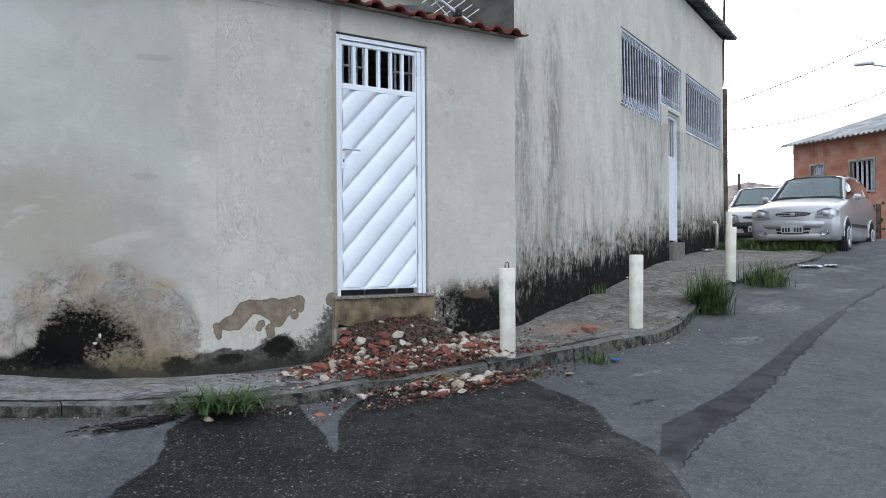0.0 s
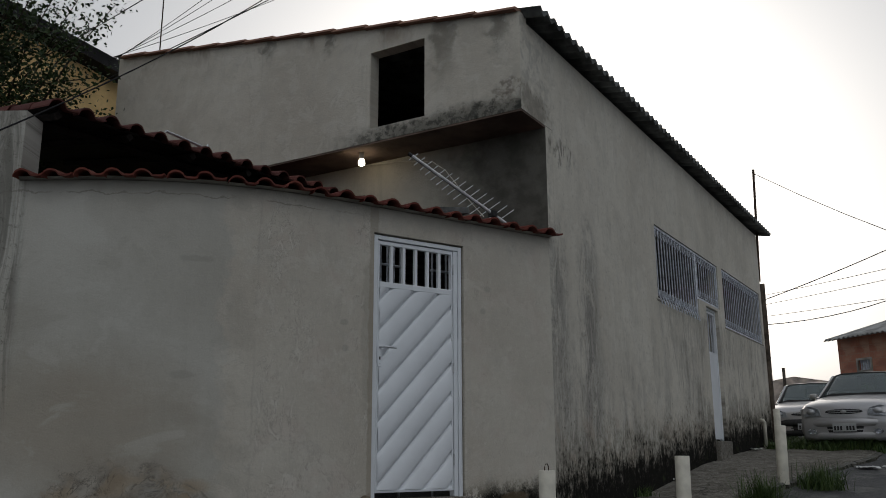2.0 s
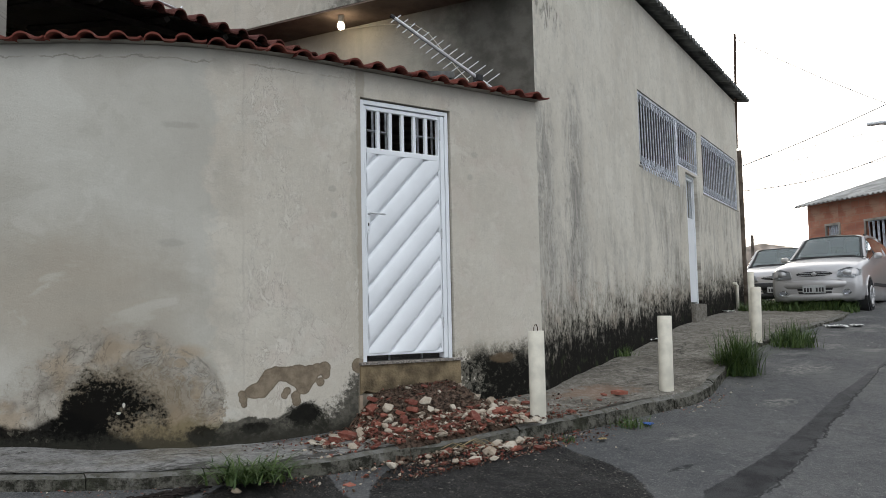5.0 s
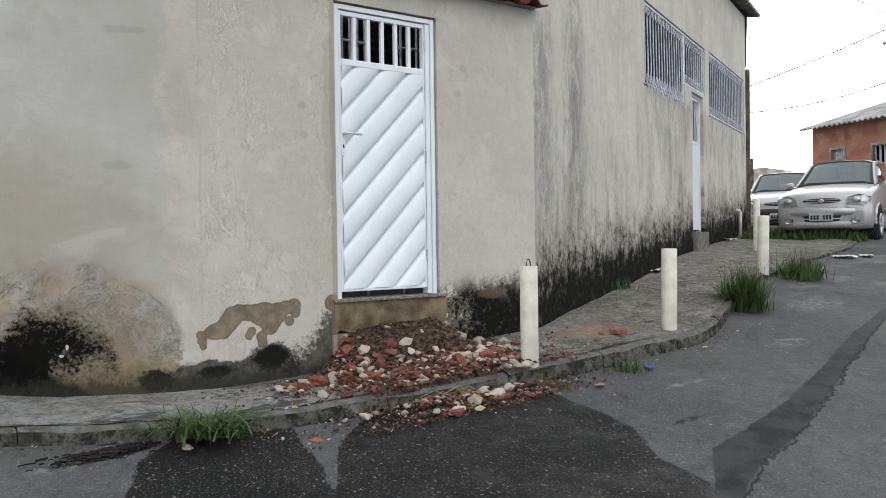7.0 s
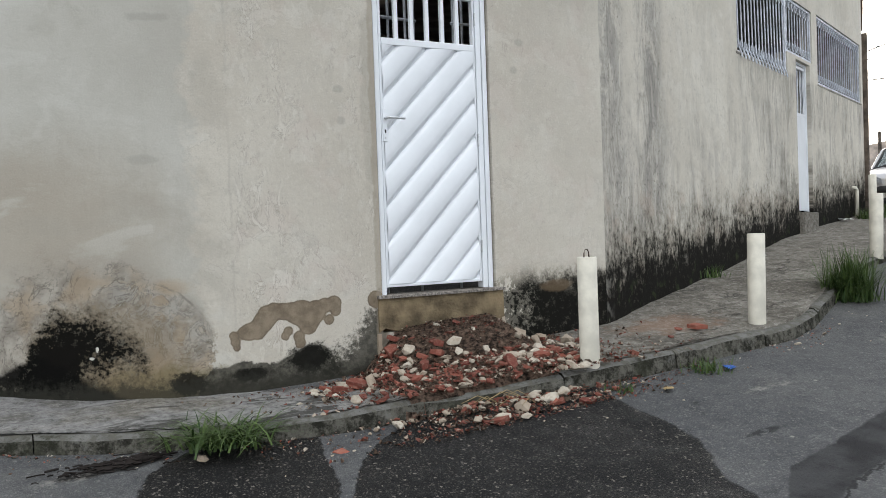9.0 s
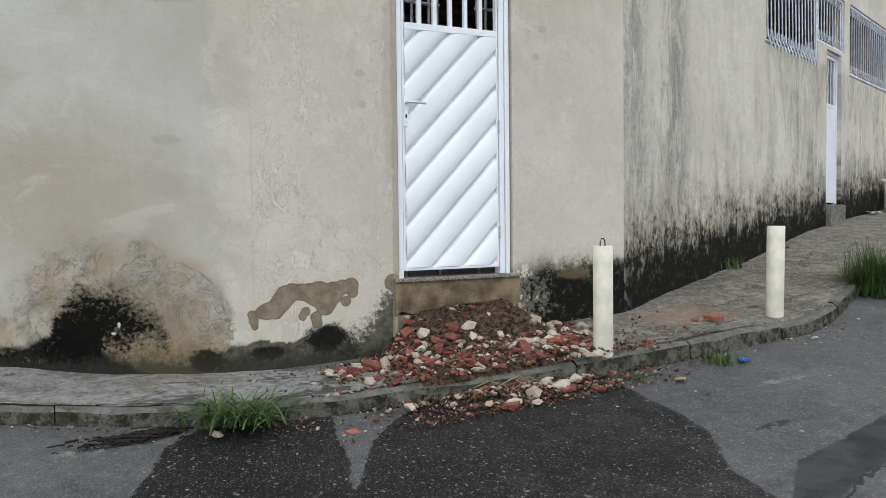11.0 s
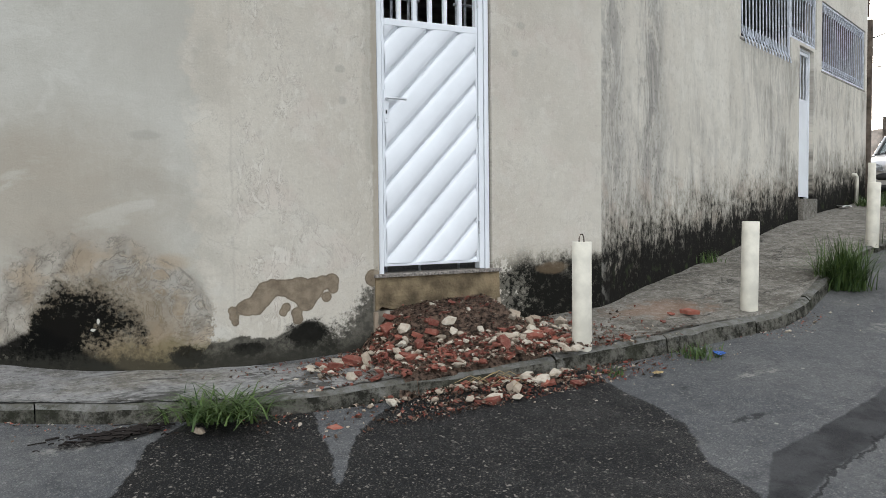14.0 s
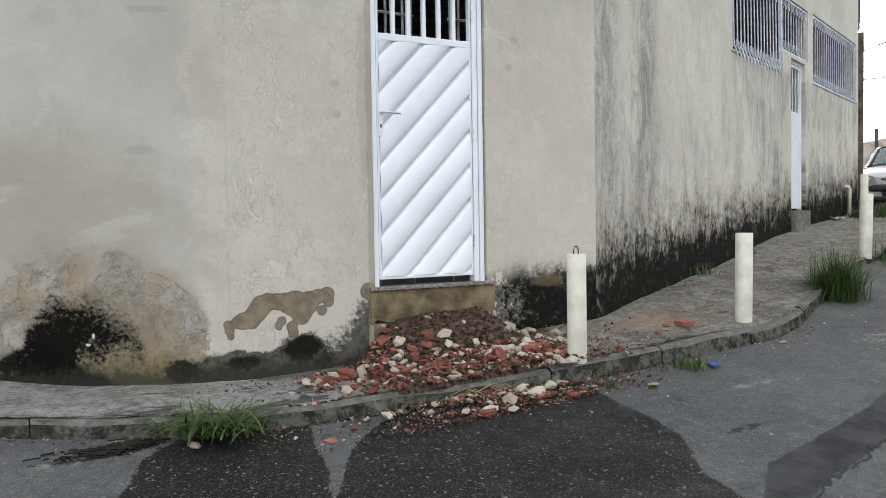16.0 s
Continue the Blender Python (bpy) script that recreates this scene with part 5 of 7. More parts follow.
def gate():
    g = thing("gate", "white aluminium gate with diagonal ribbed panel and barred top", "gate", at=pose(0, 0.02, 0))
    W, H = GATE_W, GATE_H
    frame_ = part("frame", boxes(((0, 0, -0.01), (0.035, 0.09, H)), ((W - 0.035, 0, -0.01), (W, 0.09, H)), ((0.035, 0, H - 0.035), (W - 0.035, 0.09, H)), bevel=0.004), M["white"], g)
    # the leaf, with a wider stile on the hinge side
    x0, x1 = 0.042, W - 0.085
    part("jamb_cover", boxes(((W - 0.080, 0.006, 0.0), (W - 0.040, 0.08, H - 0.04)), bevel=0.005), M["white"], g)
    lf = part("leaf_frame", boxes(((x0, 0.012, 0.045), (x0 + 0.020, 0.055, H - 0.042)), ((x1 - 0.014, 0.012, 0.045), (x1, 0.055, H - 0.042)),
                                  ((x0 + 0.020, 0.014, H - 0.075), (x1 - 0.014, 0.055, H - 0.042)), ((x0 + 0.020, 0.008, 1.668), (x1 - 0.014, 0.055, 1.715)),
                                  ((x0 + 0.020, 0.014, 0.045), (x1 - 0.014, 0.055, 0.066)), bevel=0.005), M["white"], g)
    a, b, lo, hi = x0 + 0.020, x1 - 0.014, 0.066, 1.668
    # diagonal ribs, rising to the right
    slope, pitch = 1.025, 0.243
    k = -4
    while 0.023 + pitch * k < hi:
        prof = [(0.0, 0.036), (0.035, 0.030), (0.09, 0.031), (0.12, 0.017), (0.20, 0.010), (0.40, 0.006), (0.62, 0.006), (0.84, 0.011), (0.94, 0.018), (1.0, 0.036)]
        bm = bmesh.new()
        for (f0, y0), (f1, y1) in zip(prof, prof[1:]):
            c0, c1 = 0.023 + pitch * (k + f0), 0.023 + pitch * (k + f1)
            poly = [(-3.0, y0, -3 * slope + c0), (3.0, y0, 3 * slope + c0), (3.0, y1, 3 * slope + c1), (-3.0, y1, -3 * slope + c1)]
            for axis, lim, less in ((0, a, False), (0, b, True), (2, lo, False), (2, hi, True)):
                poly = clip(poly, axis, lim, less)
                if len(poly) < 3:
                    break
            if len(poly) >= 3:
                bm.faces.new([bm.verts.new(p) for p in poly])
        if bm.faces:
            bmesh.ops.remove_doubles(bm, verts=bm.verts, dist=0.0004)
            bmesh.ops.recalc_face_normals(bm, faces=bm.faces)
            if sum(f.normal.y for f in bm.faces) > 0:
                bmesh.ops.reverse_faces(bm, faces=bm.faces)
            part("rib", bm, M["white"], g, smooth=True)
        else:
            bm.free()
        k += 1
    part("back_sheet", boxes(((a, 0.040, lo), (b, 0.044, hi))), M["white"], g)
    n = 5
    for i in range(n):
        x = a + (b - a) * (i + 1) / (n + 1)
        part("bar", boxes(((x - 0.014, 0.018, 1.715), (x + 0.014, 0.046, H - 0.075)), bevel=0.003), M["white"], g)
    lock = part("lock_plate", boxes(((0.052, 0.004, 1.02), (0.084, 0.012, 1.24)), bevel=0.002), M["white"], g)
    part("keyhole", boxes(((0.063, 0.0015, 1.075), (0.073, 0.005, 1.10))), M["black"], lock)
    part("screw", boxes(((0.064, 0.002, 1.04), (0.072, 0.005, 1.048))), M["steel"], lock)
    bm = tube([(0.068, 0.006, 1.175), (0.068, -0.045, 1.175), (0.075, -0.052, 1.175), (0.19, -0.052, 1.172)], 0.009, 10)
    part("lever_handle", bm, M["steel"], g, "brushed metal lever handle")
    for z in (0.25, 1.0, 1.85):
        part("hinge", tube([(W - 0.0825, 0.006, z), (W - 0.0825, 0.006, z + 0.09)], 0.006, 8), M["steel"], g)


gate()

# things dimly seen behind the gate's bars
for x0, n_, turn in ((0.26, 5, 6), (0.88, 4, -4)):
    grid = thing("inner_gate", "grey steel grille leaf standing open behind the gate", "grille", "grille leaves behind the gate", at=pose(x0, 0.50, -0.22, 0, 0, turn))
    for i in range(n_):
        part("bar", tube([(0.02 + 0.075 * i, 0, 0.0 if i in (0, n_ - 1) else 0.40), (0.02 + 0.075 * i, 0, 2.62)], 0.010, 6), M["grille"], grid)
    for z in (0.40, 1.1, 2.02, 2.20, 2.60):
        part("rail", tube([(0.0, 0, z), (0.04 + 0.075 * (n_ - 1), 0, z)], 0.012, 6), M["grille"], grid)
bm = bmesh.new()
f = bm.faces.new([bm.verts.new((x, y, -0.22)) for x, y in ((1.85, 0.17), (-0.35, 0.17), (-1.2, 0.36), (-2.0, 0.85), (-2.7, 1.4), (-4.4, 2.75), (-1.6, 6.3), (-0.95, 5.9))])
f.normal_update()
if f.normal.z < 0:
    f.normal_flip()
yard = new("floor_yard", mesh(bm, "floor_yard", M["inner"]))
tagged(yard, "bare concrete yard floor", "floor", kind="structure")

# sill: a granite ledge on a brown concrete riser, broken off below
sill = thing("door_sill", "wet brown concrete sill with a thin granite ledge", "sill", kind="structure")
bm = bmesh.new()
rows = []
for i in range(23):
    x = -0.045 + 0.985 * i / 22
    zb = -0.245 + 0.022 * math.sin(i * 1.1) + 0.02 * noise.noise(Vector((i * 0.8, 0, 0))) + 0.03 * (i / 22)
    rows.append([bm.verts.new(p) for p in ((x, 0.14, -0.012), (x, -0.012, -0.012), (x, -0.016 + 0.004 * noise.noise(Vector((i, 1, 0))), -0.12), (x, -0.018, zb), (x, 0.14, zb - 0.03))])
for p, q in zip(rows, rows[1:]):
    for j in range(5):
        bm.faces.new((p[j], p[(j + 1) % 5], q[(j + 1) % 5], q[j]))
bm.faces.new(rows[0]), bm.faces.new(rows[-1][::-1])
bmesh.ops.recalc_face_normals(bm, faces=bm.faces)
part("riser", bm, M["sill"], sill)
for x0, zt, zb in ((-0.062, -0.255, -0.50), (0.915, -0.215, -0.36)):
    bm = bmesh.new()
    rings = []
    for i in range(8):
        z = zt + (zb - zt) * i / 7
        w = 0.030 + 0.018 * noise.noise(Vector((i * 0.9, x0 * 9, 0)))
        rings.append([bm.verts.new(p) for p in ((x0, 0.03, z), (x0 + 0.004, -0.022, z), (x0 + w, -0.026, z), (x0 + w + 0.008, 0.03, z))])
    for p, q in zip(rings, rings[1:]):
        for j in range(4):
            bm.faces.new((p[j], p[(j + 1) % 4], q[(j + 1) % 4], q[j]))
    bm.faces.new(rings[0]), bm.faces.new(rings[-1][::-1])
    bmesh.ops.recalc_face_normals(bm, faces=bm.faces)
    part("plaster_edge", bm, M["chunk"], sill, "pale snapped edge of plaster")
part("ledge", boxes(((-0.05, -0.035, -0.024), (0.95, 0.145, -0.002)), bevel=0.004), M["ledge"], sill)


# --- rubble heap below the gate ---
def shard(seed, flat):
    r = random.Random(seed)
    bm = bmesh.new()
    bmesh.ops.create_icosphere(bm, subdivisions=1, radius=0.5)
    for w in bm.verts:
        w.co *= r.uniform(0.72, 1.15)
    # knock flat faces into the lump
    for _ in range(7):
        n = Vector((r.uniform(-1, 1), r.uniform(-1, 1), r.uniform(-1, 1))).normalized()
        lim = r.uniform(0.17, 0.33)
        for w in bm.verts:
            over = w.co.dot(n) - lim
            if over > 0:
                w.co -= n * over
    for w in bm.verts:
        w.co.z *= flat
    bmesh.ops.remove_doubles(bm, verts=bm.verts, dist=0.02)
    return bm


def plate(seed):
    """A flat splinter of hollow brick: a crooked slab with snapped edges."""
    r = random.Random(seed)
    bm = bmesh.new()
    n = r.choice((4, 5, 5, 6))
    ang = sorted((i + r.uniform(-0.3, 0.3)) * 2 * math.pi / n for i in range(n))
    rim = [(0.5 * r.uniform(0.65, 1.15) * math.cos(a), 0.5 * r.uniform(0.5, 1.0) * math.sin(a)) for a in ang]
    t = r.uniform(0.07, 0.15)
    lo = [bm.verts.new((x * r.uniform(0.85, 1.05), y * r.uniform(0.85, 1.05), -t + r.uniform(-0.03, 0.03))) for x, y in rim]
    hi = [bm.verts.new((x, y, t + r.uniform(-0.04, 0.04))) for x, y in rim]
    mid = bm.verts.new((r.uniform(-0.1, 0.1), r.uniform(-0.1, 0.1), t + r.uniform(-0.02, 0.05)))
    for i in range(n):
        j = (i + 1) % n
        bm.faces.new((lo[i], lo[j], hi[j], hi[i]))
        bm.faces.new((hi[i], hi[j], mid))
    bm.faces.new(lo[::-1])
    bmesh.ops.recalc_face_normals(bm, faces=bm.faces)
    return bm


BRICKS = [mesh(plate(i) if i % 4 else shard(i, 0.42), "brick_shard", M["brick"]) for i in range(12)]
CHUNKS = [mesh(shard(40 + i, 0.58), "plaster_chunk", M["chunk"]) for i in range(10)]


def heap_z(x, y):
    """The heap's top over pavement and gutter."""
    base = WALKZ(x, y)
    inner = math.exp(-((x - 0.44) / 0.52) ** 6) * smoothed(-0.85, 0.02, y)
    spread = 0.05 * math.exp(-((x - 0.35) / 0.75) ** 4 - ((y + 0.55) / 0.55) ** 4)
    return base + 0.235 * inner ** 1.3 + spread + 0.02 * noise.noise(Vector((x * 6, y * 6, 1)))


WALK_CACHE = {}


def WALKZ(x, y):
    key = (round(x / 0.08), round(y / 0.08))
    if key not in WALK_CACHE:
        x0, y0 = key[0] * 0.08, key[1] * 0.08
        edge = lerp([(w[3], w[4]) for w in WALK], x0)
        WALK_CACHE[key] = walk_z(x0, y0) if y0 > edge else road_z(x0, y0)
    return WALK_CACHE[key]


rubble = thing("rubble_heap", "heap of broken red bricks, plaster chunks and soil", "rubble")
bm = bmesh.new()
nx, ny = 34, 26
grid_ = []
for j in range(ny + 1):
    row = []
    for i in range(nx + 1):
        x = -0.42 + 1.75 * i / nx
        y = 0.03 - 1.0 * j / ny
        rim = min(i / 5, (nx - i) / 5, (ny - j) / 4, 1)
        row.append(bm.verts.new((x, y, heap_z(x, y) - 0.09 * (1 - rim) + (0.012 * noise.noise(Vector((x * 30, y * 30, 0)))))))
    grid_.append(row)
for p, q in zip(grid_, grid_[1:]):
    for i in range(nx):
        bm.faces.new((p[i], q[i], q[i + 1], p[i + 1]))
bmesh.ops.recalc_face_normals(bm, faces=bm.faces)
part("soil_mound", bm, M["soil"], rubble, "reddish brown soil and brick dust", smooth=True)


def drop(data, x, y, size, rr, lift=0.0, name=None, tilt=25):
    o = new(name or data.name.split(".")[0], data)
    o.parent = rubble
    z = heap_z(x, y) if y < 0.02 else -0.3
    e = Euler((radians(rr.uniform(-tilt, tilt)), radians(rr.uniform(-tilt, tilt)), rr.uniform(0, 6.3)))
    o.matrix_basis = Matrix.LocRotScale((x, y, z + size * 0.07 + lift), e, (size * rr.uniform(0.8, 1.35), size * rr.uniform(0.6, 0.95), size * rr.uniform(0.7, 1.1)))


def bare_soil(x, y):
    """The heap's upper slope is mostly loose soil."""
    return y > -0.52 and 0.0 < x < 0.95


rr = random.Random(11)
# large plaster lumps by the wall and along the kerb
for x, y, size in ((0.98, -0.12, 0.20), (1.15, -0.16, 0.19), (1.28, -0.30, 0.17), (1.02, -0.26, 0.15), (0.02, -0.28, 0.17), (0.30, -0.36, 0.14), (0.78, -0.42, 0.12),
                   (0.92, -0.42, 0.11), (1.2, -0.45, 0.12), (0.46, -0.52, 0.13), (0.60, -0.62, 0.17), (0.85, -0.55, 0.13), (-0.32, -0.45, 0.12), (-0.12, -0.48, 0.13),
                   (-0.05, -0.40, 0.12), (0.18, -0.50, 0.12), (0.28, -0.46, 0.10), (-0.55, -0.32, 0.09), (-0.42, -0.30, 0.13), (-0.22, -0.28, 0.10), (0.33, -0.12, 0.08),
                   (0.80, -0.98, 0.13), (0.86, -1.0, 0.12), (0.66, -1.05, 0.15), (0.55, -1.08, 0.14), (0.48, -1.02, 0.11), (0.76, -1.02, 0.09), (0.30, -1.14, 0.13),
                   (0.15, -1.16, 0.14), (0.0, -1.14, 0.10), (-0.18, -1.06, 0.08), (-0.42, -1.0, 0.11), (0.72, -0.97, 0.10)):
    drop(rr.choice(CHUNKS), x, y, size * 1.12, rr)
for i in range(215):
    x, y = rr.gauss(0.34, 0.48), -rr.uniform(0.05, 0.90)
    if -0.6 < x < 1.4 and not (bare_soil(x, y) and rr.random() < 0.75):
        drop(rr.choice(BRICKS), x, y, rr.uniform(0.04, 0.10) * (0.7 if y > -0.25 else 1), rr, tilt=24)
for i in range(125):
    x, y = rr.gauss(0.42, 0.47), -rr.uniform(0.05, 0.92)
    if -0.65 < x < 1.4 and not (bare_soil(x, y) and rr.random() < 0.8):
        drop(rr.choice(CHUNKS), x, y, rr.uniform(0.04, 0.115), rr)
for i in range(120):
    x = rr.uniform(-0.75, 1.05)
    y = lerp([(w[3], w[4]) for w in WALK], x) - abs(rr.gauss(0.03, 0.09))
    if rr.random() < 0.35 + 0.65 * math.exp(-((x - 0.4) / 0.5) ** 2):
        drop(rr.choice(BRICKS if rr.random() < 0.45 else CHUNKS), x, y, rr.uniform(0.03, 0.095), rr)
for x, y, size in ((-0.48, -0.36, 0.19), (-0.36, -0.36, 0.16), (0.02, -0.5, 0.15), (0.14, -0.44, 0.16), (-0.1, -0.62, 0.15), (0.2, -0.34, 0.14), (0.75, -0.7, 0.17), (0.92, -0.62, 0.16),
                   (0.98, -0.7, 0.15), (0.58, -1.12, 0.12), (0.72, -1.2, 0.10), (0.1, -1.2, 0.15), (-0.78, -1.12, 0.10), (0.5, -0.75, 0.14), (0.05, -0.06, 0.12), (-0.02, -0.14, 0.14)):
    drop(rr.choice(BRICKS), x, y, size, rr)
for i in range(150):
    x, y = rr.uniform(-0.8, 1.1), -rr.uniform(0.50, 0.84)
    if x < 0.1:
        y = -rr.uniform(0.25, 0.8)
    if rr.random() < (0.1 if bare_soil(x, y) else 0.4 + 0.6 * smoothed(-0.75, 0.1, x)):
        drop(rr.choice(BRICKS if rr.random() < 0.55 else CHUNKS), x, y, rr.uniform(0.035, 0.09), rr, tilt=24)
# crumbs nobody could count
bm = bmesh.new()
for i in range(9000):
    x, y = rr.gauss(0.38, 0.5), -abs(rr.uniform(0.02, 1.25))
    c = Vector((x, y, heap_z(x, y) + 0.006))
    r = rr.uniform(0.004, 0.02) * (0.75 if bare_soil(x, y) else 1)
    vs = [bm.verts.new(c + r * Vector((rr.uniform(-1, 1), rr.uniform(-1, 1), rr.uniform(-0.6, 0.9)))) for _ in range(4)]
    for f in ((0, 1, 2), (0, 2, 3), (0, 3, 1), (1, 3, 2)):
        g_ = bm.faces.new([vs[k] for k in f])
        g_.material_index = (0, 2, 1, 2, 0, 2, 2)[i % 7] if not bare_soil(x, y) or i % 5 == 0 else 2
grit = part("gravel", bm, [M["brick"], M["chunk"], M["soil"]], rubble)
tagged(grit, kind="stuff")
# loose grit in the gutter
bm = bmesh.new()
for i in range(2600):
    x = rr.uniform(-3.2, 3.4)
    y = lerp([(w[3], w[4]) for w in WALK], x) - abs(rr.gauss(0.0, 0.10)) - 0.012
    if noise.noise(Vector((x * 2.5, 0, 5))) + 0.25 < rr.random() * 0.7:
        continue
    c = Vector((x, y, road_z(x, y) + 0.002))
    r = rr.uniform(0.003, 0.013) * (1.6 if rr.random() < 0.05 else 1)
    vs = [bm.verts.new(c + r * Vector((rr.uniform(-1, 1), rr.uniform(-1, 1), rr.uniform(-0.4, 0.9)))) for _ in range(4)]
    for f in ((0, 1, 2), (0, 2, 3), (0, 3, 1), (1, 3, 2)):
        bm.faces.new([vs[k] for k in f]).material_index = (0, 2, 1, 2, 3, 2, 3)[i % 7]
gutter_grit = new("gutter_grit", mesh(bm, "gutter_grit", [M["brick"], M["chunk"], M["soil"], M["kerb"]]))
tagged(gutter_grit, "loose grit and crumbs washed along the kerb", "grit", kind="stuff")
for i in range(9):
    x0, y0, a = 0.12 + rr.uniform(-0.12, 0.25), -1.06 + rr.uniform(-0.08, 0.06), rr.uniform(-0.4, 0.5)
    z0 = heap_z(x0, y0) + 0.05
    L = rr.uniform(0.10, 0.24)
    part("stalk", tube([(x0 - L / 2 * math.cos(a), y0 - L / 2 * math.sin(a), z0 - 0.01), (x0, y0, z0 + 0.02), (x0 + L / 2 * math.cos(a), y0 + L / 2 * math.sin(a), z0 - 0.02)], 0.002, 4), M["straw"], rubble)


# --- pipe posts along the kerb ---
def post(x, y, top, r, lean, hook=False, label="cream plastic pipe post filled with concrete"):
    z0 = WALKZ(x, y) - 0.03
    t = thing("bollard", label, "bollard", "pipe posts along the pavement", at=pose(x, y, z0, lean[0], lean[1], 0))
    h = top - z0
    bm = bmesh.new()
    prof = ((r * 1.02, 0.0), (r, 0.03), (r, h - 0.004), (r - 0.004, h), (r - 0.008, h), (r - 0.009, h - 0.01))
    rings = [[bm.verts.new((q * math.cos(2 * math.pi * i / 28), q * math.sin(2 * math.pi * i / 28), z)) for i in range(28)] for q, z in prof]
    for a, b in zip(rings, rings[1:]):
        for i in range(28):
            bm.faces.new((a[i], a[(i + 1) % 28], b[(i + 1) % 28], b[i]))
    part("pipe", bm, M["pvc"], t, smooth=True)
    bm = bmesh.new()
    g_ = bmesh.ops.create_circle(bm, cap_ends=True, radius=r - 0.009, segments=24)
    bmesh.ops.translate(bm, vec=(0, 0, h - 0.008), verts=bm.verts)
    part("concrete_core", bm, M["walk"], t, "grey concrete core")
    if hook:
        part("wire_hook", tube([(-0.022, 0, h - 0.02), (-0.02, 0, h + 0.025), (-0.010, 0, h + 0.045), (0.006, 0, h + 0.047), (0.016, 0, h + 0.03), (0.02, 0, h - 0.02)], 0.004, 8), M["iron"], t, "rusty steel hook")


post(0.985, -0.905, 0.218, 0.062, (0.6, -0.6), True, "cream plastic pipe post with a rusty steel hook on top")
post(2.70, -0.745, 0.312, 0.064, (-0.5, 1.6))
post(6.03, 0.52, 0.648, 0.066, (0.4, 1.6))
post(7.93, 1.83, 0.945, 0.048, (0, 0.8), label="thin cream plastic pipe post by the house corner")

# --- weeds ---
def tuft(x, y, z, height, spread, n, seed, label, flop=0.7):
    r = random.Random(seed)
    bm = bmesh.new()
    for _ in range(n):
        a, b = r.uniform(0, 6.283), abs(r.gauss(0, 1))
        p0 = Vector((r.gauss(0, spread * 0.32), r.gauss(0, spread * 0.32), 0))
        out = Vector((math.cos(a), math.sin(a), 0))
        L = height * r.uniform(0.45, 1.15)
        lean = r.uniform(0.1 if flop < 1.2 else 0.5, 1.0) * flop
        w = r.uniform(0.004, 0.009)
        sidev = Vector((-out.y, out.x, 0)) * w
        last = None
        for k in range(5):
            f = k / 4
            p = p0 + out * (L * lean * f * (0.35 + 0.65 * f)) + Vector((0, 0, L * (f - lean * 0.55 * f * f)))
            q = sidev * (1 - 0.92 * f)
            cur = (bm.verts.new(p - q), bm.verts.new(p + q))
            if last:
                bm.faces.new((last[0], last[1], cur[1], cur[0]))
            last = cur
    t = new("weed_tuft", mesh(bm, "weed_tuft", M["grass"]))
    t.matrix_basis = pose(x, y, z - 0.01)
    return tagged(t, label, "weeds", "weed tufts along the kerb", "stuff")


tuft(-1.30, -0.75, road_z(-1.30, -0.75) + 0.04, 0.26, 0.30, 330, 1, "straggling green grass growing out of the kerb", 1.55)
tuft(4.33, -0.38, road_z(4.33, -0.38), 0.52, 0.25, 700, 2, "thick green grass tuft at the pavement's corner", 1.15)
tuft(4.46, -0.26, road_z(4.46, -0.26) + 0.02, 0.44, 0.2, 260, 7, "thick green grass tuft at the pavement's corner", 1.15)
tuft(6.42, 0.28, road_z(6.42, 0.28), 0.40, 0.42, 330, 3, "yellowing grass tuft beside a post", 1.15)
tuft(6.75, 0.45, road_z(6.75, 0.45), 0.30, 0.34, 160, 8, "yellowing grass tuft beside a post", 1.15)
tuft(1.78, -1.10, road_z(1.78, -1.1), 0.11, 0.22, 110, 4, "small weeds growing in the gutter", 1.0)
tuft(1.05, -1.13, road_z(1.05, -1.13), 0.06, 0.14, 50, 5, "small weeds growing in the gutter", 1.0)
tuft(3.9, 0.86, -0.12, 0.16, 0.25, 80, 6, "small weeds at the foot of the wall", 0.8)


def verge():
    """Rough grass where the cars stand."""
    r = random.Random(9)
    bm = bmesh.new()
    for k in range(11000):
        near = k < 6500
        u, v = (r.uniform(8.05, 10.6), r.uniform(-2.15, 0.3)) if near else (r.uniform(9.9, 15.5), r.uniform(-2.1, 1.6))
        if v > -0.12 and u < 9.9:
            continue
        if u < 8.35 + 0.25 * noise.noise(Vector((v * 2.2, 3, 0))) or v < -2.0 + 0.2 * noise.noise(Vector((u * 2, 0, 0))):
            continue
        x, y = house(u, v)
        z = max(ground_z(x, y), 0.22 + 0.10 * min(1.0, max(0.0, u - 8.3))) - 0.01
        a = r.uniform(0, 6.283)
        L = r.uniform(0.09, 0.30) * (0.7 if v < -1.7 else 1.0)
        out = Vector((math.cos(a), math.sin(a), 0))
        w = Vector((-out.y, out.x, 0)) * 0.011
        p = Vector((x, y, z))
        m_ = p + out * L * 0.2 + Vector((0, 0, L * 0.6))
        e = p + out * L * 0.6 + Vector((0, 0, L))
        v0, v1, v2, v3, v4 = [bm.verts.new(q) for q in (p - w, p + w, m_ + w * 0.7, m_ - w * 0.7, e)]
        bm.faces.new((v0, v1, v2, v3)), bm.faces.new((v3, v2, v4))
    g_ = new("grass_verge", mesh(bm, "grass_verge", M["grass"]))
    tagged(g_, "rough green grass verge round the parked cars", "grass", kind="stuff")


verge()


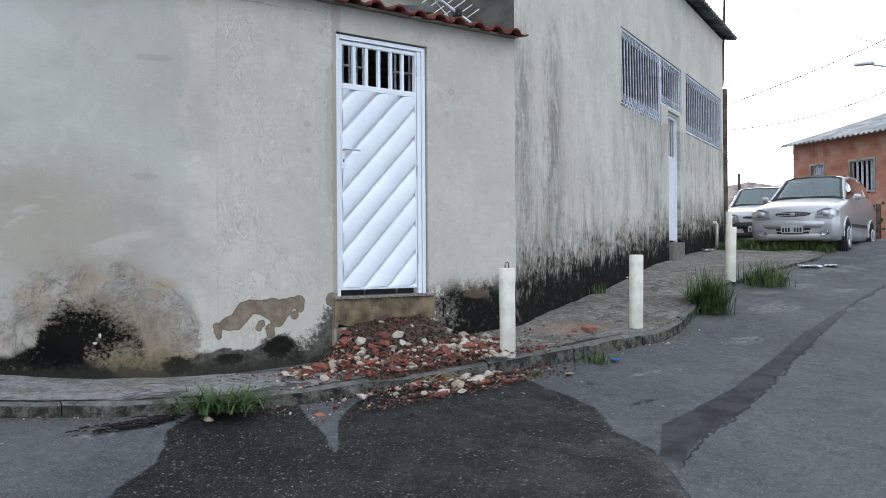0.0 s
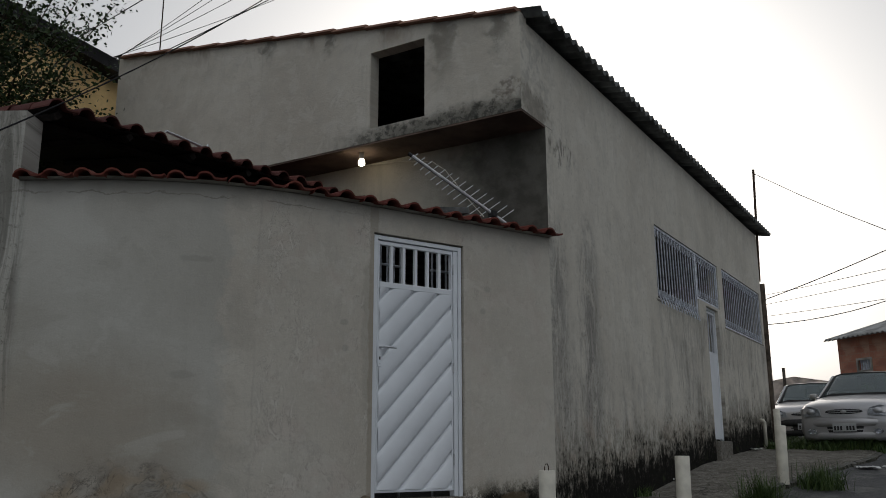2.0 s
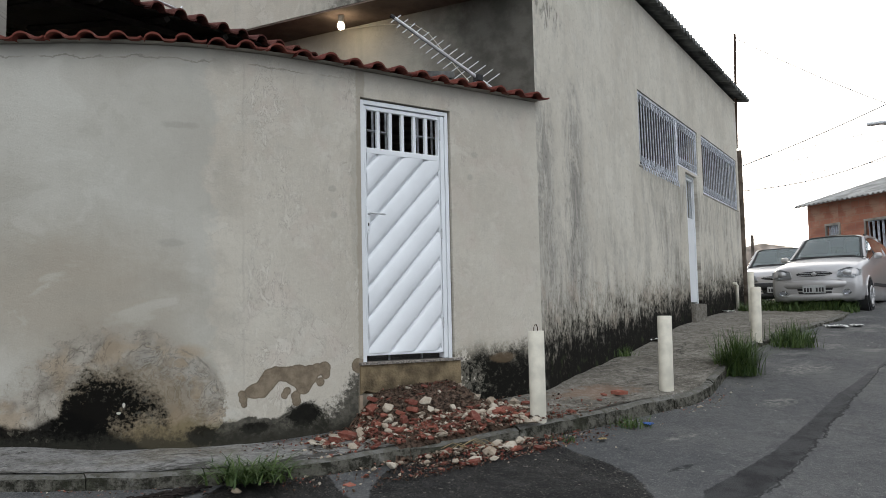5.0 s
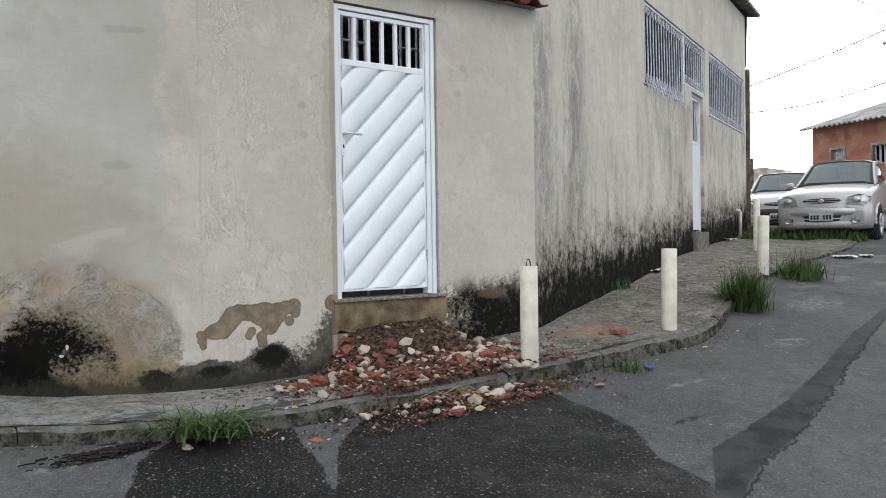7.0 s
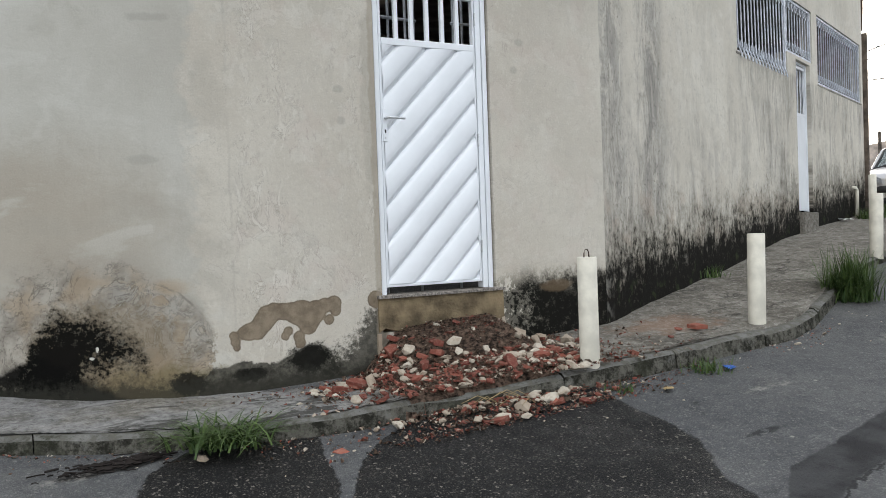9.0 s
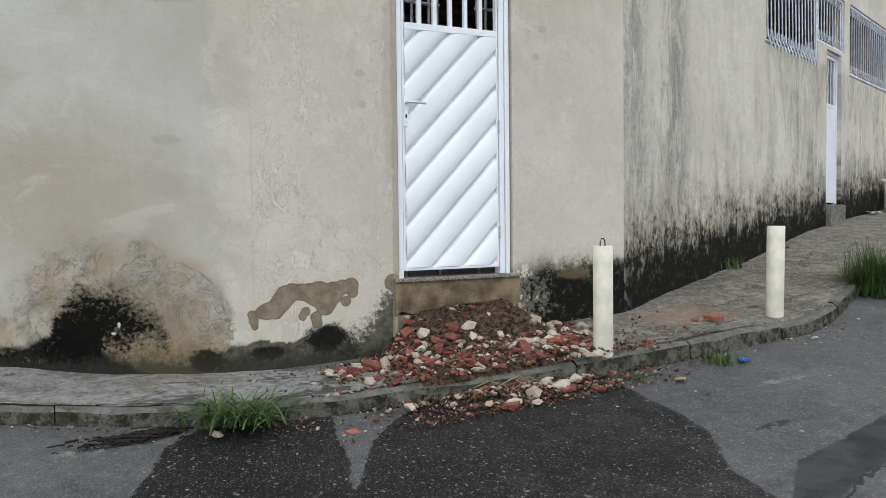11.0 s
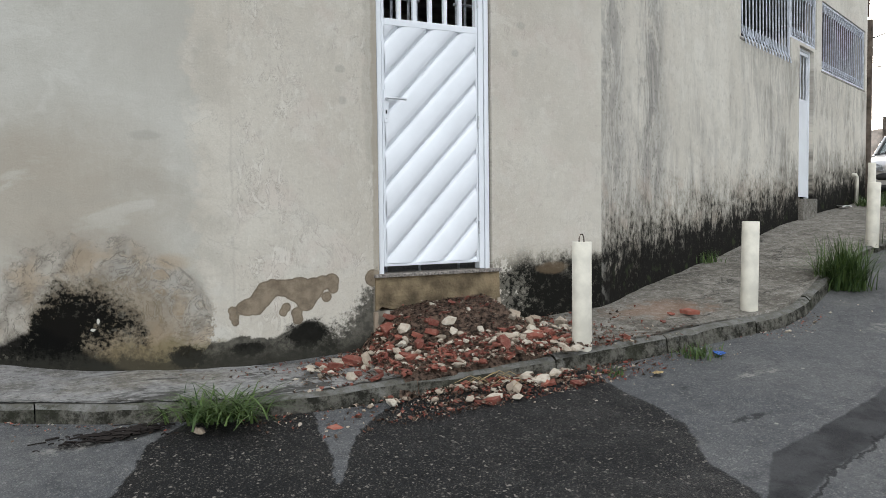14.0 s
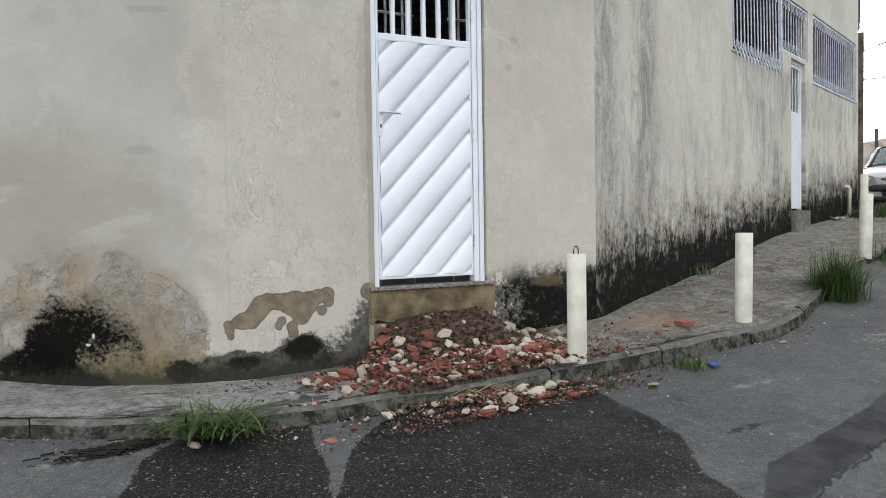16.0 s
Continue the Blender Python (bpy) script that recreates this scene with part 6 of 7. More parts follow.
# --- grilles and the second door in the long wall; built in the wall's own axes ---
def scroll_grille(u0, u1, z0, z1, n, label, splay=False):
    g = thing("window_grille", label, "grille", "painted steel window grilles", at=HOUSE)
    y = 0.03
    part("frame", boxes(((u0, y - 0.012, z0), (u0 + 0.03, y + 0.012, z1)), ((u1 - 0.03, y - 0.012, z0), (u1, y + 0.012, z1)),
                        ((u0 + 0.03, y - 0.012, z0), (u1 - 0.03, y + 0.012, z0 + (0.012 if splay else 0.03))), ((u0 + 0.03, y - 0.012, z1 - 0.03), (u1 - 0.03, y + 0.012, z1))), M["grille"], g)
    for i in range(n):
        x = u0 + 0.03 + (u1 - u0 - 0.06) * (i + 0.5) / n
        foot_ = [(x, y - 0.055, z0 - 0.07), (x, y - 0.045, z0 - 0.02), (x, y - 0.012, z0 + 0.07)] if splay else [(x, y, z0 + 0.03)]
        part("bar", tube([*foot_, (x, y, z1 - 0.03)], 0.0085 if splay else 0.0078, 6), M["grille"], g)
    d = (u1 - u0 - 0.06) / n
    for i in range(n):
        x = u0 + 0.03 + d * (i + 1)
        for zc in (z0 + 0.09, z1 - 0.09):
            pts = [(x - d / 2 + d * 0.40 * math.cos(a) * 0.8, y - 0.008, zc + 0.048 * math.sin(a)) for a in [2 * math.pi * k / 10 for k in range(11)]]
            part("scroll", tube(pts, 0.006, 5, caps=False), M["grille"], g)
    return g


scroll_grille(3.295, 5.215, 2.235, 3.195, 15, "grey-white steel window grille with splayed lower ends", True)
scroll_grille(5.225, 6.435, 2.505, 3.195, 9, "grey-white steel grille above the side door")
scroll_grille(6.725, 9.545, 2.265, 3.215, 21, "grey-white steel window grille with scrolled ends")
for nm, u0, u1, z0 in (("window_1", 3.25, 5.21, 2.225), ("window_2", 6.70, 9.57, 2.265)):
    st = new(nm, mesh(boxes(((u0, -0.006, z0 - 0.03), (u1, 0.025, z0 - 0.004)), bevel=0.006), nm, M["inner"]))
    st.matrix_basis = HOUSE
    tagged(st, "painted plaster sill under the grille", "window sill", kind="structure")

d2 = thing("side_door", "narrow white metal door with a barred top, on a step", "door", at=HOUSE)
part("frame", boxes(((5.60, 0.05, 0.49), (5.635, 0.11, 2.46)), ((6.265, 0.05, 0.49), (6.30, 0.11, 2.46)), ((5.635, 0.05, 2.425), (6.265, 0.11, 2.46)), bevel=0.004), M["white"], d2)
part("panel", boxes(((5.64, 0.065, 0.51), (6.26, 0.095, 1.75)), bevel=0.004), M["white"], d2)
part("top_rail", boxes(((5.64, 0.062, 1.75), (6.26, 0.097, 1.80)), ((5.64, 0.062, 2.38), (6.26, 0.097, 2.42)), bevel=0.004), M["white"], d2)
for i in range(5):
    x = 5.665 + 0.57 * i / 4
    part("bar", tube([(x, 0.08, 1.80), (x + 0.012, 0.08, 1.95), (x - 0.008, 0.08, 2.12), (x + 0.01, 0.08, 2.27), (x, 0.08, 2.38)], 0.009, 5), M["white"], d2)
st = new("door_step", mesh(boxes(((5.60, -0.07, 0.05), (6.30, 0.155, 0.485)), bevel=0.015), "door_step", M["walk"]))
st.matrix_basis = HOUSE
tagged(st, "rough concrete block step below the side door", "step", kind="structure")

# white waste pipe at the foot of the wall, near the corner
wp = new("waste_pipe", mesh(tube([house(8.72, 0.02, 0.86), house(8.72, -0.05, 0.86), house(8.70, -0.07, 0.82), house(8.68, -0.07, 0.36)], 0.03, 10), "waste_pipe", M["pvc"], True))
tagged(wp, "white plastic waste pipe coming out of the wall", "pipe")

# --- under the overhang: the bulb and the aerial ---
lamp = thing("ceiling_bulb", "lit bare light bulb in a white socket", "light bulb", at=pose(0.79, 1.66, 3.441))
part("socket", tube([(0, 0, 0), (0, 0, -0.02), (0, 0, -0.021), (0, 0, -0.075)], 0.028, 12), M["pvc"], lamp)
bm = bmesh.new()
bmesh.ops.create_uvsphere(bm, u_segments=16, v_segments=12, radius=0.037)
for w in bm.verts:
    w.co.z = w.co.z * (1.35 if w.co.z > 0 else 1.0) - 0.115
part("bulb", bm, M["bulb"], lamp, "glowing warm white bulb", smooth=True)

aerial = thing("television_aerial", "aluminium television aerial with many rods, leaning on the yard roof", "aerial")
p0, p1 = Vector((1.64, 0.32, 2.50)), Vector((0.83, 0.75, 3.155))
ax = (p1 - p0).normalized()
part("boom", tube([p0, p1], 0.018, 8), M["steel"], aerial)
side_ = (ax.cross(Vector((0.55, 0.80, 0.25))).normalized() + ax * 0.35).normalized()
for i in range(15):
    f = 0.06 + 0.92 * i / 14
    c = p0.lerp(p1, f)
    L = 0.17 - 0.115 * f
    part("rod", tube([c - side_ * L, c + side_ * L], 0.0055, 5), M["steel"], aerial)
part("end_cap", tube([p1 - ax * 0.01, p1 + ax * 0.035], 0.02, 8), M["black"], aerial)
part("clamp", boxes(((1.50, 0.34, 2.56), (1.56, 0.42, 2.62)), bevel=0.006), M["black"], aerial)
part("mast", tube([(1.52, 0.40, 2.44), (1.54, 0.39, 2.60)], 0.014, 6), M["steel"], aerial)
part("feed_cable", tube([(1.45, 0.42, 2.56), (1.40, 0.55, 2.72), (1.34, 0.72, 2.95), (1.30, 0.85, 3.12), (1.28, 1.05, 3.26), (1.18, 1.45, 3.36), (0.96, 2.0, 3.42)], 0.005, 5), M["pvc"], aerial, "white coaxial cable")
gut = new("metal_gutter_piece", mesh(boxes(((0, 0, 0), (0.42, 0.12, 0.012)), ((0, 0, 0.012), (0.42, 0.012, 0.06)), ((0, 0.108, 0.012), (0.42, 0.12, 0.06)), bevel=0.003), "metal_gutter_piece", M["sheet"]))
gut.matrix_basis = pose(0.80, 0.30, 2.47, 0, -9, 4)
tagged(gut, "grey metal channel lying on the wall's tiles", "channel")
fork = new("roof_bracket", mesh(tube([(-1.42, 1.16, 3.05), (-1.0, 1.34, 3.03), (-0.98, 1.34, 3.07)], 0.012, 6), "roof_bracket", M["steel"]))
tagged(fork, "thin metal bracket on the yard roof's edge", "bracket")


# --- cars ---
def car(name, label, at, shade, dark_front=False):
    """A small hatchback estate; its nose is at x = 0 and its length runs along x."""
    t = thing(name, label, "car", "parked cars", at=at)
    st = ((0.0, 0.70, 0.25, 0.60, 0.69, 0), (0.05, 0.765, 0.21, 0.68, 0.775, 0), (0.20, 0.797, 0.19, 0.74, 0.84, 0), (0.55, 0.803, 0.19, 0.79, 0.905, 0), (0.90, 0.805, 0.19, 0.84, 0.965, 0),
          (1.06, 0.805, 0.19, 0.88, 0.995, 0.02), (1.36, 0.805, 0.19, 0.90, 1.21, 0.55), (1.68, 0.805, 0.19, 0.92, 1.415, 0.96), (2.1, 0.805, 0.19, 0.93, 1.465, 1.0),
          (2.9, 0.80, 0.19, 0.94, 1.48, 1.0), (3.55, 0.79, 0.22, 0.95, 1.45, 1.0), (3.85, 0.77, 0.25, 0.95, 1.22, 0.6), (4.02, 0.72, 0.30, 0.80, 0.95, 0.0))

    def section(k):
        x, w, zb, zs, zt, cab = k
        roofw = w * (0.86 - 0.17 * cab)
        return [(x, w * 0.62, zb), (x, w * 0.95, zb + 0.03), (x, w, zb + 0.14), (x, w * 1.005, (zb + zs) / 2 + 0.04), (x, w * 0.975, zs),
                (x, w * 0.94 - 0.02 * cab, zs + 0.25 * (zt - zs)), (x, (w * 0.94 + roofw) / 2 if cab else w * 0.90, zs + (0.62 + 0.08 * cab) * (zt - zs)), (x, roofw, zt - 0.035 - 0.02 * cab), (x, roofw * 0.72, zt - 0.008), (x, 0, zt + 0.006)]

    secs = [section(k) for k in st]

    def skin(lo, hi, a, b, off, sgn, bm):
        rows_ = []
        for i in range(lo, hi + 1):
            row_ = []
            for j in range(a, b + 1):
                p_ = Vector(secs[i][j])
                row_.append(p_)
            rows_.append(row_)
        vs_ = [[bm.verts.new((p_.x, p_.y * sgn, p_.z)) for p_ in r_] for r_ in rows_]
        for p_, q_ in zip(vs_, vs_[1:]):
            for j in range(len(p_) - 1):
                bm.faces.new((p_[j], p_[j + 1], q_[j + 1], q_[j]))
        return vs_

    bm = bmesh.new()
    for sgn in (1, -1):
        for i in range(len(secs) - 1):
            for j in range(9):
                glassy = (5 <= j <= 6 and 6 <= i <= 9) or (5 <= i <= 6 and j >= 6) or (i == 5 and j == 5) or (10 <= i <= 10 and j >= 6)
                if glassy:
                    continue
                quad = [secs[i][j], secs[i][j + 1], secs[i + 1][j + 1], secs[i + 1][j]]
                bm.faces.new([bm.verts.new((p_[0], p_[1] * sgn, p_[2])) for p_ in quad])
        front_ = [bm.verts.new((p_[0], p_[1] * sgn, p_[2])) for p_ in secs[0]]
        bm.faces.new(front_ + [bm.verts.new((0, 0, 0.28))])
        rear_ = [bm.verts.new((p_[0], p_[1] * sgn, p_[2])) for p_ in secs[-1]]
        bm.faces.new(rear_ + [bm.verts.new((4.02, 0, 0.30))])
    bmesh.ops.remove_doubles(bm, verts=bm.verts, dist=0.002)
    bmesh.ops.recalc_face_normals(bm, faces=bm.faces)
    body = part("body", bm, shade, t, smooth=True)
    bm = bmesh.new()
    for sgn in (1, -1):
        for i in (5, 6):
            for j in range(6, 9):
                bm.faces.new([bm.verts.new((p_[0], p_[1] * sgn, p_[2])) for p_ in (secs[i][j], secs[i][j + 1], secs[i + 1][j + 1], secs[i + 1][j])])
    bmesh.ops.remove_doubles(bm, verts=bm.verts, dist=0.002)
    bmesh.ops.recalc_face_normals(bm, faces=bm.faces)
    ws = part("windscreen", bm, M["glass"], t, smooth=True)
    ws.visible_shadow = False
    for sgn in (1, -1):
        for lo, hi in ((5, 7), (7, 9), (9, 10)):
            bm = bmesh.new()
            for i in range(lo, hi):
                for j in ((5,) if i == 5 else (5, 6)):
                    bm.faces.new([bm.verts.new((p_[0], p_[1] * sgn, p_[2])) for p_ in (secs[i][j], secs[i][j + 1], secs[i + 1][j + 1], secs[i + 1][j])])
            bmesh.ops.remove_doubles(bm, verts=bm.verts, dist=0.002)
            w_ = part("side_window", bm, M["tint"], t, smooth=True)
            w_.visible_shadow = False
        for lo in (9,):
            a_, b_ = Vector(secs[lo][5]), Vector(secs[lo][7])
            part("pillar", tube([(a_.x, a_.y * sgn, a_.z), (b_.x, b_.y * sgn, b_.z)], 0.03, 5), shade, t)
    for sgn in (1, -1):
        rail = [Vector(secs[i][7]) for i in (4, 5, 6, 7, 8)]
        part("windscreen_pillar", tube([(p_.x, p_.y * sgn, p_.z - 0.012) for p_ in rail], 0.036, 6), shade, t)
        part("windscreen_trim", tube([(p_.x - 0.02, (p_.y - 0.045) * sgn, p_.z + 0.012) for p_ in rail[1:4]], 0.018, 5), M["black"], t)
        part("roof_gutter", tube([(secs[i][7][0], secs[i][7][1] * sgn, secs[i][7][2]) for i in (7, 8, 9, 10, 11)], 0.028, 6), shade, t)
        a_, b_ = Vector(secs[7][5]), Vector(secs[7][7])
        part("pillar", tube([(a_.x, a_.y * sgn, a_.z), (b_.x, b_.y * sgn, b_.z)], 0.026, 5), M["black"], t)
    # dark rubber round the windscreen
    edge = [Vector(secs[5][j]) for j in (6, 7, 8, 9)]
    line = [Vector((p_.x, -p_.y, p_.z + 0.004)) for p_ in edge] + [Vector((p_.x, p_.y, p_.z + 0.004)) for p_ in edge[-2::-1]]
    part("scuttle", tube(line, 0.022, 6), M["black"], t)
    for y in (-0.28, 0.28):
        part("wiper", tube([(1.09, y - 0.24, 1.018), (1.10, y + 0.22, 1.022)], 0.012, 5), M["black"], t)
    top_ = [Vector(secs[7][j]) for j in (7, 8, 9)]
    line = [Vector((p_.x, -p_.y, p_.z + 0.003)) for p_ in top_] + [Vector((p_.x, p_.y, p_.z + 0.003)) for p_ in top_[-2::-1]]
    part("windscreen_seal", tube(line, 0.014, 5), M["black"], t)
    # seats and dashboard behind the glass
    part("dashboard", boxes(((1.15, -0.66, 0.72), (1.55, 0.66, 0.93)), bevel=0.05), M["seat"], t)
    for y in (-0.36, 0.36):
        seat = part("seat", boxes(((2.1, y - 0.24, 0.45), (2.35, y + 0.24, 1.08)), bevel=0.06), M["seat"], t)
        part("headrest", boxes(((2.16, y - 0.13, 1.10), (2.26, y + 0.13, 1.26)), bevel=0.04), M["seat"], seat)
    part("rear_seat", boxes(((3.0, -0.62, 0.45), (3.2, 0.62, 1.05)), bevel=0.06), M["seat"], t)
    part("mirror_inside", boxes(((1.72, -0.11, 1.26), (1.75, 0.11, 1.32)), bevel=0.012), M["black"], t)
    # nose
    for sgn in (1, -1):
        bm = bmesh.new()
        pts = [(0.012, 0.40, 0.615), (0.03, 0.68, 0.585), (0.13, 0.775, 0.63), (0.17, 0.785, 0.715), (0.085, 0.60, 0.765), (0.035, 0.43, 0.715)]
        f0 = [bm.verts.new((x - 0.062, y * sgn, z)) for x, y, z in pts]
        f1 = [bm.verts.new((x + 0.05, y * sgn * 0.99, z)) for x, y, z in pts]
        for i in range(6):
            bm.faces.new((f0[i], f0[(i + 1) % 6], f1[(i + 1) % 6], f1[i]))
        bm.faces.new(f0), bm.faces.new(f1[::-1])
        bmesh.ops.recalc_face_normals(bm, faces=bm.faces)
        surround = bmesh.new()
        g0 = [surround.verts.new((x - 0.05, (0.595 + (y - 0.595) * 1.03) * sgn, 0.675 + (z - 0.675) * 1.05)) for x, y, z in pts]
        g1 = [surround.verts.new((x + 0.05, (0.595 + (y - 0.595) * 1.02) * sgn, 0.675 + (z - 0.675) * 1.05)) for x, y, z in pts]
        for i in range(6):
            surround.faces.new((g0[i], g0[(i + 1) % 6], g1[(i + 1) % 6], g1[i]))
        surround.faces.new(g0)
        bmesh.ops.recalc_face_normals(surround, faces=surround.faces)
        part("headlight_surround", surround, M["plate"], t)
        hl = part("headlight", bm, M["lens"], t, "clear glass headlight")
        bm = bmesh.new()
        bmesh.ops.create_uvsphere(bm, u_segments=12, v_segments=8, radius=0.062, matrix=Matrix.Translation((-0.005, 0.57 * sgn, 0.672)) @ Matrix.Diagonal((0.7, 1.3, 0.85, 1)))
        part("reflector", bm, M["rim"], hl, smooth=True)
        bm = bmesh.new()
        bmesh.ops.create_uvsphere(bm, u_segments=12, v_segments=8, radius=0.05, matrix=Matrix.Translation((-0.03, 0.56 * sgn, 0.35)) @ Matrix.Diagonal((0.5, 1.6, 0.9, 1)))
        part("fog_light", bm, M["lens"], t, smooth=True)
        part("mirror", boxes(((1.30, min(0.80 * sgn, 0.95 * sgn), 0.95), (1.40, max(0.80 * sgn, 0.95 * sgn), 1.055)), bevel=0.042), shade if not dark_front else M["black"], t)
    bm = bmesh.new()
    g_ = bmesh.ops.create_uvsphere(bm, u_segments=20, v_segments=10, radius=1, matrix=Matrix.Translation((0.012, 0, 0.668)) @ Matrix.Diagonal((0.030, 0.36, 0.045, 1)))
    gr = part("grille", bm, M["black"], t, smooth=True)
    bm = bmesh.new()
    bmesh.ops.create_uvsphere(bm, u_segments=12, v_segments=8, radius=1, matrix=Matrix.Translation((-0.018, 0, 0.668)) @ Matrix.Diagonal((0.010, 0.05, 0.03, 1)))
    part("badge", bm, M["rim"], gr, smooth=True)
    for z in (0.652, 0.684):
        part("grille_bar", boxes(((-0.022, -0.27, z - 0.004), (-0.008, 0.27, z + 0.004))), M["plate"], gr)
    def bowed(half, prof, back=0.14, n=14):
        """A bar that follows the nose's curve; prof gives its section as (out, z)."""
        bm = bmesh.new()
        rings = []
        for i in range(n + 1):
            f = -1 + 2 * i / n
            y, x = half * f, back * abs(f) ** 2.6
            k = 1 - 0.25 * abs(f) ** 6
            rings.append([bm.verts.new((x - o * k, y, z)) for o, z in prof])
        m_ = len(prof)
        for p, q in zip(rings, rings[1:]):
            for j in range(m_):
                bm.faces.new((p[j], p[(j + 1) % m_], q[(j + 1) % m_], q[j]))
        bm.faces.new(rings[0][::-1]), bm.faces.new(rings[-1])
        bmesh.ops.recalc_face_normals(bm, faces=bm.faces)
        return bm

    own = shade if not dark_front else M["black"]
    part("bumper", bowed(0.775, ((-0.06, 0.57), (0.03, 0.565), (0.058, 0.53), (0.062, 0.47), (0.045, 0.43), (-0.06, 0.42))), own, t, smooth=True)
    part("lower_intake", bowed(0.66, ((-0.05, 0.43), (0.022, 0.43), (0.016, 0.33), (-0.05, 0.33))), M["black"], t)
    part("intake_bar", bowed(0.60, ((0.0, 0.388), (0.034, 0.386), (0.034, 0.370), (0.0, 0.368))), own, t)
    part("bumper_lip", bowed(0.755, ((-0.06, 0.335), (0.035, 0.333), (0.05, 0.30), (0.04, 0.25), (0.0, 0.215), (-0.06, 0.215))), own, t, smooth=True)
    pl = part("number_plate", boxes(((-0.068, -0.20, 0.345), (-0.052, 0.20, 0.475)), bevel=0.004), M["plate"], t, "grey number plate")
    for i in range(7):
        if i != 3:
            y = -0.155 + 0.052 * i
            part("plate_mark", boxes(((-0.073, y - 0.017, 0.365), (-0.0685, y + 0.017, 0.436))), M["black"], pl)
    # wheels
    for x in (0.72, 3.18):
        for sgn in (1, -1):
            # black disc on the uncut body, painted in for the dark arch gap
            part("wheel_well", tube([(x, sgn * 0.60, 0.285), (x, sgn * 0.816, 0.285)], 0.325, 28), M["black"], t)
            wh = part("wheel", tube([(x, sgn * 0.64, 0.275), (x, sgn * 0.822, 0.275), (x, sgn * 0.834, 0.275)], 0.275, 28), M["rubber"], t)
            bm = tube([(x, sgn * 0.80, 0.275), (x, sgn * 0.838, 0.275)], 0.178, 20)
            part("rim", bm, M["seat"], wh, "dark wheel disc")
            for k in range(6):
                a = math.pi * k / 3
                part("spoke", tube([(x, sgn * 0.845, 0.275), (x + 0.165 * math.cos(a), sgn * 0.842, 0.275 + 0.165 * math.sin(a))], 0.026, 5), M["rim"], wh)
            ring_ = [(x + 0.172 * math.cos(a), sgn * 0.840, 0.275 + 0.172 * math.sin(a)) for a in [2 * math.pi * k / 20 for k in range(21)]]
            part("rim_edge", tube(ring_, 0.014, 5, caps=False), M["rim"], wh)
            arch = [(x + 0.335 * math.cos(a), sgn * 0.812, 0.285 + 0.335 * math.sin(a)) for a in [math.pi * k / 12 for k in range(13)]]
            part("wheel_arch", tube(arch, 0.020, 5), shade, t)
    part("roof_rail", tube([(2.0, -0.52, 1.44), (3.5, -0.52, 1.44)], 0.014, 6), M["black"], t)
    part("sill_strip", boxes(((1.15, -0.815, 0.46), (2.75, -0.80, 0.52)), ((1.15, 0.80, 0.46), (2.75, 0.815, 0.52)), bevel=0.005), M["black"], t)
    return t


def on_street(u, v, turn=0.0, z=None):
    x, y = house(u, v)
    base = z if z is not None else road_z(x, y)
    return Matrix.Translation((x, y, base)) @ Matrix.Rotation(math.atan2(U.y, U.x) + radians(turn), 4, "Z")


car("hatchback", "silver hatchback parked nose first on the grass verge", on_street(8.55, -1.37, -6, 0.30) @ Matrix.Diagonal((1, 0.91, 1, 1)), M["paint"])
car("estate_car", "dusty silver car with a black bumper behind the hatchback", on_street(12.7, -0.15, 4, 0.42), M["paint"], True)

# --- the end of the house: timber post, mast and wires ---
tp = new("timber_post", mesh(boxes(((-0.04, -0.04, -0.4), (0.04, 0.04, 3.05)), bevel=0.010), "timber_post", M["wood"]))
tp.matrix_basis = pose(*house(9.98, 0.02, 0.45), 0, 1.0, 23)
tagged(tp, "tall weathered timber post at the house's corner", "post")
ms = new("wire_mast", mesh(tube([house(9.80, 0.02, 3.5), house(9.83, -0.04, 5.76)], 0.024, 8), "wire_mast", M["iron"]))
tagged(ms, "thin dark steel mast holding a wire above the eave", "mast")


def cable(a, b, sag, r=0.008, label="thin black overhead cable across the street", n=14):
    a, b = Vector(a), Vector(b)
    pts = [a.lerp(b, i / n) - Vector((0, 0, sag * 4 * (i / n) * (1 - i / n))) for i in range(n + 1)]
    c = new("overhead_cable", mesh(tube(pts, r, 5), "overhead_cable", M["wire"]))
    tagged(c, label, "cable", "overhead cables")


cable(house(9.83, -0.04, 5.68), (21.0, -3.0, 2.9), 0.9, 0.007, "thin cable running from the mast across the street")
cable(house(10.05, 0.12, 3.15), (19.5, 2.0, 6.8), 0.15, 0.010, "black cable running from the timber post across the street")
cable(house(10.05, 0.12, 2.7), (19.5, 2.5, 5.6), 0.5, 0.009, "black cable running from the timber post across the street")
cable((16.6, 8.2, 4.35), (20.0, 2.0, 5.5), 0.05, 0.007)
cable((16.6, 8.2, 4.1), (20.0, 2.0, 5.2), 0.05, 0.007)
cable((16.6, 8.2, 3.8), (20.0, 2.0, 4.5), 0.05, 0.007)
# bundle over the yellow house
cable((-2.6, 7.9, 4.55), (1.6, 5.2, 7.35), 0.05, 0.008, "black cable over the yellow house")
cable((-2.7, 7.4, 5.0), (-0.2, 6.0, 7.1), 0.03, 0.008, "black cable over the yellow house")
for k, (dx, dz) in enumerate(((0, 0), (0.12, 0.05), (0.25, 0.0), (0.5, -0.05))):
    cable((-0.75, 6.6, 5.95 + 0.03 * k), (0.7 + dx * 1.6, 5.8, 7.4 + dz), 0.03, 0.005, "thin cables running over the upper wall")
cable((-3.52, -0.60, 1.73), (0.41, 2.36, 5.79), 0.14, 0.006, "black cable crossing before the yard wall's end")
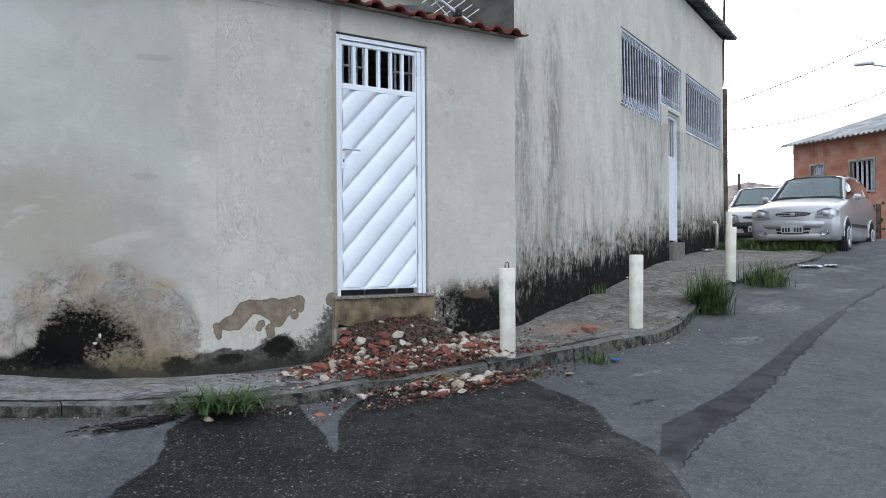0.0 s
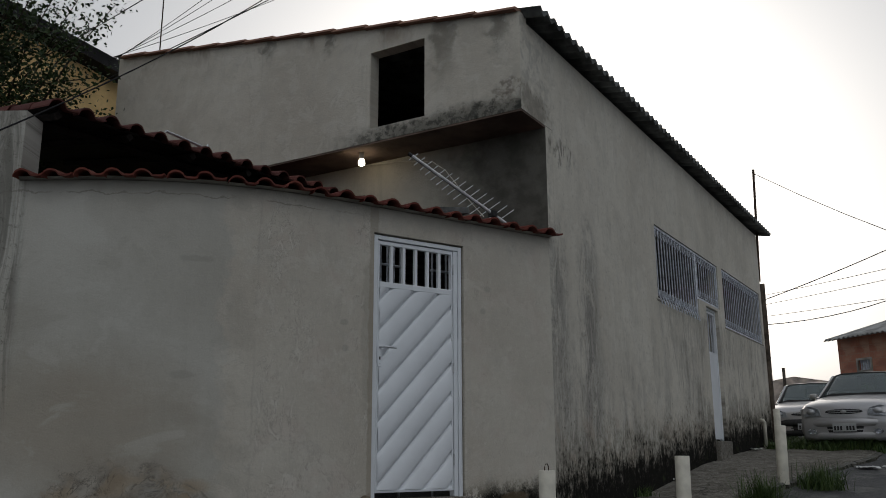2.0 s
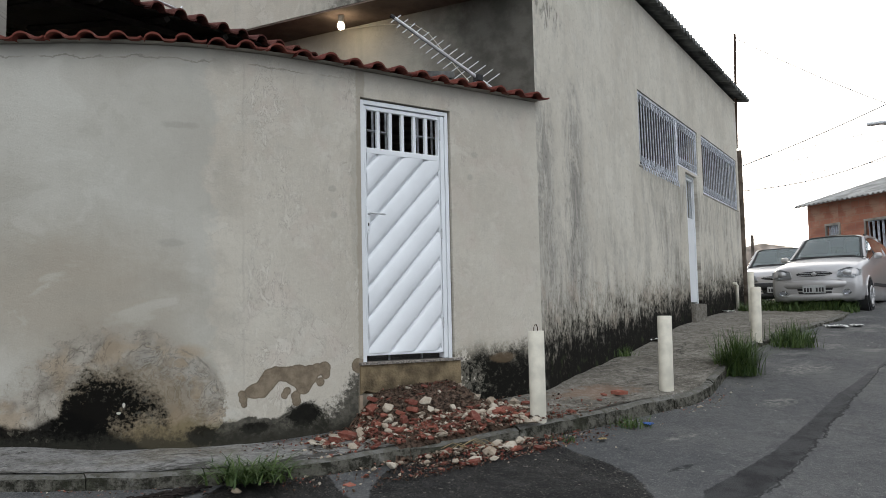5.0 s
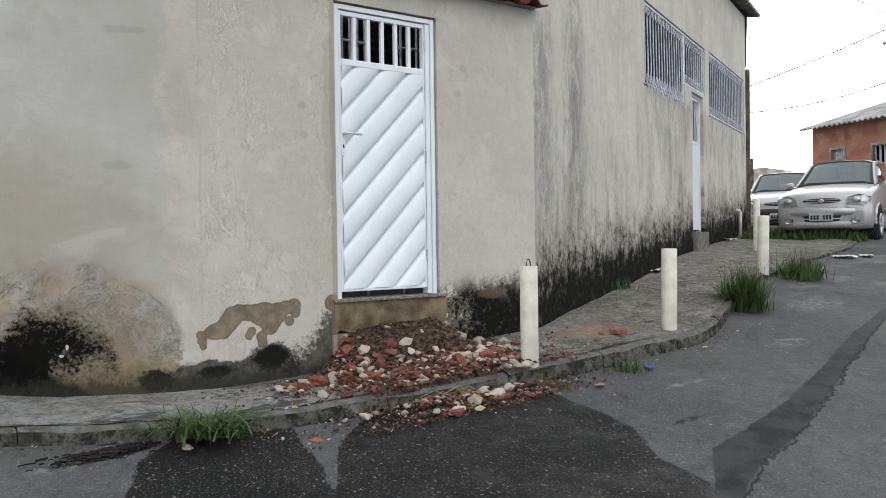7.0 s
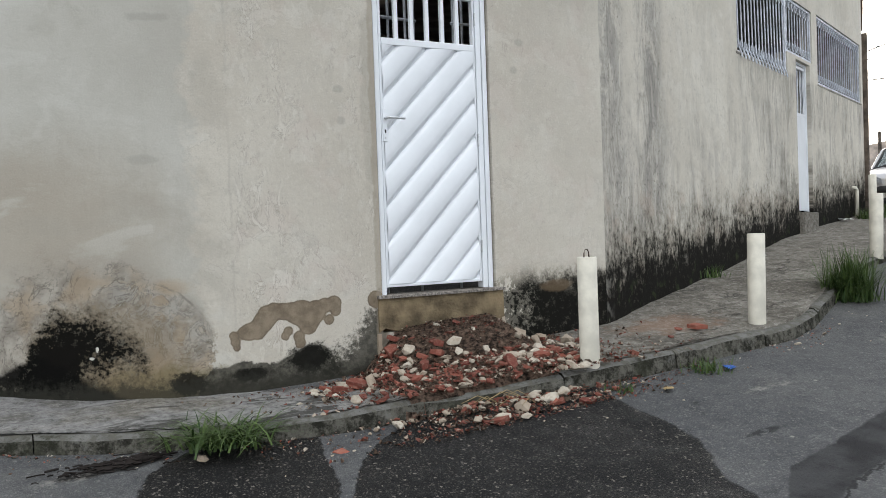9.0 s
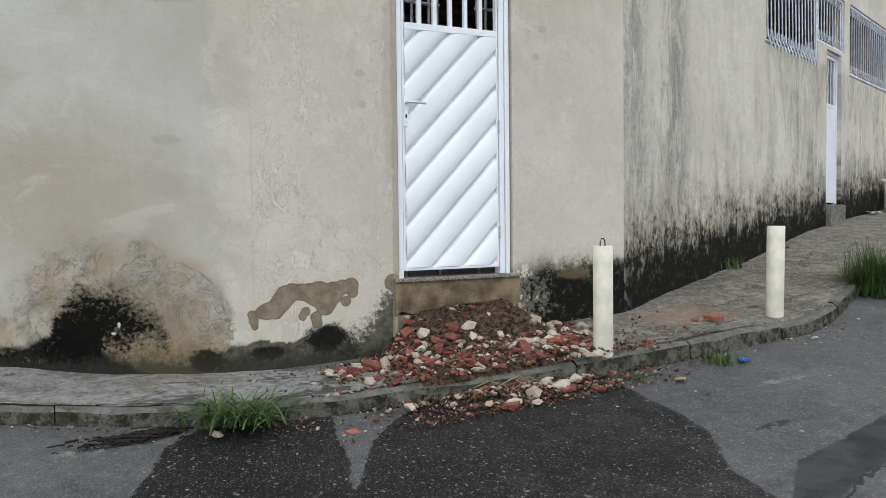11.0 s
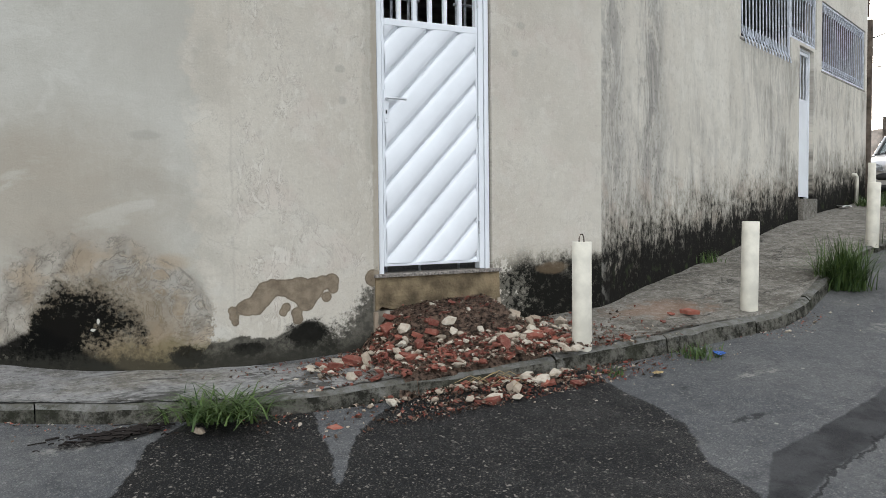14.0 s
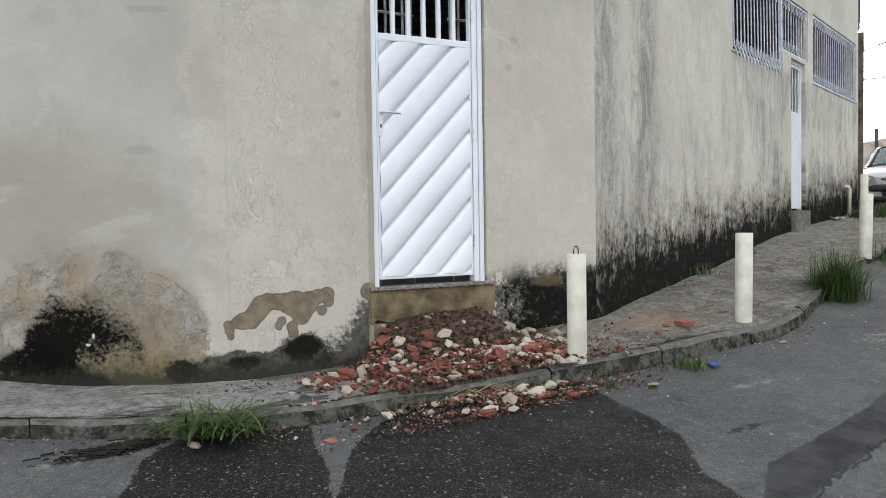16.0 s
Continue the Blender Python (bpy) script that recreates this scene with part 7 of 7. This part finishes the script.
am = new("roof_aerial", mesh(tube([(-0.08, 6.35, 5.6), (-0.12, 6.2, 7.1)], 0.010, 6), "roof_aerial", M["iron"]))
tagged(am, "thin dark aerial mast behind the upper wall", "mast")

# --- the yellow house and the tree behind the yard ---
yh = thing("yellow_house", "yellow painted house with a dark sheet roof", "house", at=Matrix.Translation((-0.5, 7.3, 0)) @ Matrix.Rotation(radians(2), 4, "Z"))
bm = bmesh.new()
prof = [(0.5, -0.9), (0.5, 5.86), (-2.6, 6.78), (-5.2, 6.0), (-5.2, -0.9)]
f0 = [bm.verts.new((x, 0, z)) for x, z in prof]
f1 = [bm.verts.new((x, 5, z)) for x, z in prof]
for i in range(5):
    bm.faces.new((f0[i], f0[(i + 1) % 5], f1[(i + 1) % 5], f1[i]))
bm.faces.new(f0), bm.faces.new(f1[::-1])
bmesh.ops.recalc_face_normals(bm, faces=bm.faces)
part("wall", bm, M["yellow"], yh)
for a, b in (((0.95, 5.72), (-2.6, 6.80)), ((-5.6, 5.87), (-2.6, 6.80))):
    bm = bmesh.new()
    vs = [bm.verts.new(p) for p in ((a[0], -0.35, a[1]), (b[0], -0.35, b[1]), (b[0], 5.3, b[1]), (a[0], 5.3, a[1]))]
    f = bm.faces.new(vs)
    r = bmesh.ops.extrude_face_region(bm, geom=[f])
    bmesh.ops.translate(bm, vec=(0, 0, 0.20), verts=[w for w in r["geom"] if isinstance(w, bmesh.types.BMVert)])
    bmesh.ops.recalc_face_normals(bm, faces=bm.faces)
    part("roof", bm, M["dark_roof"], yh)


def tree():
    r = random.Random(21)
    t = thing("tree", "dark green small-leaved tree behind the yard roof", "tree", at=pose(-2.6, 4.95, -0.3))
    part("trunk", tube([(0, 0, 0), (0.05, 0.03, 1.6), (0.0, 0.1, 3.0), (0.12, 0.05, 4.0), (0.2, 0, 5.0)], 0.10, 8, taper=0.03), M["bark"], t)
    tips = []
    for i in range(64):
        z0 = r.uniform(2.9, 5.3)
        a = r.uniform(0, 6.283)
        L = r.uniform(0.6, 1.35)
        up = r.uniform(0.25, 1.0)
        p0 = Vector((0.08, 0.05, z0))
        p1 = p0 + Vector((math.cos(a) * L * 0.5, math.sin(a) * L * 0.5, L * up * 0.4))
        p2 = p0 + Vector((math.cos(a) * L, math.sin(a) * L, L * up))
        part("branch", tube([p0, p1, p2], 0.016, 5, taper=0.005), M["bark"], t)
        tips.append((p0, p1, p2))
    # long shoots to the sky on the street side
    for q in ((1.05, -0.2, 6.25), (0.75, -0.3, 6.15), (1.45, -0.35, 6.2), (0.5, -0.2, 5.95), (1.2, -0.2, 5.85)):
        p0, p2 = Vector((0.5 * q[0], 0, 4.7)), Vector(q)
        p1 = p0.lerp(p2, 0.55) + Vector((-0.06, 0, 0))
        part("branch", tube([p0, p1, p2], 0.016, 5, taper=0.005), M["bark"], t)
        tips.append((p0, p1, p2))
    bm = bmesh.new()
    for p0, p1, p2 in tips:
        for _ in range(270):
            f = r.uniform(0.25, 1.05)
            c = (p0.lerp(p1, f * 2) if f < 0.5 else p1.lerp(p2, f * 2 - 1))
            c = c + Vector((r.gauss(0, 0.10), r.gauss(0, 0.10), r.gauss(0, 0.09)))
            d = Vector((r.uniform(-1, 1), r.uniform(-1, 1), r.uniform(-0.5, 0.8))).normalized()
            e = d.cross(Vector((r.uniform(-1, 1), r.uniform(-1, 1), r.uniform(-1, 1)))).normalized()
            L = r.uniform(0.040, 0.075)
            w = L * 0.30
            vs = [bm.verts.new(q) for q in (c, c + d * L * 0.5 + e * w, c + d * L, c + d * L * 0.5 - e * w)]
            bm.faces.new(vs)
    part("crown", bm, M["leaf"], t, "dense small dark green leaves")


tree()

# --- far side: the red block house, street lamp, fence ---
rh = thing("brick_house", "unplastered red block house with a grey sheet roof", "house")
A, B = Vector((20.45, 8.13, 0)), Vector((18.0, 0.2, 0))
along = (B - A).normalized()
inw = Vector((-along.y, along.x, 0))
if inw.x < 0:
    inw = -inw
LEN = (B - A).length
bm = bmesh.new()
uvl = bm.loops.layers.uv.new("UVMap")


def wall_quad(p, q, z0, z1, z2):
    f = bm.faces.new([bm.verts.new(w) for w in ((p.x, p.y, z0), (q.x, q.y, z0), (q.x, q.y, z2), (p.x, p.y, z1))])
    d = (q - p).length
    for loop, uv in zip(f.loops, ((0, z0), (d, z0), (d, z2), (0, z1))):
        loop[uvl].uv = uv


def holed(p, q, z0, z1, gaps):
    """A wall from p to q with openings (from, to, low, high)."""
    w = (q - p).normalized()
    d = (q - p).length
    x = 0.0
    for a, b, lo, hi in gaps:
        wall_quad(p + w * x, p + w * a, z0, z1, z1)
        wall_quad(p + w * a, p + w * b, z0, lo, lo)
        wall_quad(p + w * a, p + w * b, hi, z1, z1)
        for e in (a, b):
            wall_quad(p + w * e, p + w * e + inw * 0.15, lo, hi, hi)
        x = b
    wall_quad(p + w * x, q, z0, z1, z1)


WIN = [(0.72, 1.18, 2.52, 2.80), (2.15, 2.95, 1.95, 2.78), (5.0, 5.9, 1.9, 2.8)]
holed(A, B, 0.2, 3.50, WIN)
wall_quad(A, A + inw * 6, 0.2, 3.5, 5.1)
wall_quad(B, B + inw * 6, 0.2, 3.5, 5.1)
wall_quad(A + inw * 6, B + inw * 6, 0.2, 5.1, 5.1)
part("wall", bm, M["block"], rh)
for a, b, lo, hi in WIN:
    p, q = A + along * a + inw * 0.10, A + along * b + inw * 0.10
    w_ = part("window", tube([(p.x, p.y, lo), (q.x, q.y, lo), (q.x, q.y, hi), (p.x, p.y, hi), (p.x, p.y, lo)], 0.03, 4, caps=False), M["grille"], rh)
    for i in range(1, 5):
        c = p.lerp(q, i / 5)
        part("window_bar", tube([(c.x, c.y, lo), (c.x, c.y, hi)], 0.034, 4), M["grille"], w_)
    lt = boxes(((0.09, -0.02, hi), (b - a + 0.21, 0.03, hi + 0.06)), ((0.09, -0.02, lo - 0.06), (b - a + 0.21, 0.03, lo)), ((0.09, -0.02, lo), (0.15, 0.03, hi)), ((b - a + 0.15, -0.02, lo), (b - a + 0.21, 0.03, hi)))
    l_ = part("window_surround", lt, M["inner"], rh)
    o = A + along * (a - 0.15)
    l_.matrix_basis = Matrix.Translation((o.x, o.y, 0)) @ Matrix.Rotation(math.atan2(along.y, along.x), 4, "Z")
bm = bmesh.new()
n = round((LEN + 0.7) / 0.177 * 5)
rows = []
for off, z in ((-0.45, 3.44), (6.2, 5.35)):
    row = []
    for i in range(n + 1):
        s = -0.04 + (LEN + 0.7) * i / n
        p = A + along * s + inw * off
        row.append(bm.verts.new((p.x, p.y, z + 0.03 * math.sin(2 * math.pi * s / 0.177))))
    rows.append(row)
low = [[bm.verts.new(w.co - Vector((0, 0, 0.02))) for w in row] for row in rows]
for i in range(n):
    bm.faces.new((rows[0][i], rows[0][i + 1], rows[1][i + 1], rows[1][i]))
    bm.faces.new((low[0][i], low[1][i], low[1][i + 1], low[0][i + 1]))
    bm.faces.new((rows[0][i], low[0][i], low[0][i + 1], rows[0][i + 1]))
part("roof", bm, M["pale_sheet"], rh, "grey corrugated sheet roof")

sl = thing("street_lamp", "grey street lamp head on a long curved arm", "street lamp", at=pose(0, 0, 0))
part("arm", tube([(14.10, 2.70, 4.13), (14.20, 2.40, 4.05), (14.32, 2.05, 3.86), (14.5, 1.4, 3.5), (14.55, 1.2, 3.35)], 0.022, 6), M["steel"], sl)
part("pole", tube([(14.6, 1.1, 0.2), (14.6, 1.1, 4.2)], 0.09, 10), M["inner"], sl)
bm = boxes(((-0.24, -0.06, -0.035), (0.14, 0.06, 0.035)), bevel=0.025)
part("lamp_head", bm, M["steel"], sl, at=Matrix.Translation((14.03, 2.83, 4.15)) @ Matrix.Rotation(math.atan2(0.25, -0.08), 4, "Z"))

fence = thing("paling_fence", "weathered wooden paling fence across the street", "fence")
for i in range(14):
    x, y = 17.0 - 0.06 * i, 4.2 - 0.27 * i
    part("paling", boxes(((-0.05, -0.05, 0), (0.05, 0.05, 0.75 + 0.12 * ((i * 7) % 3))), bevel=0.01), M["wood"], fence, at=pose(x, y, road_z(x, y) - 0.05, 0, (i % 3) - 1, 15))
fh = thing("far_roof", "pale tiled roof of a distant house", "house", at=Matrix.Translation((34.2, 18.6, 0)) @ Matrix.Rotation(radians(-55), 4, "Z"))
bm = bmesh.new()
f0 = [bm.verts.new(p) for p in ((-3.2, 0, 0.3), (3.2, 0, 0.3), (3.2, 0, 3.2), (0, 0, 3.75), (-3.2, 0, 3.2))]
f1 = [bm.verts.new((w.co.x, 6, w.co.z)) for w in f0]
for i in range(5):
    bm.faces.new((f0[i], f0[(i + 1) % 5], f1[(i + 1) % 5], f1[i]))
bm.faces.new(f0), bm.faces.new(f1[::-1])
bmesh.ops.recalc_face_normals(bm, faces=bm.faces)
part("walls", bm, M["far_tile"], fh)
part("chimney_post", boxes(((-0.5, -0.3, 2.5), (-0.36, -0.16, 4.15))), M["wood"], fh)
bush = random.Random(5)
bm = bmesh.new()
for i in range(900):
    c = Vector((17.3 + bush.gauss(0, 0.35), 2.9 + bush.gauss(0, 0.5), 0.75 + abs(bush.gauss(0, 0.38))))
    d = Vector((bush.uniform(-1, 1), bush.uniform(-1, 1), bush.uniform(-0.3, 1))).normalized() * 0.11
    e = d.cross(Vector((bush.uniform(-1, 1), bush.uniform(-1, 1), 1))).normalized() * 0.035
    bm.faces.new([bm.verts.new(q) for q in (c, c + d * 0.5 + e, c + d, c + d * 0.5 - e)])
bs = new("shrub", mesh(bm, "shrub", M["grass"]))
tagged(bs, "green garden shrub by the paling fence", "shrub")

# --- litter and loose stones ---
def stone(name, x, y, size, data, label, seed, cat="stone", z=None):
    r = random.Random(seed)
    o = new(name, data)
    base = WALKZ(x, y) if z is None else z
    o.matrix_basis = Matrix.LocRotScale((x, y, base + size * 0.18), Euler((r.uniform(-0.3, 0.3), r.uniform(-0.3, 0.3), r.uniform(0, 6))), (size, size * 0.75, size * 0.8))
    tagged(o, label, cat)


stone("loose_stone", -1.44, -0.86, 0.10, CHUNKS[1], "pale broken stone lying by the grass", 1)
stone("loose_stone", -0.62, -0.28, 0.10, CHUNKS[2], "pale plaster chunk on the pavement", 2)
stone("brick_piece", 2.22, -0.62, 0.16, BRICKS[2], "flat broken red brick on the pavement", 3, "brick")
stone("brick_piece", 2.12, -0.52, 0.09, BRICKS[4], "small broken red brick on the pavement", 4, "brick")
stone("loose_stone", 1.86, -0.72, 0.07, BRICKS[5], "small stone on the pavement", 5)
stone("loose_stone", 2.75, -1.06, 0.08, CHUNKS[3], "pale pebble in the gutter", 6)
stone("loose_stone", 3.15, -0.98, 0.06, CHUNKS[4], "pale pebble in the gutter", 7)
stone("loose_stone", 3.5, -0.85, 0.05, CHUNKS[5], "pale pebble in the gutter", 8)
stone("loose_stone", -0.95, -1.0, 0.05, CHUNKS[6], "pale pebble in the gutter", 9)
for i in range(26):
    x = rr.uniform(-0.9, 4.0)
    y = lerp([(w[3], w[4]) for w in WALK], x) - rr.uniform(0.06, 0.5)
    stone("pebble", x, y, rr.uniform(0.015, 0.035), rr.choice(CHUNKS), "pale pebble on the asphalt", 100 + i, "pebble")


def scrap(name, x, y, size, material, label, seed, z=None):
    r = random.Random(seed)
    bm = bmesh.new()
    n = 6
    g_ = [[bm.verts.new(((i / n - 0.5) * size, (j / n - 0.5) * size * 0.6, 0.012 + size * 0.13 * r.random())) for i in range(n + 1)] for j in range(n + 1)]
    for p, q in zip(g_, g_[1:]):
        for i in range(n):
            bm.faces.new((p[i], p[i + 1], q[i + 1], q[i]))
    o = new(name, mesh(bm, name, material))
    o.matrix_basis = pose(x, y, WALKZ(x, y) if z is None else z, 0, 0, r.uniform(0, 360))
    tagged(o, label, "litter")


# sodden twigs and leaf scraps where the gutter drains
r_ = random.Random(31)
bm = bmesh.new()
for i in range(150):
    x0, y0 = -1.80 + r_.gauss(0, 0.13), -0.68 + r_.gauss(0, 0.035)
    a, L = r_.gauss(0.1, 0.5), r_.uniform(0.02, 0.09)
    d_ = Vector((math.cos(a), math.sin(a), 0)) * L / 2
    c = Vector((x0, y0, road_z(x0, y0) + r_.uniform(0.004, 0.018)))
    tube([c - d_, c + Vector((0, 0, r_.uniform(0, 0.008))), c + d_], r_.uniform(0.002, 0.006), 4, bm)
litter_ = new("twig_litter", mesh(bm, "twig_litter", M["shade_and_twig_wood"]))
tagged(litter_, "dark sodden twigs and leaf scraps in the gutter", "litter", kind="stuff")
scrap("plastic_wrapper", 1.93, -1.17, 0.11, M["blue"], "crumpled blue plastic wrapper in the gutter", 1)
scrap("paper_scrap", 5.15, 1.35, 0.22, M["paper"], "crumpled white paper at the foot of the wall", 2)
scrap("paper_scrap", 8.5, 0.85, 0.30, M["paper"], "torn white paper on the street", 3, road_z(8.5, 0.85))
scrap("paper_scrap", 8.9, 0.75, 0.25, M["paper"], "torn white paper on the street", 4, road_z(8.9, 0.75))
scrap("plastic_bag", 9.0, 3.0, 0.25, M["paper"], "crumpled pale bag beside the house's corner", 5)
scrap("dead_leaf", 1.28, -1.28, 0.09, M["straw"], "curled brown dead leaf on the asphalt", 6)
